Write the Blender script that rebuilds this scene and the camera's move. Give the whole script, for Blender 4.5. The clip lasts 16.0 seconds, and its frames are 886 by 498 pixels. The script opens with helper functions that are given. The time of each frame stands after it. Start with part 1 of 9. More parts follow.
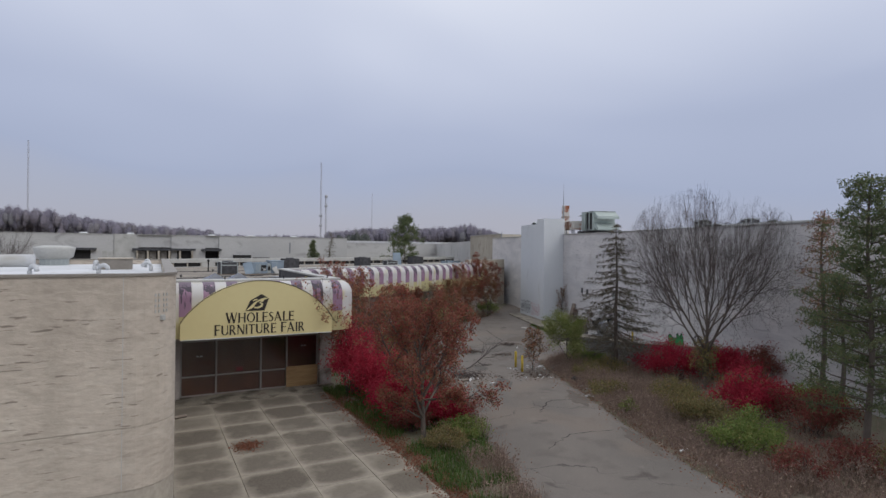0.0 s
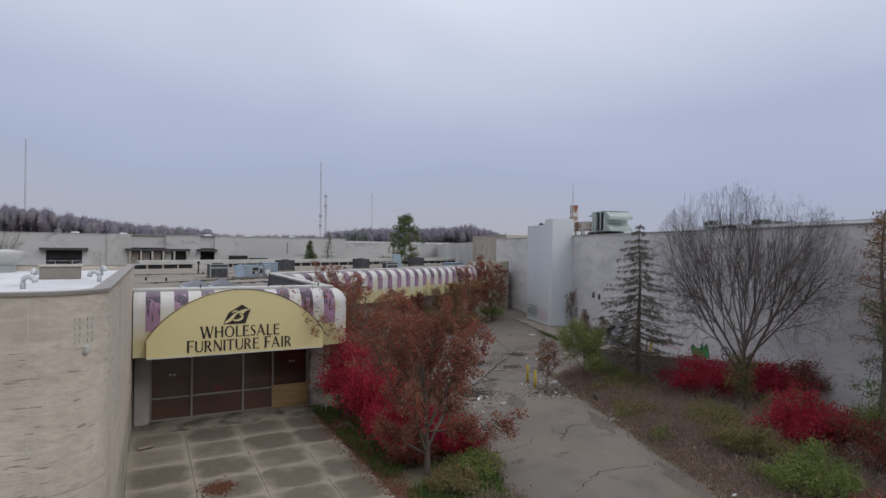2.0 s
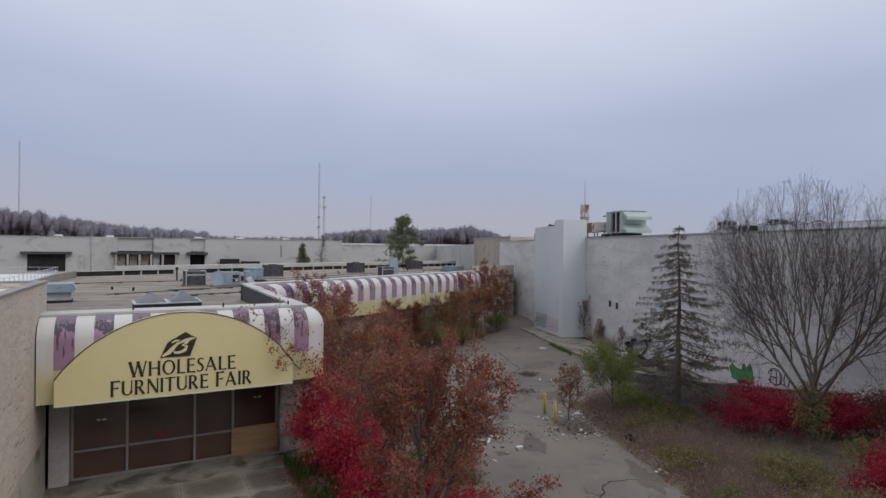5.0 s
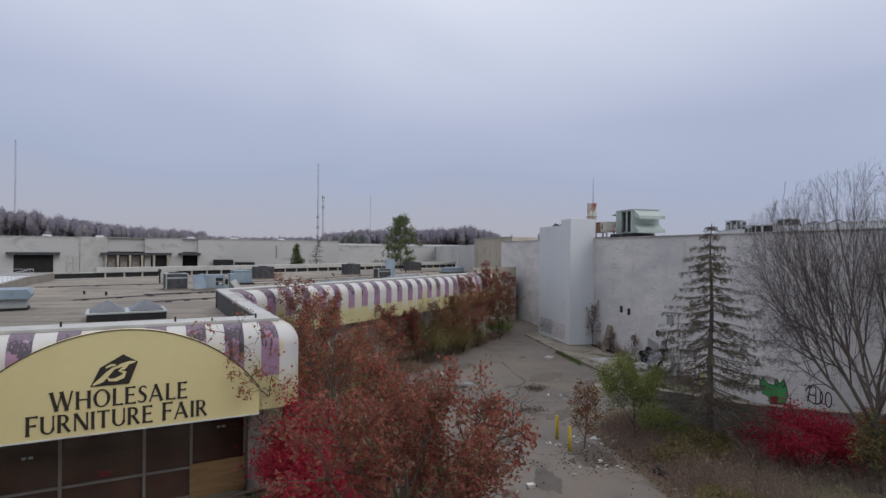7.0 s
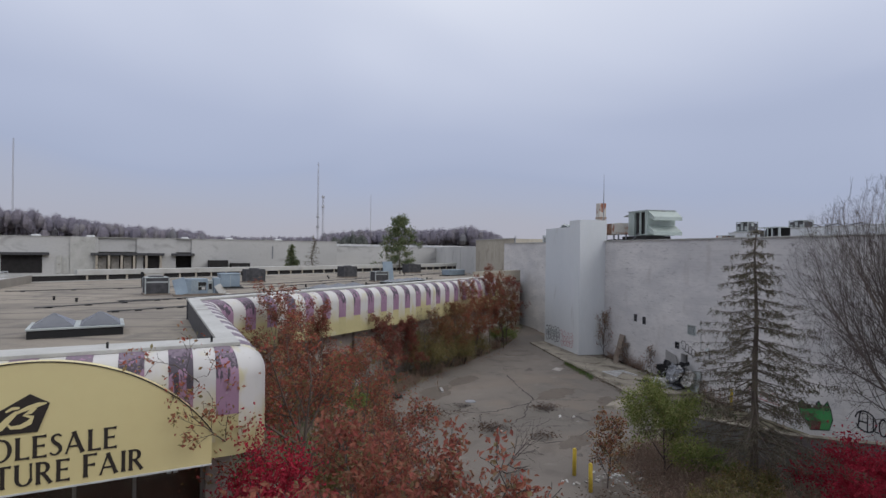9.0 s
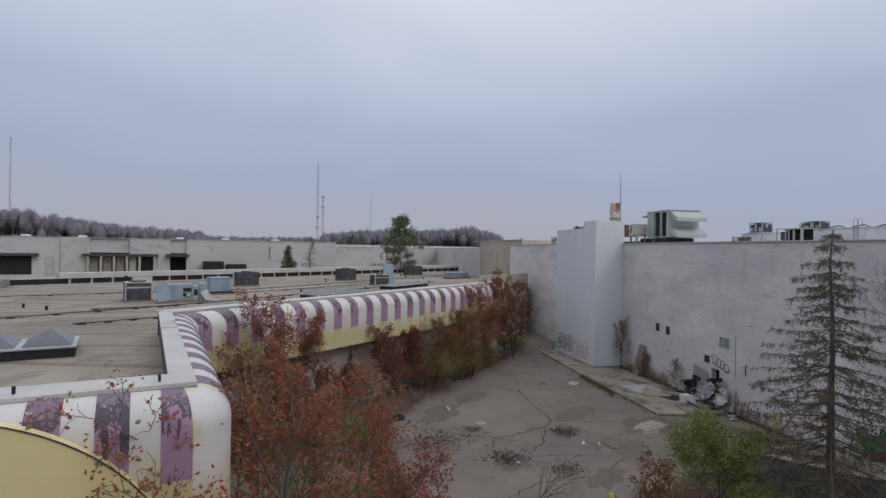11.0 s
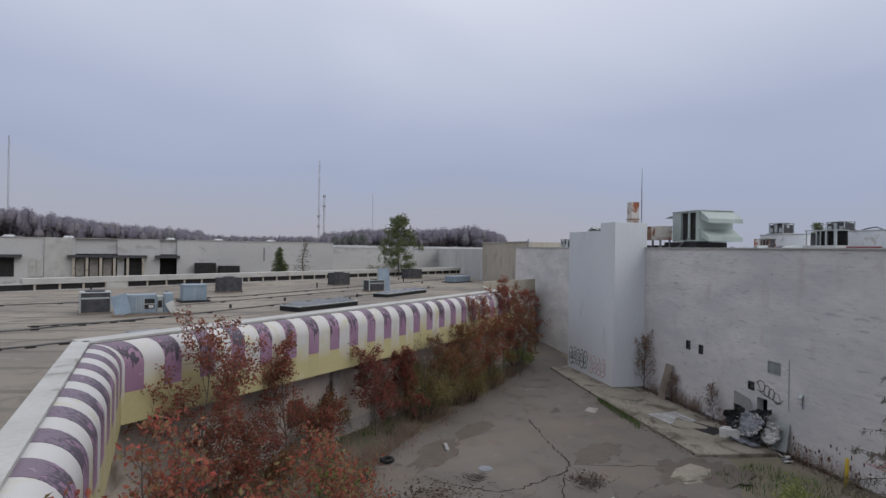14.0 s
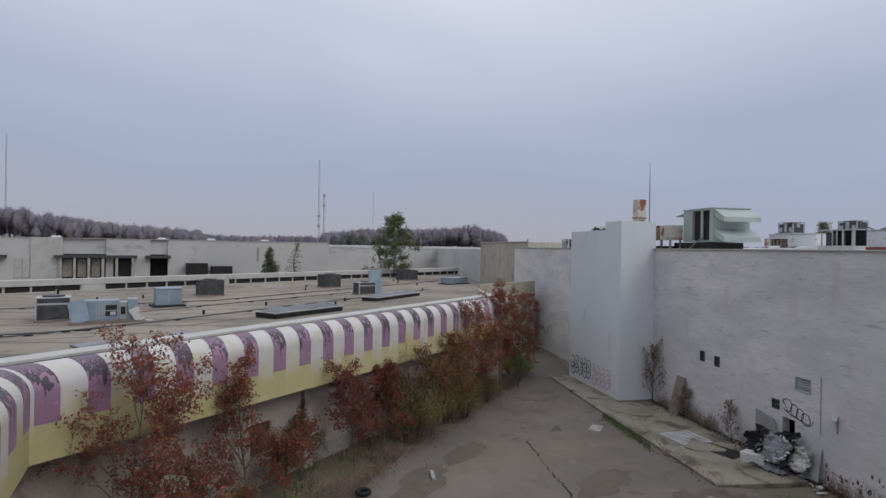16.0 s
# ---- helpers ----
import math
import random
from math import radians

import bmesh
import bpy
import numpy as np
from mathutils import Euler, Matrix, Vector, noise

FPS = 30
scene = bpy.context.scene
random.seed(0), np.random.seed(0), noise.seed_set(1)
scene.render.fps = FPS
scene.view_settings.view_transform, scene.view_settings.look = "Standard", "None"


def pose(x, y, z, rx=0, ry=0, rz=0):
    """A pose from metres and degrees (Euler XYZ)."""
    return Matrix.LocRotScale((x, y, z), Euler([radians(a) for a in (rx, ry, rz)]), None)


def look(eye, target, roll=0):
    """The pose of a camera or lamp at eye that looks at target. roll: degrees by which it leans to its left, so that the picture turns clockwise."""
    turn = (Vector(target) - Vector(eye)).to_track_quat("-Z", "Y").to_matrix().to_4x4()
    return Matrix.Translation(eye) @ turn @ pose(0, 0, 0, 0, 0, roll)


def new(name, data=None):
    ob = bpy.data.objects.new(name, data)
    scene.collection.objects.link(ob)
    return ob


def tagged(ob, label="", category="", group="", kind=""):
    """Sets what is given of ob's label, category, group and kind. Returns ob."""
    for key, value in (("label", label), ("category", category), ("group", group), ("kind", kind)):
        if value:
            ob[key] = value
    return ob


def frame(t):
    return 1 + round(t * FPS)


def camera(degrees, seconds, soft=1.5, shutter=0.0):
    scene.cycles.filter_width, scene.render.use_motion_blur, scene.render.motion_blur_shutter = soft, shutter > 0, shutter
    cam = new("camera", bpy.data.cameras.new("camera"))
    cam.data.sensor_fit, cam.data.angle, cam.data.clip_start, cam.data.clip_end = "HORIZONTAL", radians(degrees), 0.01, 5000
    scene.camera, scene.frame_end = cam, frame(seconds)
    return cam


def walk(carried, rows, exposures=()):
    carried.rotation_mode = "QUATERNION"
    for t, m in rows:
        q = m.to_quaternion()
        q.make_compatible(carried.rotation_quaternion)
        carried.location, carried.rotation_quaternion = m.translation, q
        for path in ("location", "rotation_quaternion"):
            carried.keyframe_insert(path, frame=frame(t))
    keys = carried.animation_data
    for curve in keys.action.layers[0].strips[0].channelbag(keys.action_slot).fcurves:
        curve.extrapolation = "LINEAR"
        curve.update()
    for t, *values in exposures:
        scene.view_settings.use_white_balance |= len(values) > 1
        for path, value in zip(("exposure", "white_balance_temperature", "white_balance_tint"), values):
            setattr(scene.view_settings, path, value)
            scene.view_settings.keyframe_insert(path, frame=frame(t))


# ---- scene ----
cam = camera(76.9, 16.0)
PATH = [
    (0, (-0.072, 0.243, 8.764), (0.867, 2.009, 8.76), 0.7),
    (0.5, (0.332, 1.061, 8.807), (1.272, 2.826, 8.804), 0.8),
    (1, (0.724, 1.989, 8.858), (1.664, 3.755, 8.854), 0.8),
    (1.5, (1.08, 2.88, 8.963), (2.021, 4.645, 8.957), 0.8),
    (2, (1.45, 3.78, 8.971), (2.389, 5.546, 8.967), 0.8),
    (2.5, (1.786, 4.628, 9.047), (2.727, 6.393, 9.043), 0.8),
    (3, (2.171, 5.56, 9.076), (3.112, 7.325, 9.073), 0.7),
    (3.5, (2.651, 6.502, 9.176), (3.59, 8.268, 9.172), 0.7),
    (4, (3.177, 7.404, 9.237), (4.116, 9.17, 9.234), 0.6),
    (6.5, (5.611, 11.643, 9.37), (6.554, 13.408, 9.37), 0.6),
    (7, (6.078, 12.496, 9.399), (7.02, 14.26, 9.399), 0.6),
    (7.5, (6.582, 13.267, 9.465), (7.522, 15.032, 9.467), 0.6),
    (8, (7.029, 14.079, 9.554), (7.969, 15.844, 9.556), 0.7),
    (8.5, (7.449, 14.93, 9.636), (8.39, 16.696, 9.636), 0.8),
    (9, (7.871, 15.844, 9.641), (8.812, 17.609, 9.642), 0.8),
    (11.5, (9.667, 20.284, 9.998), (10.607, 22.049, 9.999), 0.9),
    (12, (10.064, 21.093, 10.105), (11.001, 22.859, 10.104), 0.9),
    (12.5, (10.422, 21.926, 10.167), (11.361, 23.692, 10.166), 1.0),
    (13, (10.94, 22.748, 10.27), (11.878, 24.514, 10.268), 0.9),
    (13.5, (11.468, 23.515, 10.288), (12.405, 25.282, 10.285), 1.0),
    (14, (12.191, 24.355, 10.36), (13.125, 26.124, 10.358), 0.9),
    (14.5, (12.767, 25.094, 10.352), (13.7, 26.863, 10.351), 0.9),
    (15, (13.419, 25.788, 10.371), (14.349, 27.558, 10.37), 1.0),
    (15.5, (13.996, 26.451, 10.423), (14.926, 28.221, 10.421), 0.9),
    (16, (14.473, 27.121, 10.483), (15.404, 28.892, 10.479), 0.9),
]
walk(cam, [(t, look(eye, target, roll)) for t, eye, target, roll in PATH], exposures=((0.0, 0.0), (9.0, 0.0), (12.0, -0.09), (16.0, -0.09)))
# ---- world, sun, exposure ----
world = bpy.data.worlds.new("overcast_sky")
scene.world = world
world.use_nodes = True
wn, wl = world.node_tree.nodes, world.node_tree.links
wn.clear()
SUN_EL, SUN_AZ = radians(42), radians(150)


def wnode(kind, **vals):
    n = wn.new(kind)
    for k, v in vals.items():
        n.inputs[k].default_value = v
    return n


w_out = wn.new("ShaderNodeOutputWorld")
w_bg = wnode("ShaderNodeBackground", Strength=1.0)
w_sky = wn.new("ShaderNodeTexSky")
w_sky.sky_type = "NISHITA"
w_sky.sun_disc = False
w_sky.sun_elevation, w_sky.sun_rotation = SUN_EL, SUN_AZ
w_sky.dust_density = 4.0
w_dim = wn.new("ShaderNodeVectorMath")
w_dim.operation = "SCALE"
w_dim.inputs["Scale"].default_value = 0.07
w_tc = wn.new("ShaderNodeTexCoord")
w_sep = wn.new("ShaderNodeSeparateXYZ")
wl.new(w_tc.outputs["Generated"], w_sep.inputs[0])
# cloud deck: brightness by height with wide soft streaks
w_ramp = wn.new("ShaderNodeValToRGB")
w_map = wn.new("ShaderNodeMapRange")
w_map.inputs["From Min"].default_value, w_map.inputs["From Max"].default_value = 0.0, 1.0
wl.new(w_sep.outputs["Z"], w_map.inputs["Value"])
w_mapping = wn.new("ShaderNodeMapping")
w_mapping.inputs["Scale"].default_value = (1.0, 1.0, 2.6)
wl.new(w_tc.outputs["Generated"], w_mapping.inputs["Vector"])
w_noise = wnode("ShaderNodeTexNoise", Scale=1.5, Detail=2.0, Roughness=0.5, Distortion=0.5)
wl.new(w_mapping.outputs[0], w_noise.inputs["Vector"])
w_mix_n = wn.new("ShaderNodeMath")
w_mix_n.operation = "MULTIPLY_ADD"
w_mix_n.inputs[1].default_value = 0.25
wl.new(w_noise.outputs["Fac"], w_mix_n.inputs[0])
w_add = wn.new("ShaderNodeMath")
w_add.operation = "SUBTRACT"
w_add.inputs[1].default_value = 0.125
# the deck grows a little brighter towards the south-east
w_side = wn.new("ShaderNodeVectorMath")
w_side.operation = "DOT_PRODUCT"
w_side.inputs[1].default_value = (0.055, -0.03, 0.0)
wl.new(w_tc.outputs["Generated"], w_side.inputs[0])
w_lift = wn.new("ShaderNodeMath")
wl.new(w_map.outputs["Result"], w_lift.inputs[0])
wl.new(w_side.outputs["Value"], w_lift.inputs[1])
wl.new(w_lift.outputs[0], w_mix_n.inputs[2])
wl.new(w_mix_n.outputs[0], w_add.inputs[0])
wl.new(w_add.outputs[0], w_ramp.inputs["Fac"])
els = w_ramp.color_ramp.elements
els[0].position, els[0].color = 0.0, (0.44, 0.445, 0.52, 1)
els[1].position, els[1].color = 1.0, (1.25, 1.29, 1.40, 1)
for pos, col in ((0.06, (0.42, 0.45, 0.56, 1)), (0.14, (0.395, 0.45, 0.61, 1)), (0.225, (0.45, 0.505, 0.67, 1)), (0.35, (0.60, 0.65, 0.80, 1)), (0.5, (0.80, 0.84, 0.95, 1))):
    e = els.new(pos)
    e.color = col
w_mixc = wn.new("ShaderNodeMix")
w_mixc.data_type = "RGBA"
w_mixc.inputs["Factor"].default_value = 0.93
wl.new(w_sky.outputs[0], w_dim.inputs[0])
wl.new(w_dim.outputs[0], w_mixc.inputs["A"])
wl.new(w_ramp.outputs[0], w_mixc.inputs["B"])
wl.new(w_mixc.outputs["Result"], w_bg.inputs["Color"])
wl.new(w_bg.outputs[0], w_out.inputs[0])

sun_data = bpy.data.lights.new("sun", "SUN")
sun_data.energy, sun_data.angle, sun_data.color = 0.8, radians(40), (1.0, 0.97, 0.93)
sun = new("sun", sun_data)
sun.matrix_world = look((0, 0, 60), (0 + math.sin(SUN_AZ) * -40, 0 + math.cos(SUN_AZ) * -40, 60 - 40 * math.tan(SUN_EL)))

# ---- materials ----


class Nodes:
    """Small helper round one node material."""

    def __init__(self, name, rough=0.8, metal=0.0):
        self.m = bpy.data.materials.new(name)
        self.m.use_nodes = True
        self.t = self.m.node_tree
        self.b = self.t.nodes["Principled BSDF"]
        self.b.inputs["Roughness"].default_value = rough
        self.b.inputs["Metallic"].default_value = metal
        self.b.inputs["Specular IOR Level"].default_value = 0.3
        self.tc = self.t.nodes.new("ShaderNodeTexCoord")

    def add(self, kind, **vals):
        n = self.t.nodes.new(kind)
        for k, v in vals.items():
            n.inputs[k].default_value = v
        return n

    def link(self, a, b):
        self.t.links.new(a, b)

    def coord(self, scale=(1, 1, 1), which="Object"):
        mp = self.add("ShaderNodeMapping", Scale=scale)
        self.link(self.tc.outputs[which], mp.inputs["Vector"])
        return mp.outputs[0]

    def noise(self, scale, detail=4.0, stretch=(1, 1, 1), which="Object", distortion=0.0):
        n = self.add("ShaderNodeTexNoise", Scale=scale, Detail=detail, Distortion=distortion)
        self.link(self.coord(stretch, which), n.inputs["Vector"])
        return n.outputs["Fac"]

    def ramp(self, value, stops):
        r = self.t.nodes.new("ShaderNodeValToRGB")
        e = r.color_ramp.elements
        e[0].position, e[0].color = stops[0][0], (*stops[0][1], 1)
        e[1].position, e[1].color = stops[-1][0], (*stops[-1][1], 1)
        for p, c in stops[1:-1]:
            e.new(p).color = (*c, 1)
        self.link(value, r.inputs["Fac"])
        return r.outputs["Color"]

    def step(self, value, a, b):
        r = self.add("ShaderNodeMapRange")
        r.inputs["From Min"].default_value, r.inputs["From Max"].default_value = a, b
        self.link(value, r.inputs["Value"])
        return r.outputs["Result"]

    def mix(self, fac, a, b, how="MIX"):
        n = self.t.nodes.new("ShaderNodeMix")
        n.data_type, n.blend_type = "RGBA", how
        for sock, v in ((n.inputs["Factor"], fac), (n.inputs["A"], a), (n.inputs["B"], b)):
            if isinstance(v, tuple):
                sock.default_value = (*v, 1)
            elif isinstance(v, (int, float)):
                sock.default_value = v
            else:
                self.link(v, sock)
        return n.outputs["Result"]

    def math(self, how, a, b=0.0):
        n = self.t.nodes.new("ShaderNodeMath")
        n.operation = how
        for sock, v in ((n.inputs[0], a), (n.inputs[1], b)):
            if isinstance(v, (int, float)):
                sock.default_value = v
            else:
                self.link(v, sock)
        return n.outputs[0]

    def colour(self, c):
        self.link(c, self.b.inputs["Base Color"])
        return self

    def bump(self, h, strength=0.4, dist=0.02):
        b = self.add("ShaderNodeBump", Strength=strength, Distance=dist)
        self.link(h, b.inputs["Height"])
        self.link(b.outputs[0], self.b.inputs["Normal"])
        return self


def surf(name, a, b, big=0.3, small=6.0, rough=0.85, metal=0.0, grain=0.25, bump=0.3, dist=0.01, stretch=(1, 1, 1), stain=None, stain_at=(0.58, 0.7), stain_scale=0.8):
    """Two-tone surface with large patches, fine grain and an optional stain."""
    n = Nodes(name, rough, metal)
    large = n.noise(big, 5.0, stretch)
    fine = n.noise(small, 6.0, stretch)
    c = n.mix(n.step(large, 0.32, 0.68), a, b)
    c = n.mix(grain, c, n.ramp(fine, ((0.25, (0.25, 0.25, 0.25)), (0.75, (0.78, 0.78, 0.78)))), "OVERLAY")
    if stain:
        s = n.noise(stain_scale, 6.0, stretch, distortion=0.6)
        c = n.mix(n.step(s, *stain_at), c, stain)
    n.colour(c)
    n.bump(fine, bump, dist)
    return n


def plain(name, a, rough=0.7, metal=0.0, vary=0.3):
    return surf(name, a, tuple(v * (1 - vary) for v in a), 1.1, 14.0, rough, metal, 0.2, 0.15).m


def leafy(name, stops, rough=0.6, through_light=0.4, vivid=1.6):
    n = Nodes(name, rough)
    g = n.t.nodes.new("ShaderNodeNewGeometry")
    c = n.ramp(g.outputs["Random Per Island"], tuple((p, tuple(min(v * vivid, 0.8) for v in col)) for p, col in stops))
    big = n.noise(0.7, 2.0)
    c = n.mix(n.step(big, 0.3, 0.7), c, n.mix(0.18, c, (0.03, 0.03, 0.022)))
    n.colour(c)
    n.b.inputs["Specular IOR Level"].default_value = 0.15
    thin = n.t.nodes.new("ShaderNodeBsdfTranslucent")
    n.link(c, thin.inputs["Color"])
    both = n.t.nodes.new("ShaderNodeMixShader")
    both.inputs[0].default_value = through_light
    n.link(n.b.outputs[0], both.inputs[1])
    n.link(thin.outputs[0], both.inputs[2])
    n.link(both.outputs[0], n.t.nodes["Material Output"].inputs["Surface"])
    return n.m


M = {}
# right-hand painted block wall: off-white paint worn in rows
n = Nodes("painted_block", 0.9)
rows = n.noise(0.5, 6.0, (0.5, 0.5, 1.5), distortion=0.4)
patch = n.noise(0.12, 4.0, (1, 1, 1.6))
fine = n.noise(2.6, 7.0, (0.55, 0.55, 2.6), distortion=0.3)
dash = n.noise(1.7, 6.0, (0.55, 0.55, 3.4), distortion=0.35)
c = n.mix(n.step(rows, 0.36, 0.66), (0.68, 0.655, 0.635), (0.545, 0.53, 0.525))
c = n.mix(n.step(patch, 0.40, 0.68), c, n.mix(0.45, c, (0.47, 0.465, 0.475)))
c = n.mix(n.math("MULTIPLY", n.step(fine, 0.50, 0.72), 0.4), c, (0.43, 0.42, 0.42))
c = n.mix(n.math("MULTIPLY", n.step(dash, 0.62, 0.67), 0.5), c, (0.33, 0.32, 0.325))
speck = n.noise(3.4, 4.0, (0.7, 0.7, 2.2))
c = n.mix(n.math("MULTIPLY", n.step(speck, 0.70, 0.735), 0.7), c, (0.21, 0.19, 0.18))
dirt = n.noise(0.9, 6.0, (1, 1, 0.5))
c = n.mix(n.math("MULTIPLY", n.step(dirt, 0.60, 0.8), 0.35), c, (0.30, 0.26, 0.225))
brick = n.add("ShaderNodeTexBrick", Scale=1.0)
brick.inputs["Color1"].default_value = (0.9, 0.9, 0.9, 1)
brick.inputs["Color2"].default_value = (0.6, 0.6, 0.6, 1)
brick.inputs["Mortar"].default_value = (0.2, 0.2, 0.2, 1)
brick.inputs["Brick Width"].default_value, brick.inputs["Row Height"].default_value = 0.4, 0.2
brick.inputs["Mortar Size"].default_value = 0.012
sx = n.t.nodes.new("ShaderNodeSeparateXYZ")
n.link(n.tc.outputs["Object"], sx.inputs[0])
cmb = n.t.nodes.new("ShaderNodeCombineXYZ")
n.link(sx.outputs["Y"], cmb.inputs["X"])
n.link(sx.outputs["Z"], cmb.inputs["Y"])
n.link(cmb.outputs[0], brick.inputs["Vector"])
c = n.mix(0.10, c, brick.outputs["Color"], "MULTIPLY")
n.colour(c)
n.bump(n.math("ADD", n.math("MULTIPLY", fine, 0.6), n.math("MULTIPLY", brick.outputs["Fac"], -0.5)), 0.5, 0.012)
M["white_wall"] = n.m

# tan stone-faced wall of the near building
n = Nodes("tan_stone", 0.92)
rows = n.noise(1.6, 7.0, (0.7, 0.7, 2.0), distortion=0.8)
patch = n.noise(0.35, 5.0)
fine = n.noise(5.5, 7.0, (0.8, 0.8, 1.5))
c = n.mix(n.step(patch, 0.35, 0.7), (0.51, 0.445, 0.37), (0.45, 0.39, 0.325))
c = n.mix(n.math("MULTIPLY", n.step(rows, 0.56, 0.66), 0.5), c, (0.56, 0.50, 0.42))
c = n.mix(n.math("MULTIPLY", n.step(rows, 0.42, 0.34), 0.4), c, (0.36, 0.31, 0.255))
runs = n.noise(0.6, 4.0, (1.2, 1.2, 0.12))
c = n.mix(n.math("MULTIPLY", n.step(runs, 0.54, 0.68), 0.3), c, (0.30, 0.26, 0.21))
dash = n.noise(3.0, 5.0, (0.55, 0.55, 4.2), distortion=0.3)
where = n.step(n.noise(0.22, 2.0), 0.46, 0.56)
c = n.mix(n.math("MULTIPLY", n.math("MULTIPLY", n.step(dash, 0.63, 0.66), where), 0.75), c, (0.18, 0.15, 0.12))
c = n.mix(0.25, c, n.ramp(fine, ((0.25, (0.3, 0.3, 0.3)), (0.75, (0.72, 0.72, 0.72)))), "OVERLAY")
n.colour(c)
n.bump(n.math("ADD", fine, n.math("MULTIPLY", rows, 1.6)), 0.6, 0.03)
M["tan_wall"] = n.m
M["tan_base"] = surf("tan_concrete_base", (0.42, 0.375, 0.31), (0.33, 0.295, 0.245), 0.5, 8.0, 0.9, grain=0.3, stain=(0.12, 0.10, 0.08)).m
M["cap"] = surf("pale_coping_metal", (0.47, 0.465, 0.44), (0.385, 0.38, 0.355), 0.8, 9.0, 0.5, 0.0, 0.15, 0.1, stain=(0.25, 0.23, 0.2), stain_at=(0.66, 0.72)).m
M["coping"] = surf("tan_coping_metal", (0.27, 0.245, 0.21), (0.21, 0.19, 0.165), 0.8, 9.0, 0.5, grain=0.15).m

# gravel and membrane roof
n = Nodes("old_roof_membrane", 0.95)
r1 = n.noise(0.10, 5.0, (1, 1, 1), distortion=0.6)
r2 = n.noise(0.5, 6.0, distortion=1.0)
r3 = n.noise(14.0, 4.0)
c = n.mix(n.step(r1, 0.38, 0.62), (0.285, 0.25, 0.205), (0.19, 0.168, 0.142))
c = n.mix(n.math("MULTIPLY", n.step(r2, 0.55, 0.7), 0.7), c, (0.11, 0.10, 0.092))
c = n.mix(n.math("MULTIPLY", n.step(r2, 0.34, 0.26), 0.5), c, (0.34, 0.305, 0.26))
wv = n.add("ShaderNodeTexWave", Scale=0.09, Distortion=1.2, Detail=2.0)
mp = n.add("ShaderNodeMapping", Rotation=(0, 0, radians(-60)))
n.link(n.tc.outputs["Object"], mp.inputs["Vector"])
n.link(mp.outputs[0], wv.inputs["Vector"])
c = n.mix(n.math("MULTIPLY", n.step(wv.outputs["Fac"], 0.93, 0.98), 0.55), c, (0.10, 0.09, 0.08))
c = n.mix(0.2, c, n.ramp(r3, ((0.3, (0.3, 0.3, 0.3)), (0.7, (0.7, 0.7, 0.7)))), "OVERLAY")
n.colour(c)
n.bump(r3, 0.4, 0.01)
M["roof"] = n.m
M["tar"] = surf("roof_tar", (0.085, 0.078, 0.07), (0.13, 0.115, 0.10), 0.8, 9.0, 0.8, grain=0.3).m
M["white_roof"] = surf("white_roof_membrane", (0.62, 0.63, 0.64), (0.50, 0.51, 0.52), 0.3, 5.0, 0.7, grain=0.1, stain=(0.4, 0.39, 0.36)).m

# asphalt, worn and sandy, with damp patches and cracks
n = Nodes("old_asphalt", 0.93)
a1 = n.noise(0.11, 4.0, distortion=0.7)
a2 = n.noise(0.6, 7.0, distortion=0.4)
a3 = n.noise(24.0, 4.0)
c = n.mix(n.step(a1, 0.36, 0.64), (0.172, 0.150, 0.131), (0.128, 0.114, 0.101))
c = n.mix(n.math("MULTIPLY", n.step(a2, 0.54, 0.72), 0.6), c, (0.092, 0.079, 0.067))
c = n.mix(n.math("MULTIPLY", n.step(a2, 0.36, 0.26), 0.55), c, (0.235, 0.209, 0.182))
silt = n.noise(0.19, 7.0, distortion=0.6)
c = n.mix(n.math("MULTIPLY", n.step(silt, 0.50, 0.62), 0.6), c, (0.176, 0.144, 0.118))
blot = n.noise(0.42, 6.0, distortion=0.5)
c = n.mix(n.math("MULTIPLY", n.step(blot, 0.66, 0.72), 0.7), c, (0.062, 0.052, 0.045))
vor = n.add("ShaderNodeTexVoronoi", Scale=0.16)
vor.feature = "DISTANCE_TO_EDGE"
dn = n.add("ShaderNodeTexNoise", Scale=0.7, Detail=5.0)
n.link(n.tc.outputs["Object"], dn.inputs["Vector"])
va = n.t.nodes.new("ShaderNodeVectorMath")
va.operation = "MULTIPLY_ADD"
va.inputs[1].default_value = (2.2, 2.2, 0)
n.link(dn.outputs["Color"], va.inputs[0])
n.link(n.tc.outputs["Object"], va.inputs[2])
n.link(va.outputs[0], vor.inputs["Vector"])
crack = n.step(vor.outputs["Distance"], 0.007, 0.001)
c = n.mix(n.math("MULTIPLY", crack, n.math("MULTIPLY", n.step(n.noise(0.23), 0.52, 0.62), 0.7)), c, (0.03, 0.027, 0.023))
c = n.mix(0.22, c, n.ramp(a3, ((0.3, (0.25, 0.25, 0.25)), (0.7, (0.75, 0.75, 0.75)))), "OVERLAY")
n.colour(c)
n.bump(n.math("SUBTRACT", a3, n.math("MULTIPLY", crack, 2.0)), 0.5, 0.012)
M["asphalt"] = n.m
M["damp"] = surf("damp_dark_asphalt", (0.075, 0.064, 0.055), (0.10, 0.088, 0.075), 1.2, 18.0, 0.7, grain=0.3).m
M["crack"] = plain("crack_shadow_dirt", (0.03, 0.026, 0.022), 0.95)
M["silt"] = surf("brown_silt_and_leaf_litter", (0.125, 0.105, 0.088), (0.105, 0.088, 0.074), 0.8, 16.0, 0.95, grain=0.35, stain=(0.095, 0.072, 0.056), stain_scale=2.5, bump=0.4).m

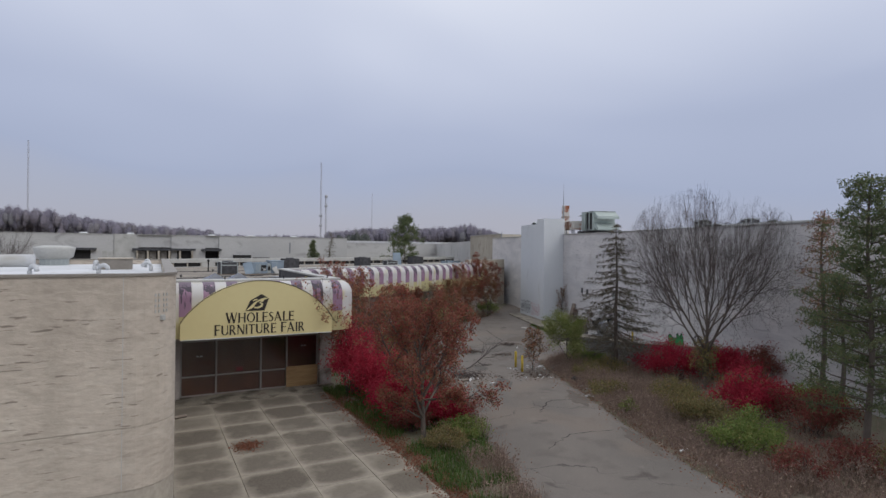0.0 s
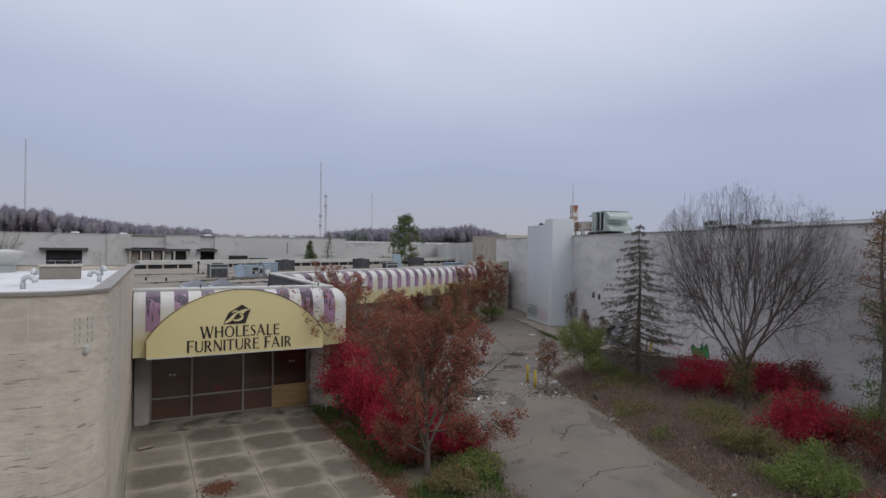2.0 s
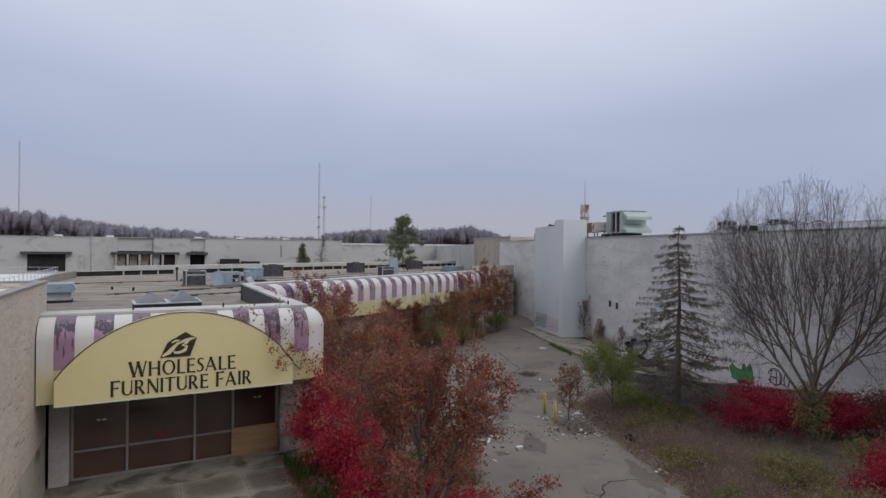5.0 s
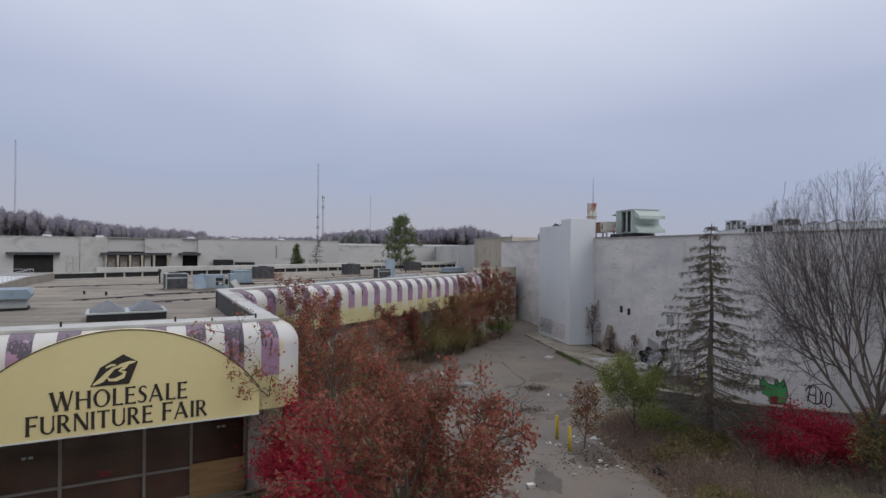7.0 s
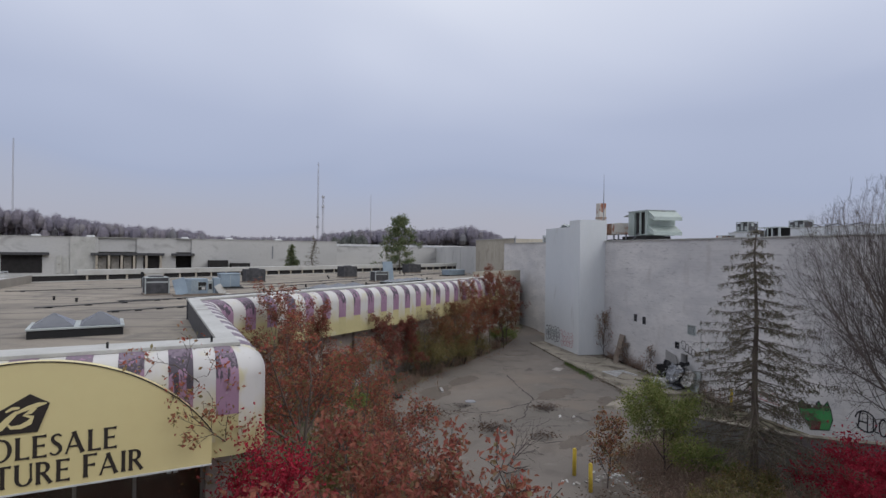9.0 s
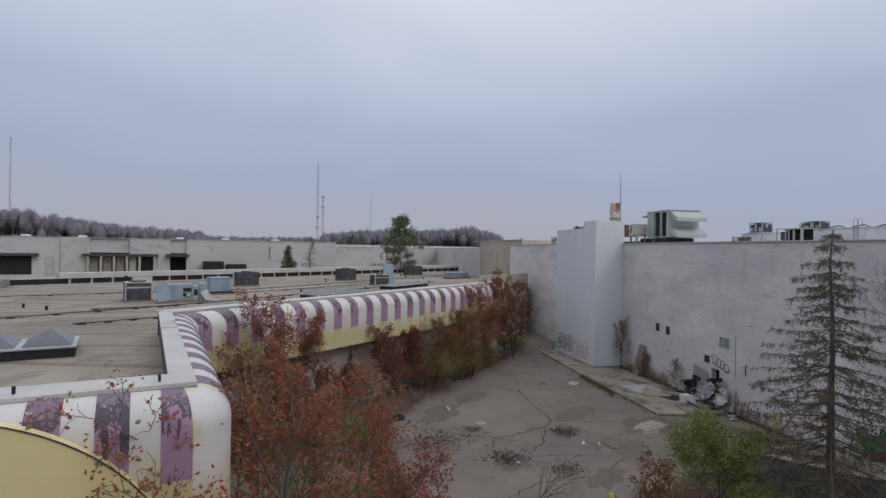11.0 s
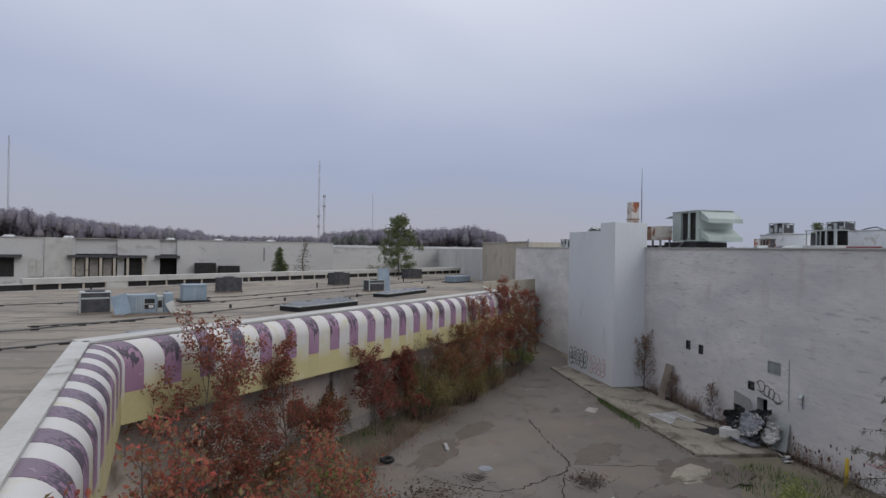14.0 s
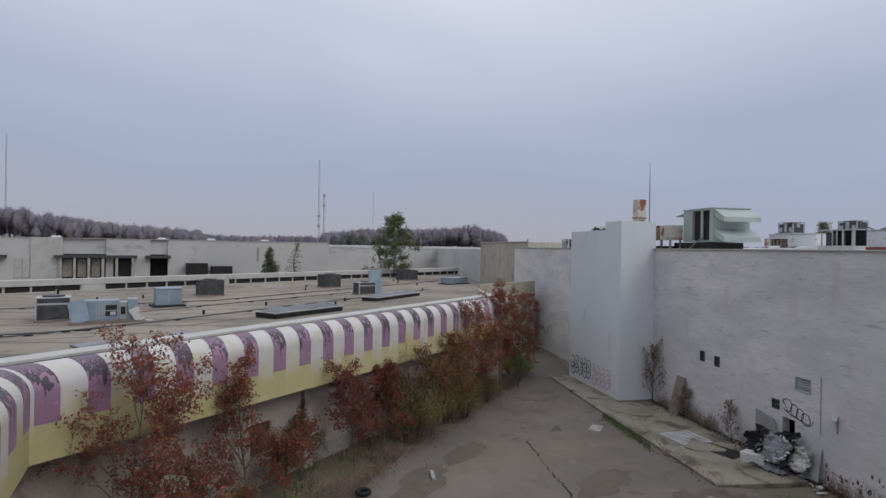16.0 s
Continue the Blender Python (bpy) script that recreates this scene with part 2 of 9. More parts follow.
# earth with dead leaves and weeds
n = Nodes("leaf_littered_earth", 0.97)
e1 = n.noise(0.25, 5.0, distortion=0.5)
e2 = n.noise(3.0, 6.0)
e3 = n.noise(30.0, 3.0)
c = n.mix(n.step(e1, 0.35, 0.6), (0.20, 0.165, 0.13), (0.145, 0.14, 0.09))
c = n.mix(n.math("MULTIPLY", n.step(e2, 0.55, 0.7), 0.7), c, (0.19, 0.135, 0.10))
c = n.mix(n.math("MULTIPLY", n.step(e3, 0.62, 0.7), 0.5), c, (0.23, 0.17, 0.12))
n.colour(c)
n.bump(n.math("ADD", e2, e3), 0.7, 0.05)
M["earth"] = n.m

# concrete slab, pale edges and a damp dark middle
n = Nodes("stained_concrete_slab", 0.9)
sp = n.t.nodes.new("ShaderNodeSeparateXYZ")
n.link(n.tc.outputs["Generated"], sp.inputs[0])
dx = n.math("ABSOLUTE", n.math("SUBTRACT", sp.outputs["X"], 0.5))
dy = n.math("ABSOLUTE", n.math("SUBTRACT", sp.outputs["Y"], 0.5))
p4 = n.math("ADD", n.math("POWER", n.math("MULTIPLY", dx, 2.0), 4.0), n.math("POWER", n.math("MULTIPLY", dy, 2.0), 4.0))
oi = n.t.nodes.new("ShaderNodeObjectInfo")
loc = n.t.nodes.new("ShaderNodeVectorMath")
n.link(n.tc.outputs["Object"], loc.inputs[0])
n.link(oi.outputs["Location"], loc.inputs[1])
wob = n.add("ShaderNodeTexNoise", Scale=1.0, Detail=8.0, Roughness=0.62)
n.link(loc.outputs[0], wob.inputs["Vector"])
fineS = n.add("ShaderNodeTexNoise", Scale=13.0, Detail=5.0)
n.link(loc.outputs[0], fineS.inputs["Vector"])
edge = n.math("ADD", p4, n.math("MULTIPLY", n.math("SUBTRACT", wob.outputs["Fac"], 0.5), 3.0))
edge = n.math("SUBTRACT", edge, n.math("MULTIPLY", n.math("SUBTRACT", oi.outputs["Random"], 0.4), 0.7))
damp = n.math("MULTIPLY", n.step(edge, 0.98, 0.0), n.math("ADD", 0.8, n.math("MULTIPLY", n.step(fineS.outputs["Fac"], 0.38, 0.66), 0.2)))
amount = n.math("ADD", 0.66, n.math("MULTIPLY", oi.outputs["Random"], 0.34))
c = n.mix(n.step(wob.outputs["Fac"], 0.35, 0.65), (0.325, 0.287, 0.23), (0.255, 0.225, 0.18))
c = n.mix(n.math("MULTIPLY", damp, amount), c, (0.088, 0.072, 0.056))
c = n.mix(0.2, c, n.ramp(fineS.outputs["Fac"], ((0.3, (0.3, 0.3, 0.3)), (0.7, (0.7, 0.7, 0.7)))), "OVERLAY")
n.colour(c)
n.bump(fineS.outputs["Fac"], 0.25, 0.006)
M["slab"] = n.m
M["apron"] = surf("weathered_concrete", (0.29, 0.258, 0.21), (0.205, 0.182, 0.148), 0.45, 9.0, 0.92, grain=0.35, stain=(0.10, 0.085, 0.065), stain_at=(0.5, 0.66)).m
M["screen"] = surf("grey_stained_concrete", (0.33, 0.32, 0.31), (0.23, 0.225, 0.22), 0.6, 8.0, 0.92, grain=0.3, stretch=(1, 1, 0.4), stain=(0.14, 0.135, 0.125)).m

# canopy paints
n = Nodes("white_to_yellow_canopy_paint", 0.55)
sz = n.t.nodes.new("ShaderNodeSeparateXYZ")
n.link(n.tc.outputs["Object"], sz.inputs[0])
oi = n.t.nodes.new("ShaderNodeObjectInfo")
shift = n.math("MULTIPLY", n.math("SUBTRACT", oi.outputs["Random"], 0.5), 1.1)
blend = n.math("ADD", n.math("ADD", sz.outputs["Z"], shift), n.math("MULTIPLY", n.math("SUBTRACT", n.noise(1.3, 5.0), 0.5), 1.1))
c = n.mix(n.step(blend, 5.75, 4.7), (0.52, 0.508, 0.495), (0.455, 0.405, 0.215))
wear = n.noise(2.2, 6.0, (1, 1, 0.35))
c = n.mix(n.math("MULTIPLY", n.step(wear, 0.52, 0.66), n.math("MULTIPLY", oi.outputs["Random"], 0.75)), c, (0.48, 0.43, 0.23))
c = n.mix(n.math("MULTIPLY", n.step(n.noise(1.1, 5.0), 0.60, 0.7), 0.5), c, (0.56, 0.55, 0.53))
chip = n.noise(6.0, 4.0, (1, 1, 0.6))
c = n.mix(n.math("MULTIPLY", n.step(chip, 0.71, 0.73), 0.7), c, (0.20, 0.18, 0.16))
n.colour(c)
n.bump(wear, 0.1, 0.01)
M["canopy_white"] = n.m
n = Nodes("peeling_purple_canopy_paint", 0.55)
sz = n.t.nodes.new("ShaderNodeSeparateXYZ")
n.link(n.tc.outputs["Object"], sz.inputs[0])
oi = n.t.nodes.new("ShaderNodeObjectInfo")
streak = n.noise(3.4, 5.0, (2.2, 2.2, 0.3), distortion=0.4)
spot = n.noise(8.0, 4.0, (1.2, 1.2, 0.6))
level = n.math("ADD", n.math("SUBTRACT", sz.outputs["Z"], 6.12), n.math("MULTIPLY", n.math("SUBTRACT", oi.outputs["Random"], 0.5), 0.55))
peel = n.math("ADD", n.math("MULTIPLY", level, 0.55), n.math("MULTIPLY", n.math("SUBTRACT", streak, 0.5), 2.4))
c = n.mix(n.step(n.noise(0.6), 0.3, 0.7), (0.255, 0.15, 0.225), (0.31, 0.195, 0.275))
c = n.mix(n.math("MULTIPLY", n.step(spot, 0.645, 0.665), n.step(n.noise(0.8), 0.42, 0.6)), c, (0.10, 0.07, 0.105))
c = n.mix(n.step(peel, 0.0, 0.06), c, (0.075, 0.062, 0.08))
top = n.math("ADD", n.math("SUBTRACT", sz.outputs["Z"], 6.58), n.math("MULTIPLY", n.math("SUBTRACT", streak, 0.5), 1.3))
c = n.mix(n.math("MULTIPLY", n.step(top, -0.02, 0.08), 0.75), c, (0.21, 0.16, 0.205))
c = n.mix(n.math("MULTIPLY", n.step(n.noise(4.0, 5.0), 0.66, 0.7), 0.5), c, (0.42, 0.36, 0.40))
n.colour(c)
n.bump(peel, 0.15, 0.01)
M["canopy_purple"] = n.m
M["canopy_yellow"] = surf("faded_yellow_paint", (0.47, 0.42, 0.225), (0.42, 0.375, 0.20), 0.4, 5.0, 0.6, grain=0.08, bump=0.08, stain=(0.42, 0.38, 0.22), stain_at=(0.66, 0.8)).m
M["sign_yellow"] = surf("yellow_sign_face", (0.63, 0.55, 0.29), (0.59, 0.51, 0.265), 0.25, 3.0, 0.5, grain=0.04, bump=0.04, stain=(0.48, 0.42, 0.22), stain_at=(0.68, 0.85)).m
M["sign_dark"] = plain("black_brown_lettering", (0.034, 0.028, 0.025), 0.5)
M["soffit"] = surf("dark_soffit", (0.10, 0.085, 0.07), (0.06, 0.052, 0.045), 0.5, 6.0, 0.9).m
M["brown_board"] = surf("brown_painted_board", (0.13, 0.066, 0.050), (0.085, 0.047, 0.038), 0.7, 5.0, 0.6, stain=(0.12, 0.062, 0.042)).m
M["plywood"] = surf("weathered_plywood", (0.36, 0.235, 0.115), (0.28, 0.175, 0.085), 0.9, 5.0, 0.8, stretch=(0.4, 1, 3.5), grain=0.35, stain=(0.19, 0.115, 0.06), stain_at=(0.58, 0.68)).m
M["alu"] = surf("aluminium_frame", (0.32, 0.30, 0.28), (0.25, 0.235, 0.22), 1.0, 12.0, 0.45, 0.3, 0.15).m
M["pier"] = surf("grey_rendered_pier", (0.43, 0.39, 0.36), (0.35, 0.32, 0.295), 0.5, 9.0, 0.9, stain=(0.16, 0.14, 0.12)).m
M["brown_wall"] = surf("brown_stucco_wall", (0.52, 0.46, 0.41), (0.40, 0.35, 0.31), 0.4, 8.0, 0.92, stain=(0.19, 0.16, 0.135), stretch=(1, 1, 0.5)).m
M["pale_base"] = surf("pale_wall_base", (0.42, 0.40, 0.37), (0.30, 0.28, 0.26), 0.6, 8.0, 0.9, stain=(0.15, 0.13, 0.11)).m
n = Nodes("window_glass", 0.04)
n.b.inputs["Specular IOR Level"].default_value = 0.12
n.b.inputs["Base Color"].default_value = (0.80, 0.77, 0.75, 1)
n.b.inputs["Transmission Weight"].default_value = 1.0
n.b.inputs["IOR"].default_value = 1.45
M["glass"] = n.m
M["shaft"] = surf("pale_blue_grey_sheet_cladding", (0.65, 0.67, 0.68), (0.57, 0.595, 0.615), 0.15, 6.0, 0.6, grain=0.08, stretch=(1, 1, 0.25), stain=(0.42, 0.42, 0.41), stain_at=(0.62, 0.8)).m
M["tan_panel"] = surf("stained_tan_panel", (0.43, 0.39, 0.32), (0.36, 0.325, 0.265), 0.25, 6.0, 0.9, stretch=(1, 1, 0.3), stain=(0.25, 0.22, 0.18)).m
M["grey_wall"] = surf("pale_grey_concrete_wall", (0.50, 0.495, 0.48), (0.42, 0.415, 0.405), 0.06, 2.0, 0.92, grain=0.1, stretch=(1, 1, 1.5), stain=(0.35, 0.34, 0.33), stain_scale=0.2).m
# near-black: stands for shade inside openings, and colours some dark parts
M["dark"] = plain("opening_shade_and_dark_parts", (0.03, 0.028, 0.028), 0.9)
M["rust_white"] = surf("white_paint_breaking_into_rust", (0.52, 0.50, 0.46), (0.42, 0.39, 0.35), 0.8, 8.0, 0.7, grain=0.25, stain=(0.24, 0.085, 0.045), stain_at=(0.54, 0.62), stain_scale=1.1).m
M["rust"] = surf("rusty_steel", (0.30, 0.24, 0.19), (0.19, 0.085, 0.045), 1.2, 8.0, 0.8, grain=0.3, stain=(0.13, 0.05, 0.03), stain_at=(0.5, 0.58)).m
M["unit"] = surf("galvanised_unit_sheet", (0.40, 0.43, 0.42), (0.32, 0.345, 0.34), 0.8, 9.0, 0.55, 0.2, 0.15, stain=(0.2, 0.17, 0.14), stain_at=(0.66, 0.74)).m
M["unit_green"] = surf("pale_green_sheet_metal", (0.38, 0.43, 0.40), (0.30, 0.345, 0.32), 0.6, 9.0, 0.5, 0.1, 0.12, stain=(0.25, 0.22, 0.18), stain_at=(0.66, 0.74)).m
M["unit_blue"] = surf("blue_grey_unit_sheet", (0.27, 0.335, 0.39), (0.20, 0.25, 0.30), 0.8, 9.0, 0.5, 0.2, 0.15, stain=(0.15, 0.13, 0.12), stain_at=(0.64, 0.72)).m
M["coil"] = surf("dark_coil_fins", (0.095, 0.095, 0.10), (0.055, 0.055, 0.06), 2.0, 30.0, 0.6, 0.4, 0.3).m
M["skylight"] = surf("grey_acrylic_dome", (0.13, 0.135, 0.15), (0.09, 0.095, 0.11), 0.6, 6.0, 0.25, grain=0.1, bump=0.05).m
M["black"] = plain("black_rubber", (0.02, 0.02, 0.021), 0.7)
M["yellow_post"] = surf("yellow_bollard_paint", (0.55, 0.40, 0.05), (0.45, 0.32, 0.05), 2.0, 9.0, 0.6, stain=(0.2, 0.13, 0.05)).m
M["rail"] = plain("white_painted_steel", (0.55, 0.56, 0.57), 0.5)
M["mast"] = plain("pale_grey_galvanised_lattice", (0.46, 0.46, 0.48), 0.6)
M["steel"] = plain("grey_steel", (0.26, 0.27, 0.29), 0.5, 0.3)
M["paper"] = plain("pale_litter", (0.60, 0.59, 0.57), 0.8)
M["rubble"] = surf("broken_concrete_and_board", (0.36, 0.34, 0.31), (0.24, 0.22, 0.20), 1.5, 10.0, 0.9).m
M["tarp"] = surf("crumpled_grey_sheet", (0.24, 0.25, 0.27), (0.15, 0.155, 0.17), 1.5, 10.0, 0.5).m
M["pallet_wood"] = surf("grey_weathered_wood", (0.23, 0.19, 0.155), (0.17, 0.14, 0.115), 0.9, 7.0, 0.9, stretch=(1, 1, 4)).m
M["ink"] = plain("black_spray_paint", (0.03, 0.03, 0.035), 0.7)
M["ink_pink"] = plain("pink_spray_paint", (0.55, 0.25, 0.27), 0.7)
M["ink_green"] = plain("green_spray_paint", (0.07, 0.30, 0.10), 0.7)
M["ink_red"] = plain("dark_red_spray_paint", (0.20, 0.04, 0.045), 0.7)
M["bark"] = surf("grey_brown_bark", (0.16, 0.132, 0.11), (0.105, 0.087, 0.074), 2.0, 14.0, 0.95, stretch=(1, 1, 0.3), bump=0.6, dist=0.02).m
M["bark_pale"] = surf("pale_grey_bark", (0.20, 0.175, 0.155), (0.13, 0.11, 0.10), 2.0, 14.0, 0.95, stretch=(1, 1, 0.3)).m
M["twig"] = plain("dark_twig", (0.10, 0.082, 0.076), 0.9)
M["dead_stem"] = leafy("dead_stems", ((0.0, (0.15, 0.11, 0.085)), (0.5, (0.20, 0.15, 0.12)), (0.8, (0.14, 0.095, 0.085)), (1.0, (0.27, 0.21, 0.16))), 0.9, vivid=1.9)
M["maple_leaf"] = leafy("russet_maple_leaves", ((0.0, (0.15, 0.05, 0.04)), (0.3, (0.20, 0.06, 0.045)), (0.55, (0.215, 0.085, 0.055)), (0.75, (0.165, 0.085, 0.055)), (0.9, (0.135, 0.11, 0.055)), (1.0, (0.26, 0.055, 0.055))), vivid=1.6)
M["rust_leaf"] = leafy("rust_red_leaves", ((0.0, (0.17, 0.052, 0.038)), (0.35, (0.22, 0.065, 0.045)), (0.6, (0.18, 0.088, 0.05)), (0.8, (0.125, 0.10, 0.05)), (0.92, (0.15, 0.13, 0.06)), (1.0, (0.27, 0.055, 0.05))), vivid=1.85)
M["brown_leaf"] = leafy("olive_brown_leaves", ((0.0, (0.14, 0.062, 0.034)), (0.4, (0.165, 0.088, 0.042)), (0.7, (0.115, 0.092, 0.042)), (0.88, (0.20, 0.052, 0.038)), (1.0, (0.10, 0.105, 0.048))))
M["crimson_leaf"] = leafy("crimson_leaves", ((0.0, (0.27, 0.018, 0.038)), (0.5, (0.38, 0.028, 0.055)), (0.85, (0.19, 0.018, 0.034)), (1.0, (0.44, 0.05, 0.075))), vivid=1.35)
M["dull_red_leaf"] = leafy("dull_red_leaves", ((0.0, (0.14, 0.04, 0.036)), (0.4, (0.18, 0.05, 0.042)), (0.65, (0.13, 0.065, 0.045)), (0.85, (0.11, 0.085, 0.05)), (1.0, (0.23, 0.045, 0.045))), vivid=1.6)
M["green_leaf"] = leafy("green_leaves", ((0.0, (0.095, 0.14, 0.04)), (0.5, (0.13, 0.175, 0.05)), (0.85, (0.17, 0.185, 0.06)), (1.0, (0.22, 0.19, 0.075))))
M["lime_leaf"] = leafy("yellow_green_leaves", ((0.0, (0.13, 0.17, 0.045)), (0.5, (0.18, 0.21, 0.07)), (1.0, (0.28, 0.26, 0.11))), vivid=1.25)
M["olive_leaf"] = leafy("olive_leaves", ((0.0, (0.095, 0.088, 0.04)), (0.35, (0.15, 0.125, 0.055)), (0.6, (0.11, 0.11, 0.048)), (0.85, (0.20, 0.155, 0.07)), (1.0, (0.18, 0.105, 0.055))), vivid=1.8)
M["needle"] = leafy("pine_needles", ((0.0, (0.06, 0.082, 0.042)), (0.6, (0.09, 0.11, 0.055)), (1.0, (0.13, 0.13, 0.065))), vivid=1.9)
M["needle_dry"] = leafy("dry_spruce_needles", ((0.0, (0.085, 0.075, 0.06)), (0.5, (0.11, 0.105, 0.072)), (0.8, (0.125, 0.095, 0.075)), (1.0, (0.085, 0.095, 0.055))), vivid=1.65)
M["needle_copper"] = leafy("copper_needles", ((0.0, (0.24, 0.13, 0.09)), (0.5, (0.30, 0.17, 0.12)), (0.8, (0.18, 0.16, 0.085)), (1.0, (0.13, 0.14, 0.07))), vivid=1.3)
M["grass"] = leafy("green_weeds", ((0.0, (0.06, 0.11, 0.03)), (0.6, (0.085, 0.145, 0.038)), (1.0, (0.13, 0.14, 0.05))), vivid=1.15)
M["fallen"] = leafy("fallen_leaves", ((0.0, (0.20, 0.08, 0.05)), (0.5, (0.28, 0.12, 0.075)), (1.0, (0.16, 0.085, 0.055))), vivid=1.1)
M["drift"] = leafy("dark_dead_leaves", ((0.0, (0.07, 0.05, 0.038)), (0.5, (0.10, 0.068, 0.05)), (1.0, (0.14, 0.085, 0.06))), vivid=1.1)
# distance haze is put into these wood colours: paler, bluer, close in tone
M["hazed_wood"] = leafy("haze_tinted_autumn_wood", ((0.0, (0.165, 0.155, 0.19)), (0.4, (0.175, 0.163, 0.195)), (0.7, (0.188, 0.17, 0.195)), (0.9, (0.195, 0.185, 0.195)), (1.0, (0.18, 0.18, 0.19))), vivid=1.7)
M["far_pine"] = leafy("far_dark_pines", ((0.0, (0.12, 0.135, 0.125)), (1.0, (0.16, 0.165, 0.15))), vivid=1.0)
# ---- building helpers ----
R = random.Random(7)


def V(*a):
    return Vector(a)


def thing(name, loc=(0, 0, 0), rz=0.0, label="", category="", group="", kind=""):
    """An Empty at the base of a thing."""
    ob = new(name)
    ob.empty_display_size = 0.2
    ob.matrix_world = pose(*loc, 0, 0, rz)
    return tagged(ob, label, category, group, kind)


def mesh_of(name, verts, faces, material, smooth=False):
    me = bpy.data.meshes.new(name)
    me.from_pydata([tuple(v) for v in verts], [], faces)
    if material:
        me.materials.append(material)
    if smooth:
        me.polygons.foreach_set("use_smooth", [True] * len(me.polygons))
    me.update()
    return me


def solid(name, bm, material, smooth=False):
    me = bpy.data.meshes.new(name)
    bm.to_mesh(me)
    bm.free()
    me.materials.append(material)
    if smooth:
        me.polygons.foreach_set("use_smooth", [True] * len(me.polygons))
    return me


def part(name, bm, material, parent=None, label="", smooth=False):
    """Links a bmesh (or a ready mesh) as one object under its thing."""
    me = bm if isinstance(bm, bpy.types.Mesh) else solid(name, bm, material, smooth)
    ob = new(name, me)
    if parent:
        ob.parent = parent
    return tagged(ob, label)


def box(bm, lo, hi, bevel=0.0, rz=0.0, at=(0, 0, 0)):
    """An axis box from corner to corner, then turned about z and moved."""
    g = bmesh.ops.create_cube(bm, size=1.0)
    vs = g["verts"]
    for v in vs:
        v.co = Vector([lo[i] + (v.co[i] + 0.5) * (hi[i] - lo[i]) for i in range(3)])
    if bevel:
        es = list({e for v in vs for e in v.link_edges})
        r = bmesh.ops.bevel(bm, geom=es, offset=bevel, segments=1, affect="EDGES")
        vs = list({v for f in r["faces"] for v in f.verts} | {v for v in vs if v.is_valid})
    if rz or any(at):
        bmesh.ops.transform(bm, matrix=pose(*at, 0, 0, rz), verts=vs)
    return vs


def boxes(*items, bevel=0.0):
    bm = bmesh.new()
    for lo, hi in items:
        box(bm, lo, hi, bevel)
    return bm


def prism(bm, plan, z0, z1):
    """An upright prism over a plan polygon (counter-clockwise)."""
    lo = [bm.verts.new((x, y, z0)) for x, y in plan]
    hi = [bm.verts.new((x, y, z1)) for x, y in plan]
    bm.faces.new(lo[::-1])
    bm.faces.new(hi)
    k = len(plan)
    for i in range(k):
        bm.faces.new((lo[i], lo[(i + 1) % k], hi[(i + 1) % k], hi[i]))
    return bm


class Soup:
    """Collects vertices and faces for one mesh."""

    def __init__(self):
        self.v, self.f = [], []

    def tube(self, pts, radii, sides=5, cap=True):
        rings = []
        up = Vector((0.31, 0.17, 0.93))
        for i, p in enumerate(pts):
            a = pts[max(i - 1, 0)]
            b = pts[min(i + 1, len(pts) - 1)]
            d = (Vector(b) - Vector(a)).normalized()
            s = d.cross(up)
            if s.length < 0.05:
                s = d.cross(Vector((1, 0, 0)))
            s.normalize()
            t = s.cross(d)
            base = len(self.v)
            for k in range(sides):
                w = 2 * math.pi * k / sides
                self.v.append(Vector(p) + (s * math.cos(w) + t * math.sin(w)) * radii[i])
            rings.append(base)
        for a, b in zip(rings, rings[1:]):
            for k in range(sides):
                k2 = (k + 1) % sides
                self.f.append((a + k, a + k2, b + k2, b + k))
        if cap:
            self.f.append(tuple(rings[-1] + k for k in range(sides)))
            self.f.append(tuple(rings[0] + k for k in reversed(range(sides))))

    def leaf(self, p, size, rnd, flat=0.0, slim=0.6):
        """One folded leaf: two triangles pairs along a midrib."""
        d = Vector((rnd.gauss(0, 1), rnd.gauss(0, 1), rnd.gauss(0, 1) * (1 - flat) - 0.2)).normalized()
        s = d.cross(Vector((rnd.gauss(0, 1), rnd.gauss(0, 1), rnd.gauss(0, 1)))).normalized()
        nrm = d.cross(s) * size * 0.18
        b = len(self.v)
        self.v += [p, p + d * size * 0.5 + s * size * slim * 0.5 + nrm, p + d * size, p + d * size * 0.5 - s * size * slim * 0.5 + nrm]
        self.f += [(b, b + 1, b + 2), (b, b + 2, b + 3)]

    def blade(self, p, h, w, lean, rnd):
        a = rnd.random() * 6.283
        d = Vector((math.cos(a), math.sin(a), 0))
        s = Vector((-d.y, d.x, 0)) * w * 0.5
        tip = p + d * lean * h + Vector((0, 0, h))
        mid = p + d * lean * h * 0.35 + Vector((0, 0, h * 0.6))
        b = len(self.v)
        self.v += [p - s, p + s, mid + s * 0.7, mid - s * 0.7, tip]
        self.f += [(b, b + 1, b + 2, b + 3), (b + 3, b + 2, b + 4)]

    def mesh(self, name, material, smooth=False):
        return mesh_of(name, self.v, self.f, material, smooth)


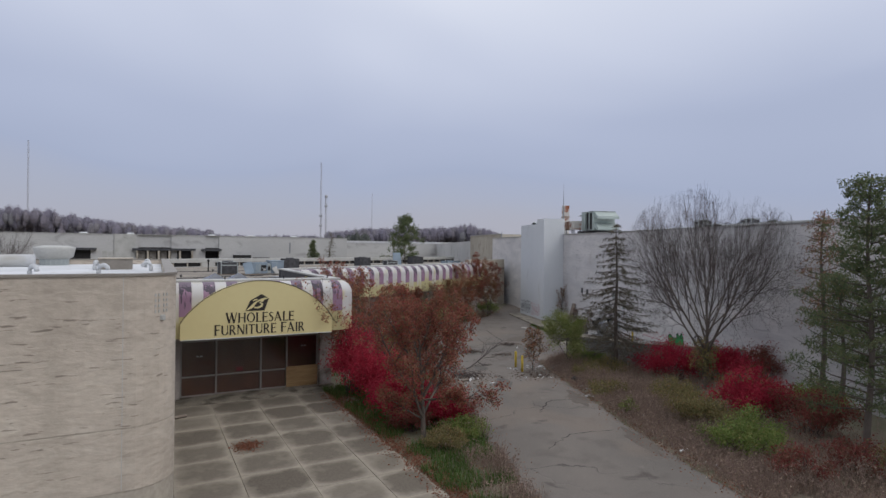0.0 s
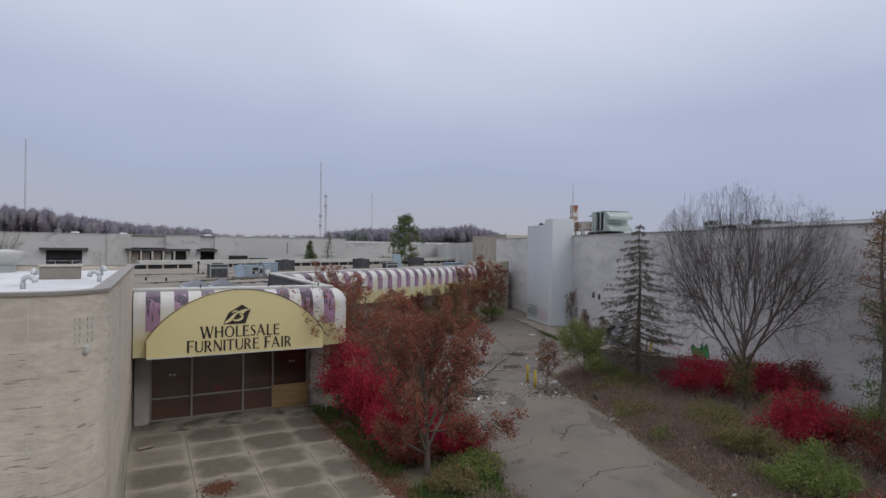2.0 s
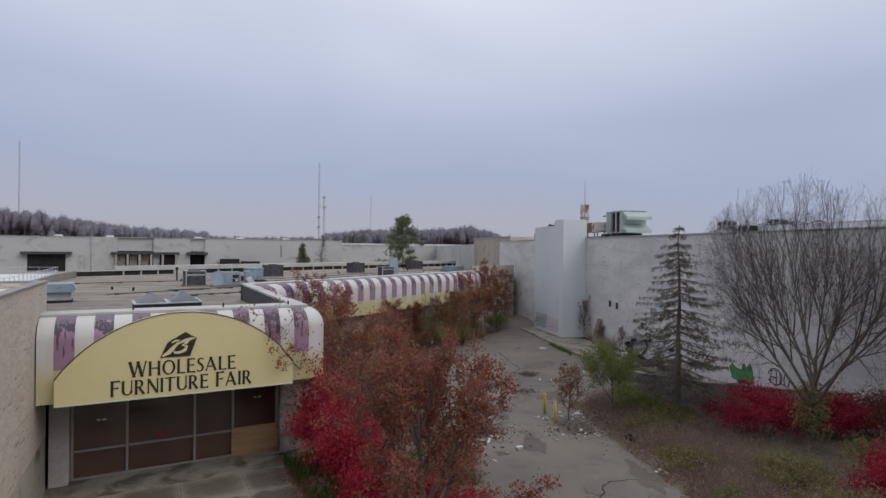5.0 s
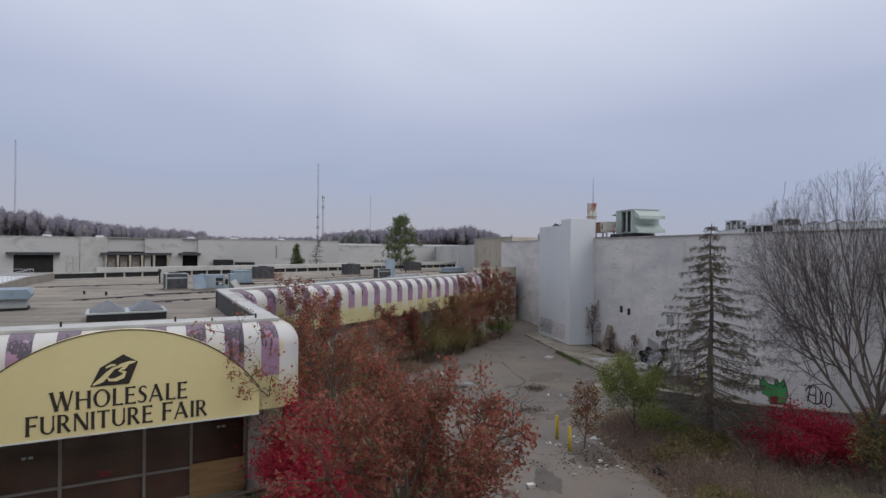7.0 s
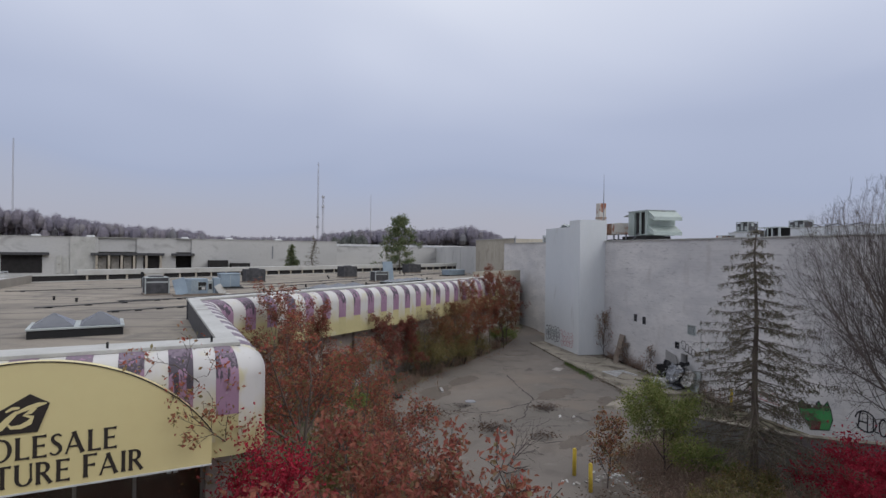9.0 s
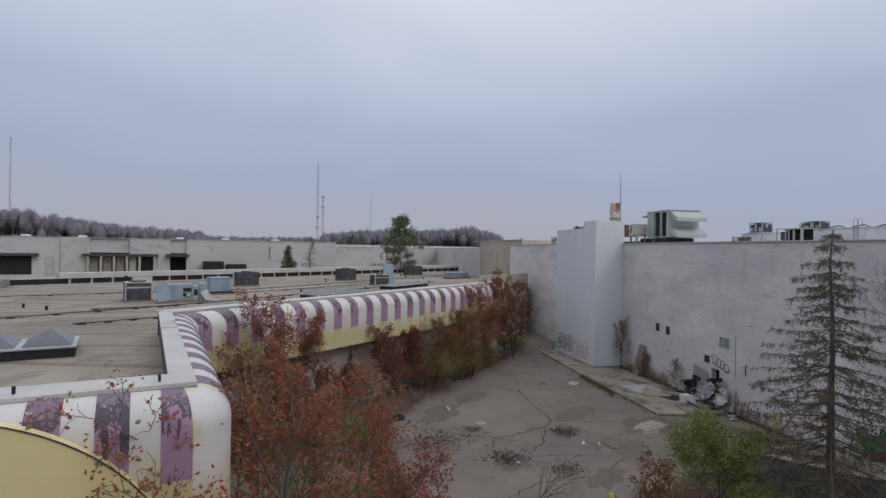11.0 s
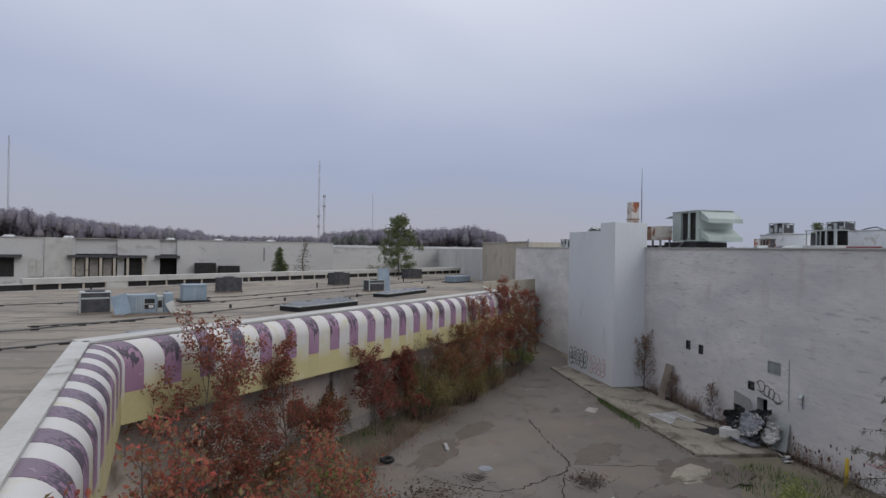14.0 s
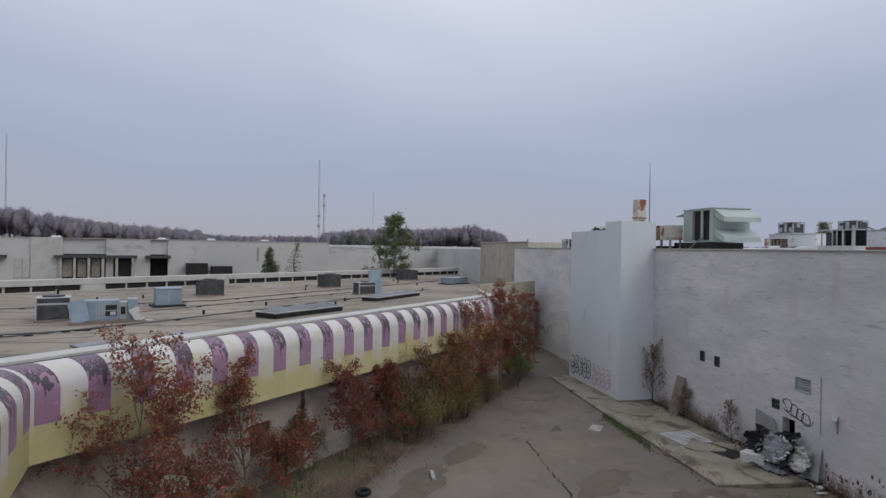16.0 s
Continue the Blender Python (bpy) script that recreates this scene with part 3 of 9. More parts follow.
def wall_run(name, p0, p1, z0, z1, thick, material, holes=(), side=1.0, label="", kind="structure"):
    """A wall from p0 to p1 in plan with real openings (s0, s1, za, zb); thickness goes to the side of its normal."""
    a, b = Vector((*p0, 0)), Vector((*p1, 0))
    d = (b - a)
    length = d.length
    d.normalize()
    nrm = Vector((-d.y, d.x, 0)) * thick * side
    ss = sorted({0.0, length, *[v for h in holes for v in h[:2]]})
    zs = sorted({z0, z1, *[v for h in holes for v in h[2:]]})

    def is_open(s, z):
        return any(h[0] < s < h[1] and h[2] < z < h[3] for h in holes)

    so = Soup()

    def quad(*ps):
        base = len(so.v)
        so.v += list(ps)
        so.f.append((base, base + 1, base + 2, base + 3))

    def at(s, z, back):
        return a + d * s + Vector((0, 0, z)) + (nrm if back else Vector((0, 0, 0)))

    ni, nj = len(ss) - 1, len(zs) - 1
    solid_cell = [[not is_open((ss[i] + ss[i + 1]) / 2, (zs[j] + zs[j + 1]) / 2) for j in range(nj)] for i in range(ni)]
    for i in range(ni):
        for j in range(nj):
            if not solid_cell[i][j]:
                continue
            s0, s1, za, zb = ss[i], ss[i + 1], zs[j], zs[j + 1]
            quad(at(s0, za, 0), at(s1, za, 0), at(s1, zb, 0), at(s0, zb, 0))
            quad(at(s1, za, 1), at(s0, za, 1), at(s0, zb, 1), at(s1, zb, 1))
            if i == 0 or not solid_cell[i - 1][j]:
                quad(at(s0, za, 1), at(s0, za, 0), at(s0, zb, 0), at(s0, zb, 1))
            if i == ni - 1 or not solid_cell[i + 1][j]:
                quad(at(s1, za, 0), at(s1, za, 1), at(s1, zb, 1), at(s1, zb, 0))
            if j == 0 or not solid_cell[i][j - 1]:
                quad(at(s0, za, 1), at(s1, za, 1), at(s1, za, 0), at(s0, za, 0))
            if j == nj - 1 or not solid_cell[i][j + 1]:
                quad(at(s0, zb, 0), at(s1, zb, 0), at(s1, zb, 1), at(s0, zb, 1))
    me = so.mesh(name, material)
    bm = bmesh.new()
    bm.from_mesh(me)
    bmesh.ops.remove_doubles(bm, verts=bm.verts, dist=0.0005)
    bmesh.ops.recalc_face_normals(bm, faces=bm.faces)
    bm.to_mesh(me)
    bm.free()
    return tagged(new(name, me), label, kind=kind)


def smoothstep(x, a, b):
    t = min(max((x - a) / (b - a), 0), 1)
    return t * t * (3 - 2 * t)


def ground_z(x, y):
    """Level at the entrance, falling gently to the court."""
    return -0.42 * smoothstep(y + 0.25 * x, 34, 54)


def lerp_path(pts, count):
    """Points at even steps along a plan polyline."""
    ps = [Vector((*p, 0)) for p in pts]
    seg = [(b - a).length for a, b in zip(ps, ps[1:])]
    total, out = sum(seg), []
    for i in range(count):
        d = total * i / (count - 1)
        for a, b, l in zip(ps, ps[1:], seg):
            if d <= l + 1e-6:
                out.append(a.lerp(b, min(d / l, 1)))
                break
            d -= l
    return out
# ---- ground, road, pavement ----
xs = [-3000, -1200, -500, -200, -90, -45] + [-20 + 2.0 * i for i in range(46)] + [80, 100, 140, 220, 500, 1200, 3000]
ys = [-1500, -500, -150, -60] + [-20 + 2.0 * i for i in range(66)] + [120, 140, 170, 220, 400, 900, 2000, 4000]
so = Soup()
for y in ys:
    for x in xs:
        rough = 0.06 * noise.noise(Vector((x * 0.35, y * 0.35, 0))) if -20 < x < 70 and -20 < y < 110 else 0
        so.v.append((x, y, ground_z(x, y) - 0.05 + rough * 0.6))
w = len(xs)
for j in range(len(ys) - 1):
    for i in range(w - 1):
        so.f.append((j * w + i, j * w + i + 1, (j + 1) * w + i + 1, (j + 1) * w + i))
tagged(new("ground", so.mesh("ground", M["earth"], True)), "brown leaf-littered earth with weeds", kind="structure")

BED = [(8.6, -14), (9.6, 4), (11.2, 14), (12.5, 18), (14.3, 23.5), (17, 31), (18.5, 38), (19.7, 44), (22.2, 50.3), (27, 54.5), (33.5, 58.9), (41, 64.2), (46, 69), (53, 77)]
BANK = [(21, -14), (18.4, 5), (18.8, 12.4), (19.8, 16.2), (21.5, 21), (23.8, 26.9), (25.4, 31), (27.6, 36), (33, 38), (39, 42.5), (41, 48.5), (44, 56.5), (46.5, 64), (55, 77.5)]
left, right = lerp_path(BED, 120), lerp_path(BANK, 120)
so = Soup()
COLS = 22
for i, (a, b) in enumerate(zip(left, right)):
    for k in range(COLS):
        f = k / (COLS - 1)
        p = a.lerp(b, f)
        wob = 0.55 * noise.noise(Vector((i * 0.43, f * 9, 3))) + 0.25 * noise.noise(Vector((i * 1.3, f * 9, 8))) if k in (0, COLS - 1) else 0
        p += (b - a).normalized() * wob
        so.v.append((p.x, p.y, ground_z(p.x, p.y) + (0.05 if 0 < k < COLS - 1 else -0.03)))
for i in range(119):
    for k in range(COLS - 1):
        q = i * COLS + k
        so.f.append((q, q + 1, q + COLS + 1, q + COLS))
tagged(new("road", so.mesh("road", M["asphalt"], True)), "worn grey-brown asphalt drive widening into a service court", kind="structure")

# plaza of large concrete slabs before the entrance
plaza = new("pavement", mesh_of("pavement", [(-0.5, -6, -0.02), (9.5, -6, -0.02), (9.5, 35.3, -0.02), (-0.5, 35.3, -0.02)], [(0, 1, 2, 3)], M["earth"]))
tagged(plaza, "plaza of large stained concrete slabs", kind="structure")
SLAB_D = 2.17
EDGES = [-1.45, 0.85, 3.15, 5.45, 7.75, 9.45]
for a, b in zip(EDGES, EDGES[1:]):
    slab_bm = bmesh.new()
    w = b - a
    box(slab_bm, (-w / 2 + 0.007, -SLAB_D / 2 + 0.007, -0.1), (w / 2 - 0.007, SLAB_D / 2 - 0.007, 0.0), 0.012)
    slab_me = solid("slab", slab_bm, M["slab"])
    for j in range(17):
        y = 33.2 - SLAB_D * (j + 0.5)
        if a < 0 and y > 16:
            continue
        s = new("slab", slab_me)
        s.parent = plaza
        s.location = ((a + b) / 2, y, 0.035 + R.uniform(-0.006, 0.006))
        s.rotation_euler = (R.uniform(-0.002, 0.002), R.uniform(-0.002, 0.002), 0)
strip = bmesh.new()
box(strip, (0.9, 33.22, -0.1), (9.5, 35.25, 0.045), 0.01)
part("threshold_strip", strip, M["apron"], plaza, "pale concrete strip along the shopfront")

# concrete apron along the tall wall
bm = bmesh.new()
prism(bm, [(37.8, 43.9), (42.0, 42.2), (46.75, 55.6), (49.0, 64.2), (44.6, 64.5), (41.3, 55.0), (39.1, 47.9)], -0.6, -0.24)
bmesh.ops.bevel(bm, geom=[e for e in bm.edges if all(v.co.z > -0.3 for v in e.verts)], offset=0.03, segments=1, affect="EDGES")
tagged(part("apron_pavement", bm, M["apron"]), "cracked concrete apron along the tall wall", kind="structure")

# ---- near building with the rounded corner ----
near = thing("tan_building", (0, 0, 0), label="tan stone-faced building with rounded corner and white roof", category="building")
plan = [(0.95, 34.5), (-45, 34.5), (-45, 17.4), (-0.5, 17.4)]
for k in range(1, 10):
    a = radians(-90 + 10 * k)
    plan.append((-0.5 + 1.22 * math.cos(a), 18.62 + 1.22 * math.sin(a)))
plan = plan[::-1]


def inset(pts, d):
    """Shifts the outline to its inner side by d."""
    out = []
    k = len(pts)
    for i in range(k):
        p, q, r = Vector(pts[i - 1]), Vector(pts[i]), Vector(pts[(i + 1) % k])
        n1 = Vector((-(q - p).y, (q - p).x)).normalized()
        n2 = Vector((-(r - q).y, (r - q).x)).normalized()
        m = (n1 + n2).normalized()
        out.append(tuple(q + m * (d / max(m.dot(n1), 0.4))))
    return out


area = sum(plan[i][0] * plan[(i + 1) % len(plan)][1] - plan[(i + 1) % len(plan)][0] * plan[i][1] for i in range(len(plan)))
if area < 0:
    plan = plan[::-1]
shell = bmesh.new()
o, i_ = plan, inset(plan, 0.3)
for q in range(len(plan)):
    r = (q + 1) % len(plan)
    prism(shell, [o[q], o[r], i_[r], i_[q]], 3.84, 7.9)
bmesh.ops.remove_doubles(shell, verts=shell.verts, dist=0.001)
part("wall", shell, M["tan_wall"], near)
part("wall_course", prism(bmesh.new(), inset(plan, 0.012), 3.80, 3.84), M["tan_base"], near)
part("lower_wall", prism(bmesh.new(), plan, 2.14, 3.80), M["tan_wall"], near)
part("joint_course", prism(bmesh.new(), inset(plan, 0.02), 2.10, 2.14), M["tan_base"], near)
part("plinth", prism(bmesh.new(), inset(plan, 0.006), -0.3, 2.10), M["tan_base"], near, "darker concrete plinth")
ring = bmesh.new()
o, i_ = inset(plan, -0.04), inset(plan, 0.3)
for z0, z1 in ((7.9, 7.97),):
    vo0 = [ring.verts.new((*p, z0)) for p in o]
    vo1 = [ring.verts.new((*p, z1)) for p in o]
    vi0 = [ring.verts.new((*p, z0)) for p in i_]
    vi1 = [ring.verts.new((*p, z1)) for p in i_]
    k = len(o)
    for q in range(k):
        r = (q + 1) % k
        ring.faces.new((vo0[q], vo0[r], vo1[r], vo1[q]))
        ring.faces.new((vo1[q], vo1[r], vi1[r], vi1[q]))
        ring.faces.new((vi0[r], vi0[q], vi1[q], vi1[r]))
part("coping", ring, M["coping"], near, "tan metal coping")
part("roof", prism(bmesh.new(), inset(plan, 0.31), 7.6, 7.7), M["white_roof"], near, "white roof membrane")
for z0, z1 in ((3.86, 7.88), (2.16, 3.78)):
    part("panel_joint", boxes(((-0.612, 17.396, z0), (-0.594, 17.404, z1))), M["cap"], near)
# pale fixing marks of a lost fitting, and the little lamp below it
for i in range(4):
    for j in range(4):
        turn = -57 + (0, 5, 13, 18)[i]
        a = radians(turn)
        marks = bmesh.new()
        box(marks, (-0.018, -0.02, -0.04), (0.018, 0.006, 0.04), 0, turn + 90, (-0.5 + 1.22 * math.cos(a), 18.62 + 1.22 * math.sin(a), 7.36 - j * 0.15))
        part("fixing_mark", marks, M["cap"], near)
lamp = bmesh.new()
box(lamp, (-0.05, -0.12, -0.08), (0.05, 0.02, 0.08), 0.02, 52, (0.31, 17.72, 6.72))
part("wall_lamp", lamp, M["cap"], near, "small wall lamp")

# lower rear part of the near building, with its white roof and rails
rear = thing("low_rear_building", (0, 0, 0), label="low rear building with pale parapet and white roof", category="building")
part("wall", prism(bmesh.new(), [(-45, 34.52), (-5.2, 34.52), (-5.2, 84.5), (-4.1, 94.5), (-45, 94.5)], -0.5, 5.6), M["tan_wall"], rear)
part("roof", prism(bmesh.new(), [(-44.9, 34.6), (-5.3, 34.6), (-5.3, 84.5), (-4.2, 94.4), (-44.9, 94.4)], 5.6, 5.68), M["white_roof"], rear, "white roof membrane")

# ---- mall block: roof, walls, canopy ----
D30 = Vector((math.cos(radians(30)), 0.5, 0))
N30 = Vector((-0.5, math.cos(radians(30)), 0))
ROOF = [(-4.7, 34.53), (0.6, 34.53), (0.6, 33.6), (10.15, 33.6), (10.15, 47.95), (39.4, 64.85), (40.0, 66.7), (42.8, 73), (52, 76.6), (56.5, 86), (61.5, 105), (70.4, 126.6), (-3.7, 94.7), (-4.8, 84.5)]


def roof_z(x, y):
    """The mall roof falls gently northwards, then lies level."""
    return 5.75 - 0.62 * min(max((-0.5 * x + 0.866 * y - 36) / 24, 0), 1)


bm = prism(bmesh.new(), ROOF, 0.0, 1.0)
for k in (36, 60):
    bmesh.ops.bisect_plane(bm, geom=bm.verts[:] + bm.edges[:] + bm.faces[:], plane_co=N30 * k, plane_no=N30)
for v in bm.verts:
    v.co.z = roof_z(v.co.x, v.co.y) + (v.co.z - 1.0) * 0.2
bmesh.ops.triangulate(bm, faces=bm.faces[:])
tagged(part("mall_roof", bm, M["roof"]), "wide stained tan flat roof", kind="structure")
# parapet upstands and pale copings
def run_box(name, p, q, w, z0, z1, material, parent=None, label="", bevel=0.0, kind=""):
    a, b = Vector((*p, 0)), Vector((*q, 0))
    d = b - a
    bm = bmesh.new()
    box(bm, (0, -w / 2, z0), (d.length, w / 2, z1), bevel)
    bmesh.ops.transform(bm, matrix=pose(a.x, a.y, 0, 0, 0, math.degrees(math.atan2(d.y, d.x))), verts=bm.verts)
    ob = part(name, bm, material, parent, label)
    return tagged(ob, kind=kind) if kind else ob


for p, q, wd in (((0.65, 33.52), (10.35, 33.52), 1.06), ((10.07, 34.07), (10.12, 47.9), 0.56), ((10.02, 48.0), (39.45, 64.98), 0.86)):
    run_box("parapet_wall", p, q, wd - 0.1, 5.2, 6.75, M["coil"], None, "dark flashed parapet upstand", 0, "structure")
    run_box("trim_coping", p, q, wd, 6.755, 6.86, M["cap"], None, "pale metal coping", 0.01, "structure")

# far parapet with the dark clerestory band under it
FP0, FP1 = Vector((-3.7, 94.7, 0)), Vector((70.3, 126.6, 0))
FPZ = 5.13
FP_TURN = math.degrees(math.atan2(FP1.y - FP0.y, FP1.x - FP0.x))
far_par = thing("clerestory_parapet", FP0, FP_TURN, label="long low parapet with dark clerestory band and pale fascia", category="parapet")
L = (FP1 - FP0).length
LOW = 4.6
part("fascia", boxes(((LOW, -0.25, FPZ + 0.72), (L, 0.75, FPZ + 1.38)), bevel=0.03), M["cap"], far_par, "pale fascia")
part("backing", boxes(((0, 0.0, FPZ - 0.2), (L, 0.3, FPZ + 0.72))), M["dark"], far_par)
part("low_cap", boxes(((-0.2, -0.1, FPZ + 0.722), (LOW, 0.4, FPZ + 0.84))), M["cap"], far_par, "thin pale cap")
pier_me = solid("post", boxes(((-0.1, -0.14, FPZ - 0.1), (0.1, 0.0, FPZ + 0.72))), M["tan_base"])
for i in range(int((L - LOW) / 2.3)):
    ob = new("post", pier_me)
    ob.parent, ob.location = far_par, (LOW + 1.1 + 2.3 * i, 0, 0)
part("kerb", boxes(((0, -0.22, FPZ - 0.1), (L, -0.141, FPZ + 0.12))), M["cap"], far_par)
for a, b in ((12.6, 14.9), (28.0, 30.0)):
    part("pale_panel", boxes(((a, -0.2, FPZ + 0.12), (b, -0.142, FPZ + 0.72))), M["cap"], far_par)
run_box("parapet_wall", (-4.95, 34.6), (-4.95, 84.5), 0.4, 4.6, 6.0, M["coping"], None, "tan parapet", 0, "structure")
run_box("parapet_wall_north", (-4.95, 84.6), (-3.8, 94.6), 0.4, 4.6, 6.0, M["coping"], None, "tan parapet", 0, "structure")

# walls below the canopies
WALL_N = 36.7
wall_run("wall_entrance_side", (10.5, 35.4), (10.6, 48.2), -0.6, 5.95, 0.3, M["brown_wall"], side=1.0, label="brown stucco wall under the canopy")
W0 = D30 * (D30.dot(Vector((10.3, 49.0, 0)))) + N30 * WALL_N
W1 = D30 * 67.4 + N30 * WALL_N
wall_run("wall_mall", (W0.x, W0.y), (W1.x, W1.y), 0.35, 5.95, 0.3, M["brown_wall"], holes=((9.2, 10.3, 1.0, 2.4), (20.0, 21.0, 1.0, 2.4)), side=1.0, label="brown stucco wall under the canopy")
wall_run("baseboard_mall", (W0.x, W0.y), (W1.x, W1.y), -0.7, 0.35, 0.3, M["pale_base"], side=1.0, label="pale wall base")
for s in (9.75, 20.5):
    c = W0 + D30 * s + N30 * 0.06
    run_box("window_blind", (c.x - D30.x * 0.55, c.y - D30.y * 0.55), (c.x + D30.x * 0.55, c.y + D30.y * 0.55), 0.06, 1.0, 2.4, M["brown_board"], None, "boarded brown window", 0, "structure")
for s in (12.5, 25.6):
    c = W0 + D30 * s - N30 * 0.14
    run_box("wall_pier", (c.x - D30.x * 0.3, c.y - D30.y * 0.3), (c.x + D30.x * 0.3, c.y + D30.y * 0.3), 0.26, -0.7, 3.86, M["pier"], None, "grey pier under the canopy", 0, "structure")

# end walls by the tall building
wall_run("wall_link", (39.9, 66.9), (42.7, 73.0), -0.7, 6.6, 0.3, M["tan_panel"], side=1.0, label="tan panel wall")
wall_run("wall_link_north", (42.7, 73.0), (52.2, 76.9), -0.7, 7.0, 0.35, M["tan_panel"], side=1.0, label="tan panel wall at the end of the mall")

# canopy: inner and outer line in plan
OUT_Y, IN_Y = 32.2, 33.0
C0 = Vector((11.4, 47.3, 0))
LEN_A, LEN_B, LEN_C, LEN_D = 9.05, 1.73, 14.0, 33.0
DEEP, CREST, KNEE, Z_LOW = 0.8, 6.75, 5.95, 3.85


def canopy_lines(u):
    """Inner and outer plan points at u metres along the canopy."""
    if u <= LEN_A:
        return Vector((0.96 + u, IN_Y, 0)), Vector((0.96 + u, OUT_Y, 0))
    u -= LEN_A
    if u <= LEN_B:
        a = radians(-90 + 90 * u / LEN_B)
        return Vector((10.01 + 0.32 * u / LEN_B, IN_Y + 0.3 * u / LEN_B, 0)), Vector((10.01 + 1.1 * math.cos(a), 33.3 + 1.1 * math.sin(a), 0))
    u -= LEN_B
    if u <= LEN_C:
        f = u / LEN_C
        return Vector((10.33, 33.3, 0)).lerp(C0 + N30 * DEEP - D30 * 0.67, f), Vector((11.11, 33.3, 0)).lerp(C0, f)
    u -= LEN_C
    return C0 + D30 * (u - 0.67 * max(0.0, 1 - u / 3.0)) + N30 * DEEP, C0 + D30 * u


PROFILE = [(0.0, CREST)] + [(math.sin(radians(a)), KNEE + (CREST - KNEE) * math.cos(radians(a))) for a in (12, 24, 36, 48, 60, 72, 82, 90)]


def canopy_panel(u0, u1, za, zb, lift=0.0):
    """One sheet panel of the canopy between u0 and u1, from height za down to zb."""
    prof = [p for p in PROFILE if zb <= p[1] <= za]
    if zb < KNEE:
        if prof and prof[-1][1] > KNEE + 0.01:
            prof.append((1.0, KNEE))
        if za <= KNEE:
            prof = [(1.0, za)]
        prof += [(1.0, zz) for zz in ((5.0, 4.4) if za > KNEE else ()) if zz > zb + 0.05]
        prof.append((1.0, zb))
    steps = max(1, int((u1 - u0) / 0.28)) if LEN_A - 0.9 < u0 < LEN_A + LEN_B + 0.2 else 1
    so = Soup()
    grid = []
    for i in range(steps + 1):
        a, b = canopy_lines(u0 + (u1 - u0) * i / steps)
        d = b - a
        dirn = d.normalized()
        row = []
        for o, z in prof:
            p = a + d * o + Vector((0, 0, z))
            nz = max(0.0, 1 - o)
            row.append((p + dirn * lift * o + Vector((0, 0, lift * nz)), p - dirn * 0.06 * o - Vector((0, 0, 0.06 * nz))))
        grid.append(row)
    m = len(prof)
    for row in grid:
        for outer, inner in row:
            so.v += [outer, inner]

    def vid(i, j, k):
        return (i * m + j) * 2 + k

    for i in range(steps):
        for j in range(m - 1):
            so.f.append((vid(i, j, 0), vid(i, j + 1, 0), vid(i + 1, j + 1, 0), vid(i + 1, j, 0)))
            so.f.append((vid(i, j, 1), vid(i + 1, j, 1), vid(i + 1, j + 1, 1), vid(i, j + 1, 1)))
        so.f.append((vid(i, m - 1, 0), vid(i, m - 1, 1), vid(i + 1, m - 1, 1), vid(i + 1, m - 1, 0)))
        so.f.append((vid(i, 0, 0), vid(i + 1, 0, 0), vid(i + 1, 0, 1), vid(i, 0, 1)))
    for i in (0, steps):
        for j in range(m - 1):
            q = (vid(i, j, 0), vid(i, j, 1), vid(i, j + 1, 1), vid(i, j + 1, 0))
            so.f.append(q if i == 0 else q[::-1])
    me = so.mesh("panel", None)
    bm = bmesh.new()
    bm.from_mesh(me)
    bmesh.ops.recalc_face_normals(bm, faces=bm.faces)
    bm.to_mesh(me)
    bm.free()
    return me


canopy = thing("striped_canopy", (0, 0, 0), label="curved metal canopy with white and peeling purple stripes over yellow", category="canopy")


def add_panel(name, u0, u1, za, zb, material, lift):
    me = canopy_panel(u0, u1, za, zb, lift)
    me.materials.append(M[material])
    me.polygons.foreach_set("use_smooth", [True] * len(me.polygons))
    me.set_sharp_from_angle(angle=radians(35))
    part(name, me, None, canopy)


def stripes(u0, u1, count, first_white):
    w = (u1 - u0) / count
    for i in range(count):
        a, b = u0 + w * i, u0 + w * (i + 1)
        white = (i % 2 == 0) == first_white
        if white:
            add_panel("white_stripe", a, b, 6.8, Z_LOW, "canopy_white", 0.0)
        else:
            add_panel("purple_stripe", a, b, 6.8, 5.0, "canopy_purple", 0.012)
            add_panel("yellow_valance", a, b, 5.0, Z_LOW, "canopy_yellow", 0.0)


edge_u = 0.0
for k in range(8):
    a = 1.45 - 0.96 + 1.167 * k
    stripes(edge_u, a, 1, True)
    stripes(a, a + 0.6, 1, False)
    edge_u = a + 0.6
stripes(edge_u, LEN_A + LEN_B, 1, True)
stripes(LEN_A + LEN_B, LEN_A + LEN_B + LEN_C, 17, False)
edge_u = U_MAIN = LEN_A + LEN_B + LEN_C
for k in range(22):
    a = U_MAIN + 0.12 + 1.497 * k
    stripes(edge_u, a, 1, True)
    stripes(a, a + 0.69, 1, False)
    edge_u = a + 0.69
stripes(edge_u, U_MAIN + LEN_D, 1, True)
so = Soup()
us = [0, LEN_A, LEN_A + LEN_B * 0.33, LEN_A + LEN_B * 0.66, LEN_A + LEN_B, LEN_A + LEN_B + LEN_C, LEN_A + LEN_B + LEN_C + LEN_D]
inner = [(0.96, 35.6), (10.0, 35.6), (10.4, 35.6), (10.4, 35.6), (10.4, 35.7), (10.5, 48.6), (W1.x, W1.y)]
for (ix, iy), u in zip(inner, us):
    p = canopy_lines(u)[1]
    q = Vector((ix, iy, 0))
    so.v += [(p.x, p.y, Z_LOW + 0.04), (q.x, q.y, Z_LOW + 0.04), (q.x, q.y, Z_LOW + 0.1), (p.x, p.y, Z_LOW + 0.1)]
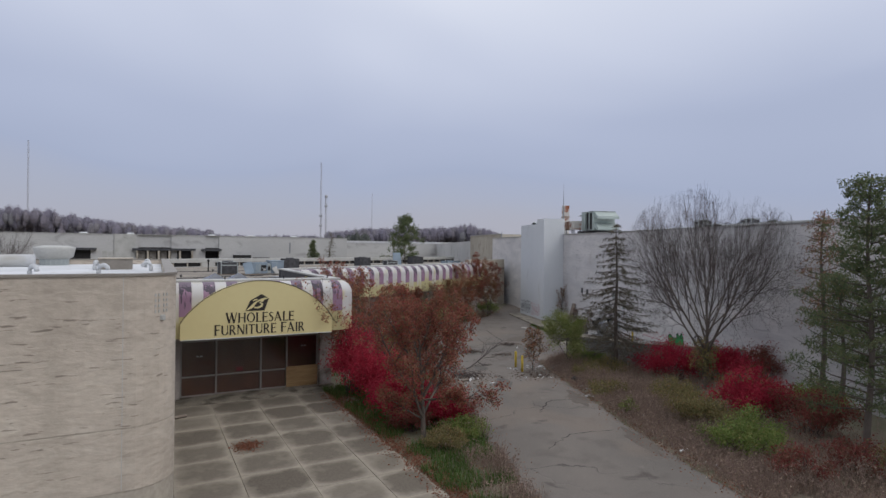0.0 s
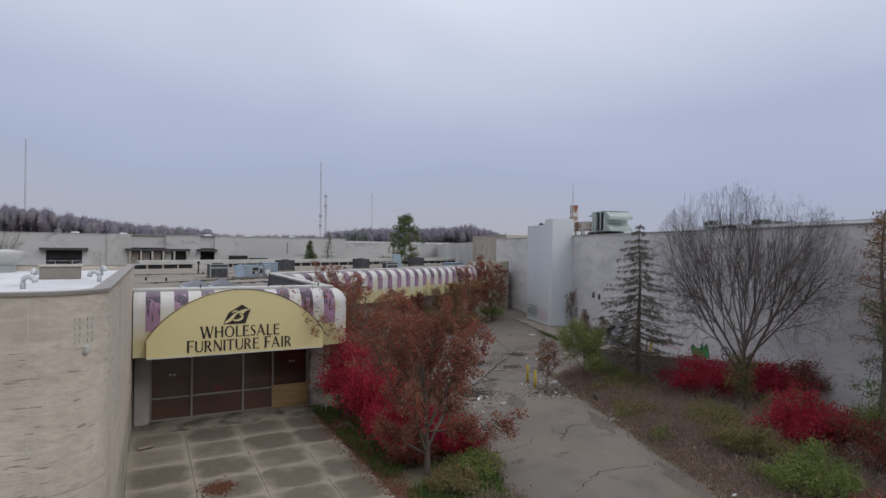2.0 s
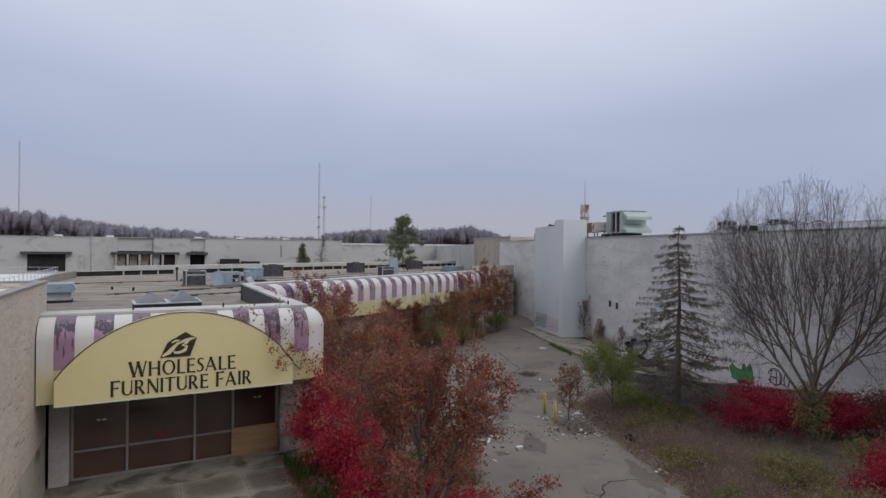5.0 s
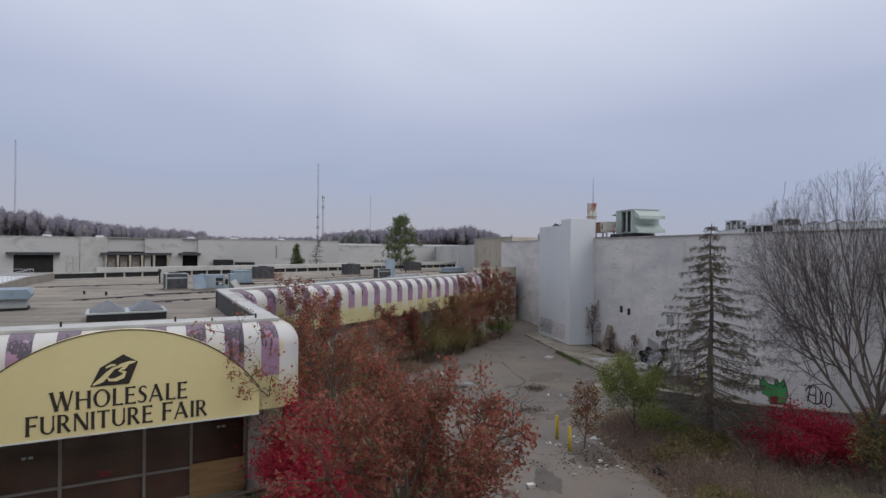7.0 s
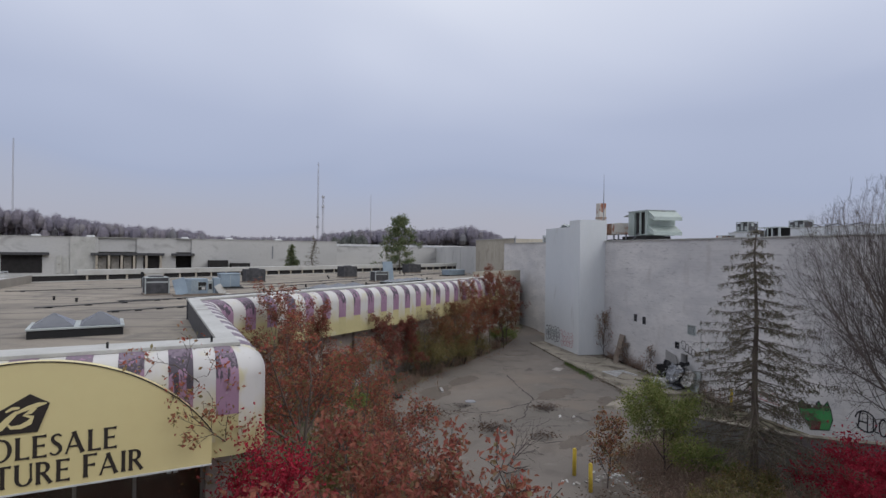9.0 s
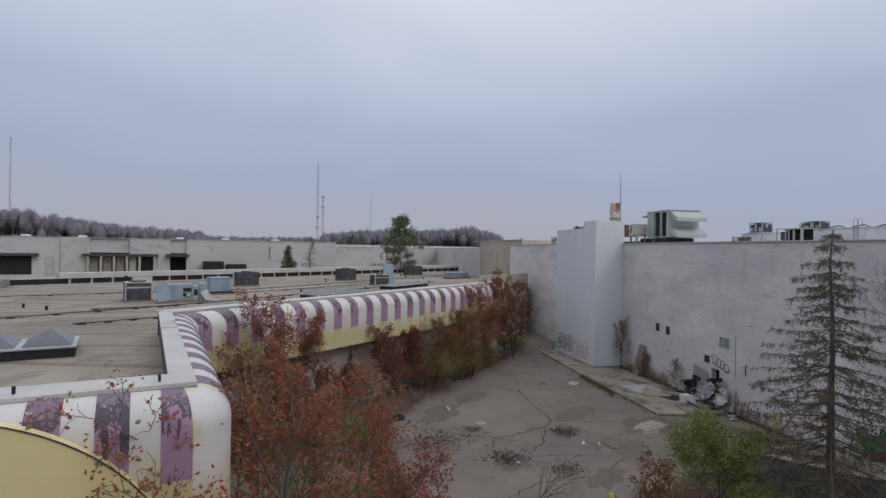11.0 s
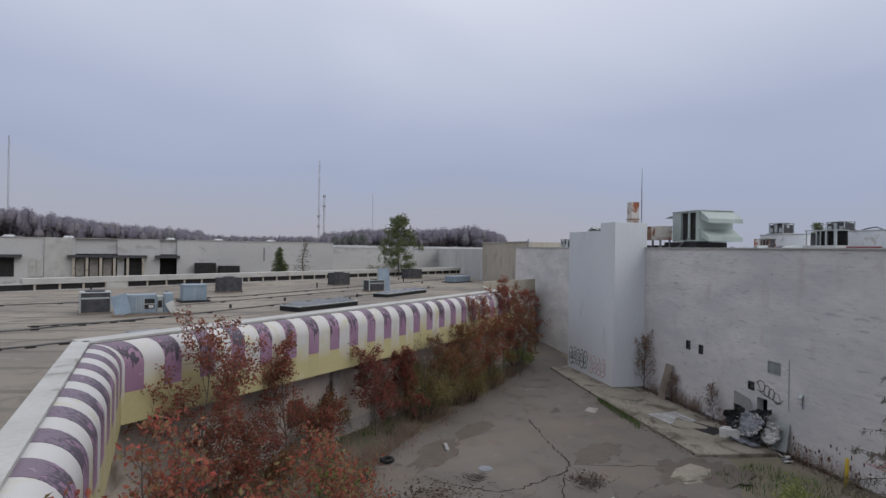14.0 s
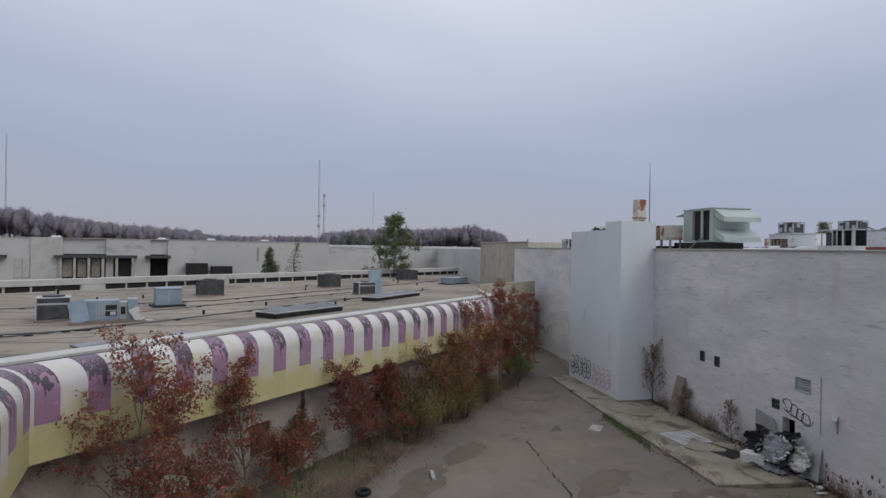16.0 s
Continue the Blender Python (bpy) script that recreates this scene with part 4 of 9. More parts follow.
for i in range(len(us) - 1):
    a, b = 4 * i, 4 * (i + 1)
    so.f += [(a, a + 1, b + 1, b), (a + 2, a + 3, b + 3, b + 2)]
part("soffit", so.mesh("soffit", M["soffit"]), None, canopy, "dark soffit")
# end plate of the canopy
a, b = canopy_lines(LEN_A + LEN_B + LEN_C + LEN_D)
so = Soup()
so.v = [a + (b - a) * o + Vector((0, 0, z)) for o, z in PROFILE] + [Vector((b.x, b.y, Z_LOW)), Vector((a.x, a.y, Z_LOW))]
back = [v + D30 * 0.06 for v in so.v]
k = len(so.v)
so.v += back
so.f = [tuple(range(k)), tuple(range(2 * k - 1, k - 1, -1))] + [(i, (i + 1) % k, (i + 1) % k + k, i + k) for i in range(k)]
part("end_plate", so.mesh("end_plate", M["canopy_white"]), None, canopy)

# ---- shop sign ----
sign = thing("shop_sign", (5.5, 31.9, 0), label="arched yellow shop sign with dark lettering reading WHOLESALE FURNITURE FAIR", category="sign")
RS, HALF, ZT = 4.79, 4.0, 6.86
arc = [(-HALF, 3.82), (HALF, 3.82)]
a0 = math.asin(HALF / RS)
for k in range(41):
    a = a0 - 2 * a0 * k / 40
    arc.append((RS * math.sin(a), ZT - RS + RS * math.cos(a)))
bm = bmesh.new()
f0 = [bm.verts.new((x, 0, z)) for x, z in arc]
f1 = [bm.verts.new((x, 0.29, z)) for x, z in arc]
bm.faces.new(f0)
bm.faces.new(f1[::-1])
for i in range(len(arc)):
    j = (i + 1) % len(arc)
    bm.faces.new((f0[j], f0[i], f1[i], f1[j]))
bmesh.ops.recalc_face_normals(bm, faces=bm.faces)
face = part("sign_face", bm, M["sign_yellow"], sign)
so = Soup()
so.tube([Vector((x, -0.01, z)) for x, z in arc[2:]], [0.017] * 41, 6)
part("edge_trim", so.mesh("edge_trim", M["sign_dark"]), None, sign, "dark edge trim")
part("bottom_trim", boxes(((-4.0, -0.03, 3.79), (4.0, 0.0, 3.83))), M["rail"], sign, "pale bottom trim")


THICK, THIN = 0.155, 0.075


def flare(p, q, w):
    """A straight pen stroke that widens a little at both ends."""
    p, q = Vector(p), Vector(q)
    return [(p, w * 1.3), (p.lerp(q, 0.12), w), (p.lerp(q, 0.88), w), (q, w * 1.3)]


def sweep(cx, cz, rx, rz, a0, a1, count=14):
    """A round pen stroke, thick where it runs upright."""
    out = []
    for i in range(count + 1):
        a = radians(a0 + (a1 - a0) * i / count)
        out.append((Vector((cx + rx * math.cos(a), cz + rz * math.sin(a))), THIN + (THICK - THIN) * math.cos(a) ** 2))
    return out


def stem(x, z0=0.0, z1=1.0):
    return flare((x, z0), (x, z1), THICK)


def arm(x0, x1, z):
    """A thin level bar with a small spur at its end."""
    return [(Vector((x0, z)), THIN), (Vector((x0 + (x1 - x0) * 0.7, z)), THIN), (Vector((x1, z)), THIN * 1.9)]


GLYPHS = {
    "W": (flare((0.03, 1), (0.28, 0), THICK), flare((0.28, 0), (0.49, 0.97), THIN), flare((0.47, 1), (0.72, 0), THICK), flare((0.72, 0), (0.94, 1), THIN)),
    "H": (stem(0.08), stem(0.62), [(Vector((0.1, 0.52)), THIN), (Vector((0.6, 0.52)), THIN)]),
    "O": (sweep(0.42, 0.5, 0.335, 0.475, 0, 360, 28),),
    "L": (stem(0.08), arm(0.08, 0.5, 0.04)),
    "E": (stem(0.08), arm(0.08, 0.5, 0.96), arm(0.08, 0.44, 0.53), arm(0.08, 0.52, 0.04)),
    "F": (stem(0.08), arm(0.08, 0.5, 0.96), arm(0.08, 0.43, 0.52)),
    "S": ([(Vector((0.44, 0.86)), 0.06), (Vector((0.34, 0.955)), THIN), (Vector((0.22, 0.95)), THIN * 1.1), (Vector((0.12, 0.86)), 0.12), (Vector((0.105, 0.73)), 0.14), (Vector((0.18, 0.61)), 0.15), (Vector((0.30, 0.50)), 0.16), (Vector((0.395, 0.38)), 0.15), (Vector((0.405, 0.23)), 0.14), (Vector((0.34, 0.10)), 0.11), (Vector((0.22, 0.04)), THIN), (Vector((0.10, 0.06)), THIN), (Vector((0.02, 0.16)), 0.06)],),
    "A": (flare((0.02, 0), (0.33, 1), THIN), flare((0.31, 1), (0.66, 0), THICK), [(Vector((0.14, 0.33)), THIN), (Vector((0.52, 0.33)), THIN)]),
    "U": ([(Vector((0.08, 1)), THICK * 1.25), (Vector((0.08, 0.88)), THICK), (Vector((0.08, 0.34)), THICK)] + sweep(0.335, 0.34, 0.255, 0.30, 180, 360)[1:-1] + [(Vector((0.59, 0.34)), THIN), (Vector((0.59, 0.88)), THIN), (Vector((0.59, 1)), THIN * 1.5)],),
    "R": (stem(0.08), [(Vector((0.08, 0.96)), THIN), (Vector((0.24, 0.96)), THIN)] + sweep(0.25, 0.73, 0.19, 0.23, 80, -80)[1:-1] + [(Vector((0.22, 0.5)), THIN), (Vector((0.08, 0.5)), THIN)], flare((0.25, 0.5), (0.56, 0), THICK * 0.92)),
    "N": (flare((0.05, 0), (0.05, 1), THIN * 1.15), flare((0.06, 0.98), (0.60, 0.02), THICK), flare((0.62, 0), (0.62, 1), THIN * 1.15)),
    "I": (stem(0.08),),
    "T": (stem(0.29), [(Vector((-0.01, 0.94)), THIN * 1.9), (Vector((0.1, 0.96)), THIN), (Vector((0.48, 0.96)), THIN), (Vector((0.59, 0.94)), THIN * 1.9)]),
}


def letter_mesh(ch):
    """One raised letter of unit cap height in the x-z plane, its face towards -y."""
    so = Soup()
    for s, pen in enumerate(GLYPHS[ch]):
        front, back = -0.022 - 0.001 * s, 0.0
        base = len(so.v)
        count = len(pen)
        for i, (p, w) in enumerate(pen):
            d = (pen[min(i + 1, count - 1)][0] - pen[max(i - 1, 0)][0]).normalized()
            nrm = Vector((-d.y, d.x)) * w / 2
            for q in (p + nrm, p - nrm):
                so.v += [Vector((q.x, front, q.y)), Vector((q.x, back, q.y))]
        for i in range(count - 1):
            a, b = base + 4 * i, base + 4 * (i + 1)
            so.f += [(a, a + 2, b + 2, b), (a, b, b + 1, a + 1), (a + 2, a + 3, b + 3, b + 2)]
        for a in (base, base + 4 * (count - 1)):
            so.f.append((a, a + 1, a + 3, a + 2))
    return so.mesh("letter", M["sign_dark"])


def word(text, x0, x1, z, tall, parent):
    """Raised dark letters in a line; the first letter of each word is a little taller."""
    pieces, first = [], True
    for ch in text:
        if ch == " ":
            pieces.append((None, 0.3, 0.0, 1.0))
            first = True
            continue
        me = letter_mesh(ch)
        xs_ = [v.co.x for v in me.vertices]
        k = 1.07 if first else 1.0
        first = False
        pieces.append((me, (max(xs_) - min(xs_)) * k, min(xs_) * k, k))
    gap = 0.10
    total = sum(p[1] for p in pieces) + gap * (len(pieces) - 1)
    sx_ = (x1 - x0) / total
    x = x0
    for me, wd, lo, k in pieces:
        if me:
            ob = new("letter", me)
            ob.parent = parent
            ob.matrix_local = Matrix.Translation((x - lo * sx_, 0, z)) @ Matrix.Diagonal((sx_ * k, 1, tall * k, 1))
        x += (wd + gap) * sx_


word("WHOLESALE", -1.82, 1.80, 4.60, 0.52, face)
word("FURNITURE FAIR", -2.36, 2.40, 3.97, 0.52, face)
# emblem: dark slanted plate with a pale brush-drawn figure
EM = [(-0.80, 5.23), (0.19, 5.22), (0.42, 5.87), (0.03, 6.12), (-0.57, 5.76)]
bm = bmesh.new()
prism(bm, EM, 0, 0.03)
bmesh.ops.transform(bm, matrix=pose(0, -0.002, 0, 90), verts=bm.verts)
emblem = part("emblem", bm, M["sign_dark"], sign, "dark emblem plate")
so = Soup()
for k, pen in enumerate(([(-0.74, 5.27, 0.05), (-0.52, 5.40, 0.15), (-0.36, 5.58, 0.13), (-0.20, 5.74, 0.07)], [(-0.42, 5.75, 0.04), (-0.30, 5.82, 0.07), (-0.16, 5.82, 0.05)], [(-0.24, 5.70, 0.05), (0.0, 5.80, 0.10), (0.2, 5.86, 0.10), (0.36, 5.88, 0.03)], [(0.14, 5.80, 0.08), (0.04, 5.70, 0.09), (-0.08, 5.64, 0.05), (0.08, 5.58, 0.09), (0.03, 5.46, 0.12), (-0.14, 5.38, 0.10), (-0.32, 5.38, 0.07), (-0.38, 5.46, 0.03)])):
    base = len(so.v)
    for i, (px, pz, w) in enumerate(pen):
        a, b = pen[max(i - 1, 0)], pen[min(i + 1, len(pen) - 1)]
        d = Vector((b[0] - a[0], b[1] - a[1])).normalized()
        nrm = Vector((-d.y, d.x)) * w / 2
        for s in (1, -1):
            so.v += [Vector((px + nrm.x * s, -0.042 - 0.001 * k, pz + nrm.y * s)), Vector((px + nrm.x * s, -0.031, pz + nrm.y * s))]
    for i in range(len(pen) - 1):
        a, b = base + 4 * i, base + 4 * (i + 1)
        so.f += [(a, a + 2, b + 2, b), (a, b, b + 1, a + 1), (a + 2, a + 3, b + 3, b + 2)]
part("brush_stroke", so.mesh("brush_stroke", M["sign_yellow"]), None, emblem, "pale brush stroke")

# ---- entrance shopfront ----
front = thing("shopfront", (0, 35.25, 0), label="boarded brown shopfront in aluminium frames with plywood panel", category="shopfront")
XM = [1.72, 3.6, 6.12, 7.66, 9.56]
for i, x in enumerate(XM):
    part("mullion", boxes(((x - 0.05, -0.06, 0.03), (x + 0.05, 0.08, 3.24)), bevel=0.008), M["alu"], front)
for z in (0.07, 1.17, 3.2):
    for a, b in zip(XM, XM[1:]):
        if z == 1.17 and a == XM[3]:
            continue
        part("rail", boxes(((a + 0.05, -0.05, z - 0.04), (b - 0.05, 0.07, z + 0.04)), bevel=0.006), M["alu"], front)
for a, b in zip(XM, XM[1:]):
    for z0, z1 in ((0.11, 1.13), (1.21, 3.16)):
        ply = a == XM[3] and z0 < 1
        if ply:
            part("plywood_panel", boxes(((a - 0.03, -0.10, 0.04), (b + 0.02, -0.062, 1.30)), bevel=0.004), M["plywood"], front, "weathered plywood panel")
        g = part("pane", boxes(((a + 0.052, 0.0, z0), (b - 0.052, 0.012, z1))), M["glass"], front)
        g.visible_shadow = False
        part("board", boxes(((a + 0.052, 0.06, z0), (b - 0.052, 0.085, z1))), M["brown_board"], front, "dark brown board behind glass")
part("notice", boxes(((4.72, -0.012, 1.30), (5.08, -0.004, 1.52))), M["ink_red"], front, "small red notice")
for x, z in ((2.7, 2.28), (8.7, 2.5)):
    part("sticker", boxes(((x - 0.16, -0.012, z), (x - 0.03, -0.004, z + 0.08)), ((x + 0.03, -0.012, z), (x + 0.16, -0.004, z + 0.08))), M["rail"], front, "pale sticker")
for k, (x0, x1) in enumerate(((1.0, 1.66), (9.62, 10.36))):
    run_box("pier_%s" % ("west", "east")[k], (x0, 35.16), (x1, 35.16), 0.7, -0.1, 3.9, M["pier"], None, "grey rendered pier beside the shopfront", 0.01, "structure")
run_box("lintel_wall", (1.66, 35.3), (9.62, 35.3), 0.3, 3.245, 3.9, M["soffit"], None, "dark lintel over the shopfront", 0, "structure")
run_box("backing_wall", (0.9, 35.9), (10.4, 35.9), 0.3, -0.3, 6.0, M["brown_wall"], None, "wall behind the shopfront", 0, "structure")
board = thing("loose_plank", (9.5, 34.7, 0.05), 8, "grey wooden plank lying by the shopfront", "plank")
part("plank_board", boxes(((-1.0, -0.12, 0), (1.0, 0.12, 0.05)), bevel=0.01), M["pallet_wood"], board)
rag = thing("doormat", (3.9 + 2.1, 34.2, 0.05), 20, "small brown mat on the concrete", "mat")
part("mat", boxes(((-0.25, -0.12, 0), (0.25, 0.12, 0.025)), bevel=0.008), M["pallet_wood"], rag)
mat2 = thing("rolled_rag", (1.5, 31.2, 0.05), 20, "brown crumpled rag against the wall", "rag")
bm = bmesh.new()
box(bm, (-0.35, -0.15, 0), (0.35, 0.15, 0.14), 0.06)
part("cloth", bm, M["pallet_wood"], mat2)

# ---- tall painted wall and its building ----
WD = Vector((0.283, 0.959, 0)).normalized()
WN = Vector((-WD.y, WD.x, 0))
WP = Vector((46.85, 56.03, 0))
TOP = 10.62


def on_wall(s, off=0.0):
    """Plan point on the tall wall, s metres beyond the tower, off metres in front of it."""
    return WP + WD * s + WN * off


S_NEAR, S_FAR = -78.0, 31.0


def hole(s, w, z, h):
    return (s - w / 2 - S_NEAR, s + w / 2 - S_NEAR, z - h / 2, z + h / 2)


a, b = on_wall(S_NEAR), on_wall(S_FAR)
HOLES = (hole(-5.85, 0.46, 3.98, 0.62), hole(-7.2, 0.46, 3.9, 0.62), hole(-13.45, 0.95, 4.0, 0.72), hole(-11.75, 0.5, 2.62, 0.5), hole(-12.6, 0.8, 1.25, 1.7))
wall_run("wall_tall", (a.x, a.y), (b.x, b.y), -0.9, TOP, 0.45, M["white_wall"], holes=HOLES, side=-1.0, label="tall off-white painted block wall with grey streaks and rust spots")
a2, b2 = on_wall(S_NEAR, -0.15), on_wall(S_FAR, -0.15)
run_box("trim_wall_coping", (a2.x, a2.y), (b2.x, b2.y), 0.5, TOP, TOP + 0.07, M["cap"], None, "pale metal coping", 0, "structure")
inner_a, inner_b = on_wall(S_NEAR, -0.5), on_wall(S_FAR, -0.5)
far_a, far_b = inner_a - WN * 75, inner_b - WN * 75
prism_plan = [(inner_a.x, inner_a.y), (far_a.x, far_a.y), (far_b.x, far_b.y), (inner_b.x, inner_b.y)]
tagged(part("tall_roof", prism(bmesh.new(), prism_plan, 9.9, 10.1), M["white_roof"]), "pale flat roof of the tall building", kind="structure")
# added near-black sheets give the wall openings their inner shade by colour
dk = on_wall(-9, -2.6)
dk2 = on_wall(-15, -2.6)
run_box("backing_tall", (dk.x, dk.y), (dk2.x, dk2.y), 0.2, -0.9, 5.0, M["dark"], None, "near-black sheet standing for the shaded interior behind the openings", 0, "structure")
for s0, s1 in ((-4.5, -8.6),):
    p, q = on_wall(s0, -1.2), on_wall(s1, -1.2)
    run_box("backing_tall", (p.x, p.y), (q.x, q.y), 0.2, 3, 5, M["dark"], None, "near-black sheet standing for the shaded interior behind the openings", 0, "structure")


def slats(name, s, w, z, h, count, material, label):
    t = thing(name, on_wall(s, -0.05) + Vector((0, 0, z)), math.degrees(math.atan2(WD.y, WD.x)), label, "vent")
    fr = bmesh.new()
    for lo, hi in (((-w / 2, -0.08, -h / 2), (-w / 2 + 0.05, 0.075, h / 2)), ((w / 2 - 0.05, -0.08, -h / 2), (w / 2, 0.075, h / 2)), ((-w / 2, -0.08, h / 2 - 0.05), (w / 2, 0.075, h / 2)), ((-w / 2, -0.08, -h / 2), (w / 2, 0.075, -h / 2 + 0.05))):
        box(fr, lo, hi)
    part("frame", fr, material, t)
    for i in range(count):
        bm = bmesh.new()
        box(bm, (-w / 2 + 0.05, -0.05, -0.012), (w / 2 - 0.05, 0.05, 0.012))
        bmesh.ops.transform(bm, matrix=pose(0, 0, -h / 2 + h * (i + 0.6) / (count + 0.2), -40), verts=bm.verts)
        part("slat", bm, material, t)


slats("wall_vent", -13.45, 0.95, 4.0, 0.72, 6, M["unit"], "grey louvred vent in the painted wall")
slats("small_vent", -5.85, 0.46, 3.98, 0.62, 5, M["coil"], "small dark vent in the painted wall")
slats("small_vent", -7.2, 0.46, 3.9, 0.62, 5, M["coil"], "small dark vent in the painted wall")
slats("meter_opening", -11.75, 0.5, 2.62, 0.5, 2, M["coil"], "small flat near-black plate standing for a shaded opening in the painted wall")
# broken door leaf in the doorway
dl = thing("broken_door", on_wall(-11.45, 0.06) + Vector((0, 0, -0.2)), math.degrees(math.atan2(WD.y, WD.x)) + 4, "torn grey sheet door half covering a flat near-black plate standing for a shaded doorway", "door")
bm = bmesh.new()
prism(bm, [(-0.95, 0.0), (0.8, 0.0), (0.8, 2.3), (-0.35, 2.05), (-0.55, 1.5), (-0.8, 1.35), (-0.85, 0.9), (-0.95, 0.8)], -0.03, 0.03)
bmesh.ops.transform(bm, matrix=pose(0, 0.12, 0, 90), verts=bm.verts)
part("leaf", bm, M["screen"], dl)

# ---- pale tower on the tall wall ----
tower = thing("clad_tower", (44.2, 56.4, 0), label="pale blue-grey sheet-clad service tower with graffiti at its foot", category="tower")
bm = prism(bmesh.new(), [(0, 0), (2.62, -0.68), (4.9, 7.5), (2.1, 7.75)], -0.5, 12.0)
part("body", bm, M["shaft"], tower)
bm = prism(bmesh.new(), [(-0.03, -0.03), (2.66, -0.73), (4.2, 2.0), (0.6, 2.2)], -0.5, 12.62)
part("corner_shaft", bm, M["shaft"], tower)
rib_dir = Vector((2.69, -0.70, 0))
for i in range(13):
    p = Vector((-0.03, -0.03, 0)) + rib_dir * (0.04 + 0.92 * i / 12)
    bm = bmesh.new()
    box(bm, (-0.03, -0.012, -0.2), (0.03, 0.01, 12.6), 0, math.degrees(math.atan2(rib_dir.y, rib_dir.x)), (p.x, p.y, 0))
    part("rib", bm, M["shaft"], tower)
bm = bmesh.new()
box(bm, (1.5, -0.06, -0.24), (2.35, -0.012, 1.85), 0.01, math.degrees(math.atan2(rib_dir.y, rib_dir.x)), (-0.03, -0.03, 0))
part("door", bm, M["shaft"], tower, "pale flush door")
part("plinth", prism(bmesh.new(), [(-0.1, -0.12), (2.7, -0.85), (4.9, 7.5), (2.0, 7.9)], -0.5, -0.2), M["apron"], tower, "stained concrete plinth")

# ---- further blocks to the north-east ----
p, q = Vector((57.2, 85.2, 0)), Vector((62.6, 105.0, 0))
run_box("wall_tan_block", (p.x, p.y), (q.x, q.y), 0.4, -0.5, 11.4, M["tan_panel"], None, "stained tan panel wall", 0, "structure")
run_box("wall_tan_return", (57.2, 85.2), (63, 83.6), 0.4, -0.5, 11.4, M["tan_panel"], None, "stained tan panel wall", 0, "structure")
run_box("trim_block_coping", (57.15, 85.1), (62.6, 105.1), 0.6, 11.4, 11.5, M["cap"], None, "pale coping", 0, "structure")
so = Soup()
so.tube([V(57.0, 84.95, 7.0), V(57.0, 84.95, 11.6), V(57.3, 85.3, 11.75)], [0.1] * 3, 8)
tagged(new("downpipe", so.mesh("downpipe", M["steel"])), "grey downpipe on the tan wall", "pipe")
run_box("wall_north_east", (62.7, 105.2), (72, 127), 0.4, -0.5, 10.3, M["grey_wall"], None, "pale grey wall", 0, "structure")
run_box("wall_north_east_long", (72, 127.2), (98, 189.6), 0.4, -0.5, 10.3, M["grey_wall"], None, "pale grey wall", 0, "structure")
# ---- far building across the mall roof ----
farb = thing("far_store_building", (0, 170.5, 0), label="long pale grey store building with dark recessed entrances", category="building")
for a, b in ((-90, -2.0), (6.0, 14.6), (18.2, 56)):
    part("wall", boxes(((a, 0, -1), (b, 1, 11.3))), M["grey_wall"], farb)
for a, b in ((-2.0, 6.0), (14.6, 18.2)):
    part("wall_head", boxes(((a, 0.5, 7.95), (b, 1, 11.3))), M["grey_wall"], farb)
part("roof", boxes(((-90, 1, 10.9), (56, 60, 11.1))), M["roof"], farb)
part("return_wall", boxes(((55.2, 1, -1), (56, 60, 11.45))), M["grey_wall"], farb)
part("coping", boxes(((-90.2, -0.15, 11.3), (17.9, 1.2, 11.42)), ((17.9, -0.15, 11.3), (56.2, 1.2, 11.42))), M["cap"], farb)
part("pilaster", boxes(((-7.5, -0.35, -1), (-2.6, 0.0, 11.32))), M["cap"], farb, "paler wall bay")
# the recess lining is near-black: its shade is put into the colour
for x0, x1 in ((-2.0, 6.0), (14.6, 18.2)):
    part("recess", boxes(((x0, 2.8, -1), (x1, 3.0, 8.0)), ((x0 - 0.1, 1.0, -1), (x0, 3, 8.0)), ((x1, 1.0, -1), (x1 + 0.1, 3, 8.0)), ((x0, 0.6, 7.75), (x1, 3.0, 7.95))), M["dark"], farb, "recessed entrance lined near-black for its shade")
for a, b in ((-3.4, 12.0), (13.6, 18.8), (-21.5, -11.5), (-60, -48)):
    part("canopy_slab", boxes(((a, -1.5, 7.1), (b, 0.4, 7.7))), M["coil"], farb, "dark flat entrance canopy")
# doorways are flat near-black plates that stand for the shade within
for a, b in ((-20.3, -12.8), (-59, -49), (7.4, 11.4)):
    part("doorway", boxes(((a, -0.05, 3.0), (b, 0.0, 7.1))), M["dark"], farb, "flat near-black plate standing for a shaded doorway")
for x in (-1.0, 1.6, 4.2, 6.8, 9.2):
    part("bay_panel", boxes(((x - 0.9, 0.15, 3.0), (x + 0.7, 0.6, 6.9))), M["rubble"], farb, "pale panel in the entrance")
for x in (-2.2, 0.3, 2.9, 5.5, 8.1, 11.2):
    part("column", boxes(((x - 0.25, -1.4, -0.5), (x + 0.25, -0.9, 7.1))), M["tan_base"], farb)
for a, b, h in ((22.0, 26.6, 6.0), (27.4, 32.0, 5.3)):
    part("plant_box", boxes(((a, -2.6, -0.5), (b, -0.05, h))), M["dark"], farb, "dark plant box by the wall")
part("scupper", boxes(((38.0, -0.12, 6.5), (38.3, -0.01, 9.8))), M["steel"], farb)
for x in (-41, -37, -15, -4, 17, 28, 41):
    part("roof_vent", boxes(((x - 1.0, 6, 11.1), (x + 1.0, 8, 11.9)), bevel=0.3), M["rail"], farb, "white roof vent")
for a in (-10.2, -8.8):
    part("pale_panel", boxes(((a, -0.2, 3.0), (a + 1.1, 0, 7.0))), M["cap"], farb)

lowb = thing("low_pale_building", (56, 190, 0), label="lower pale building with white roof beyond", category="building")
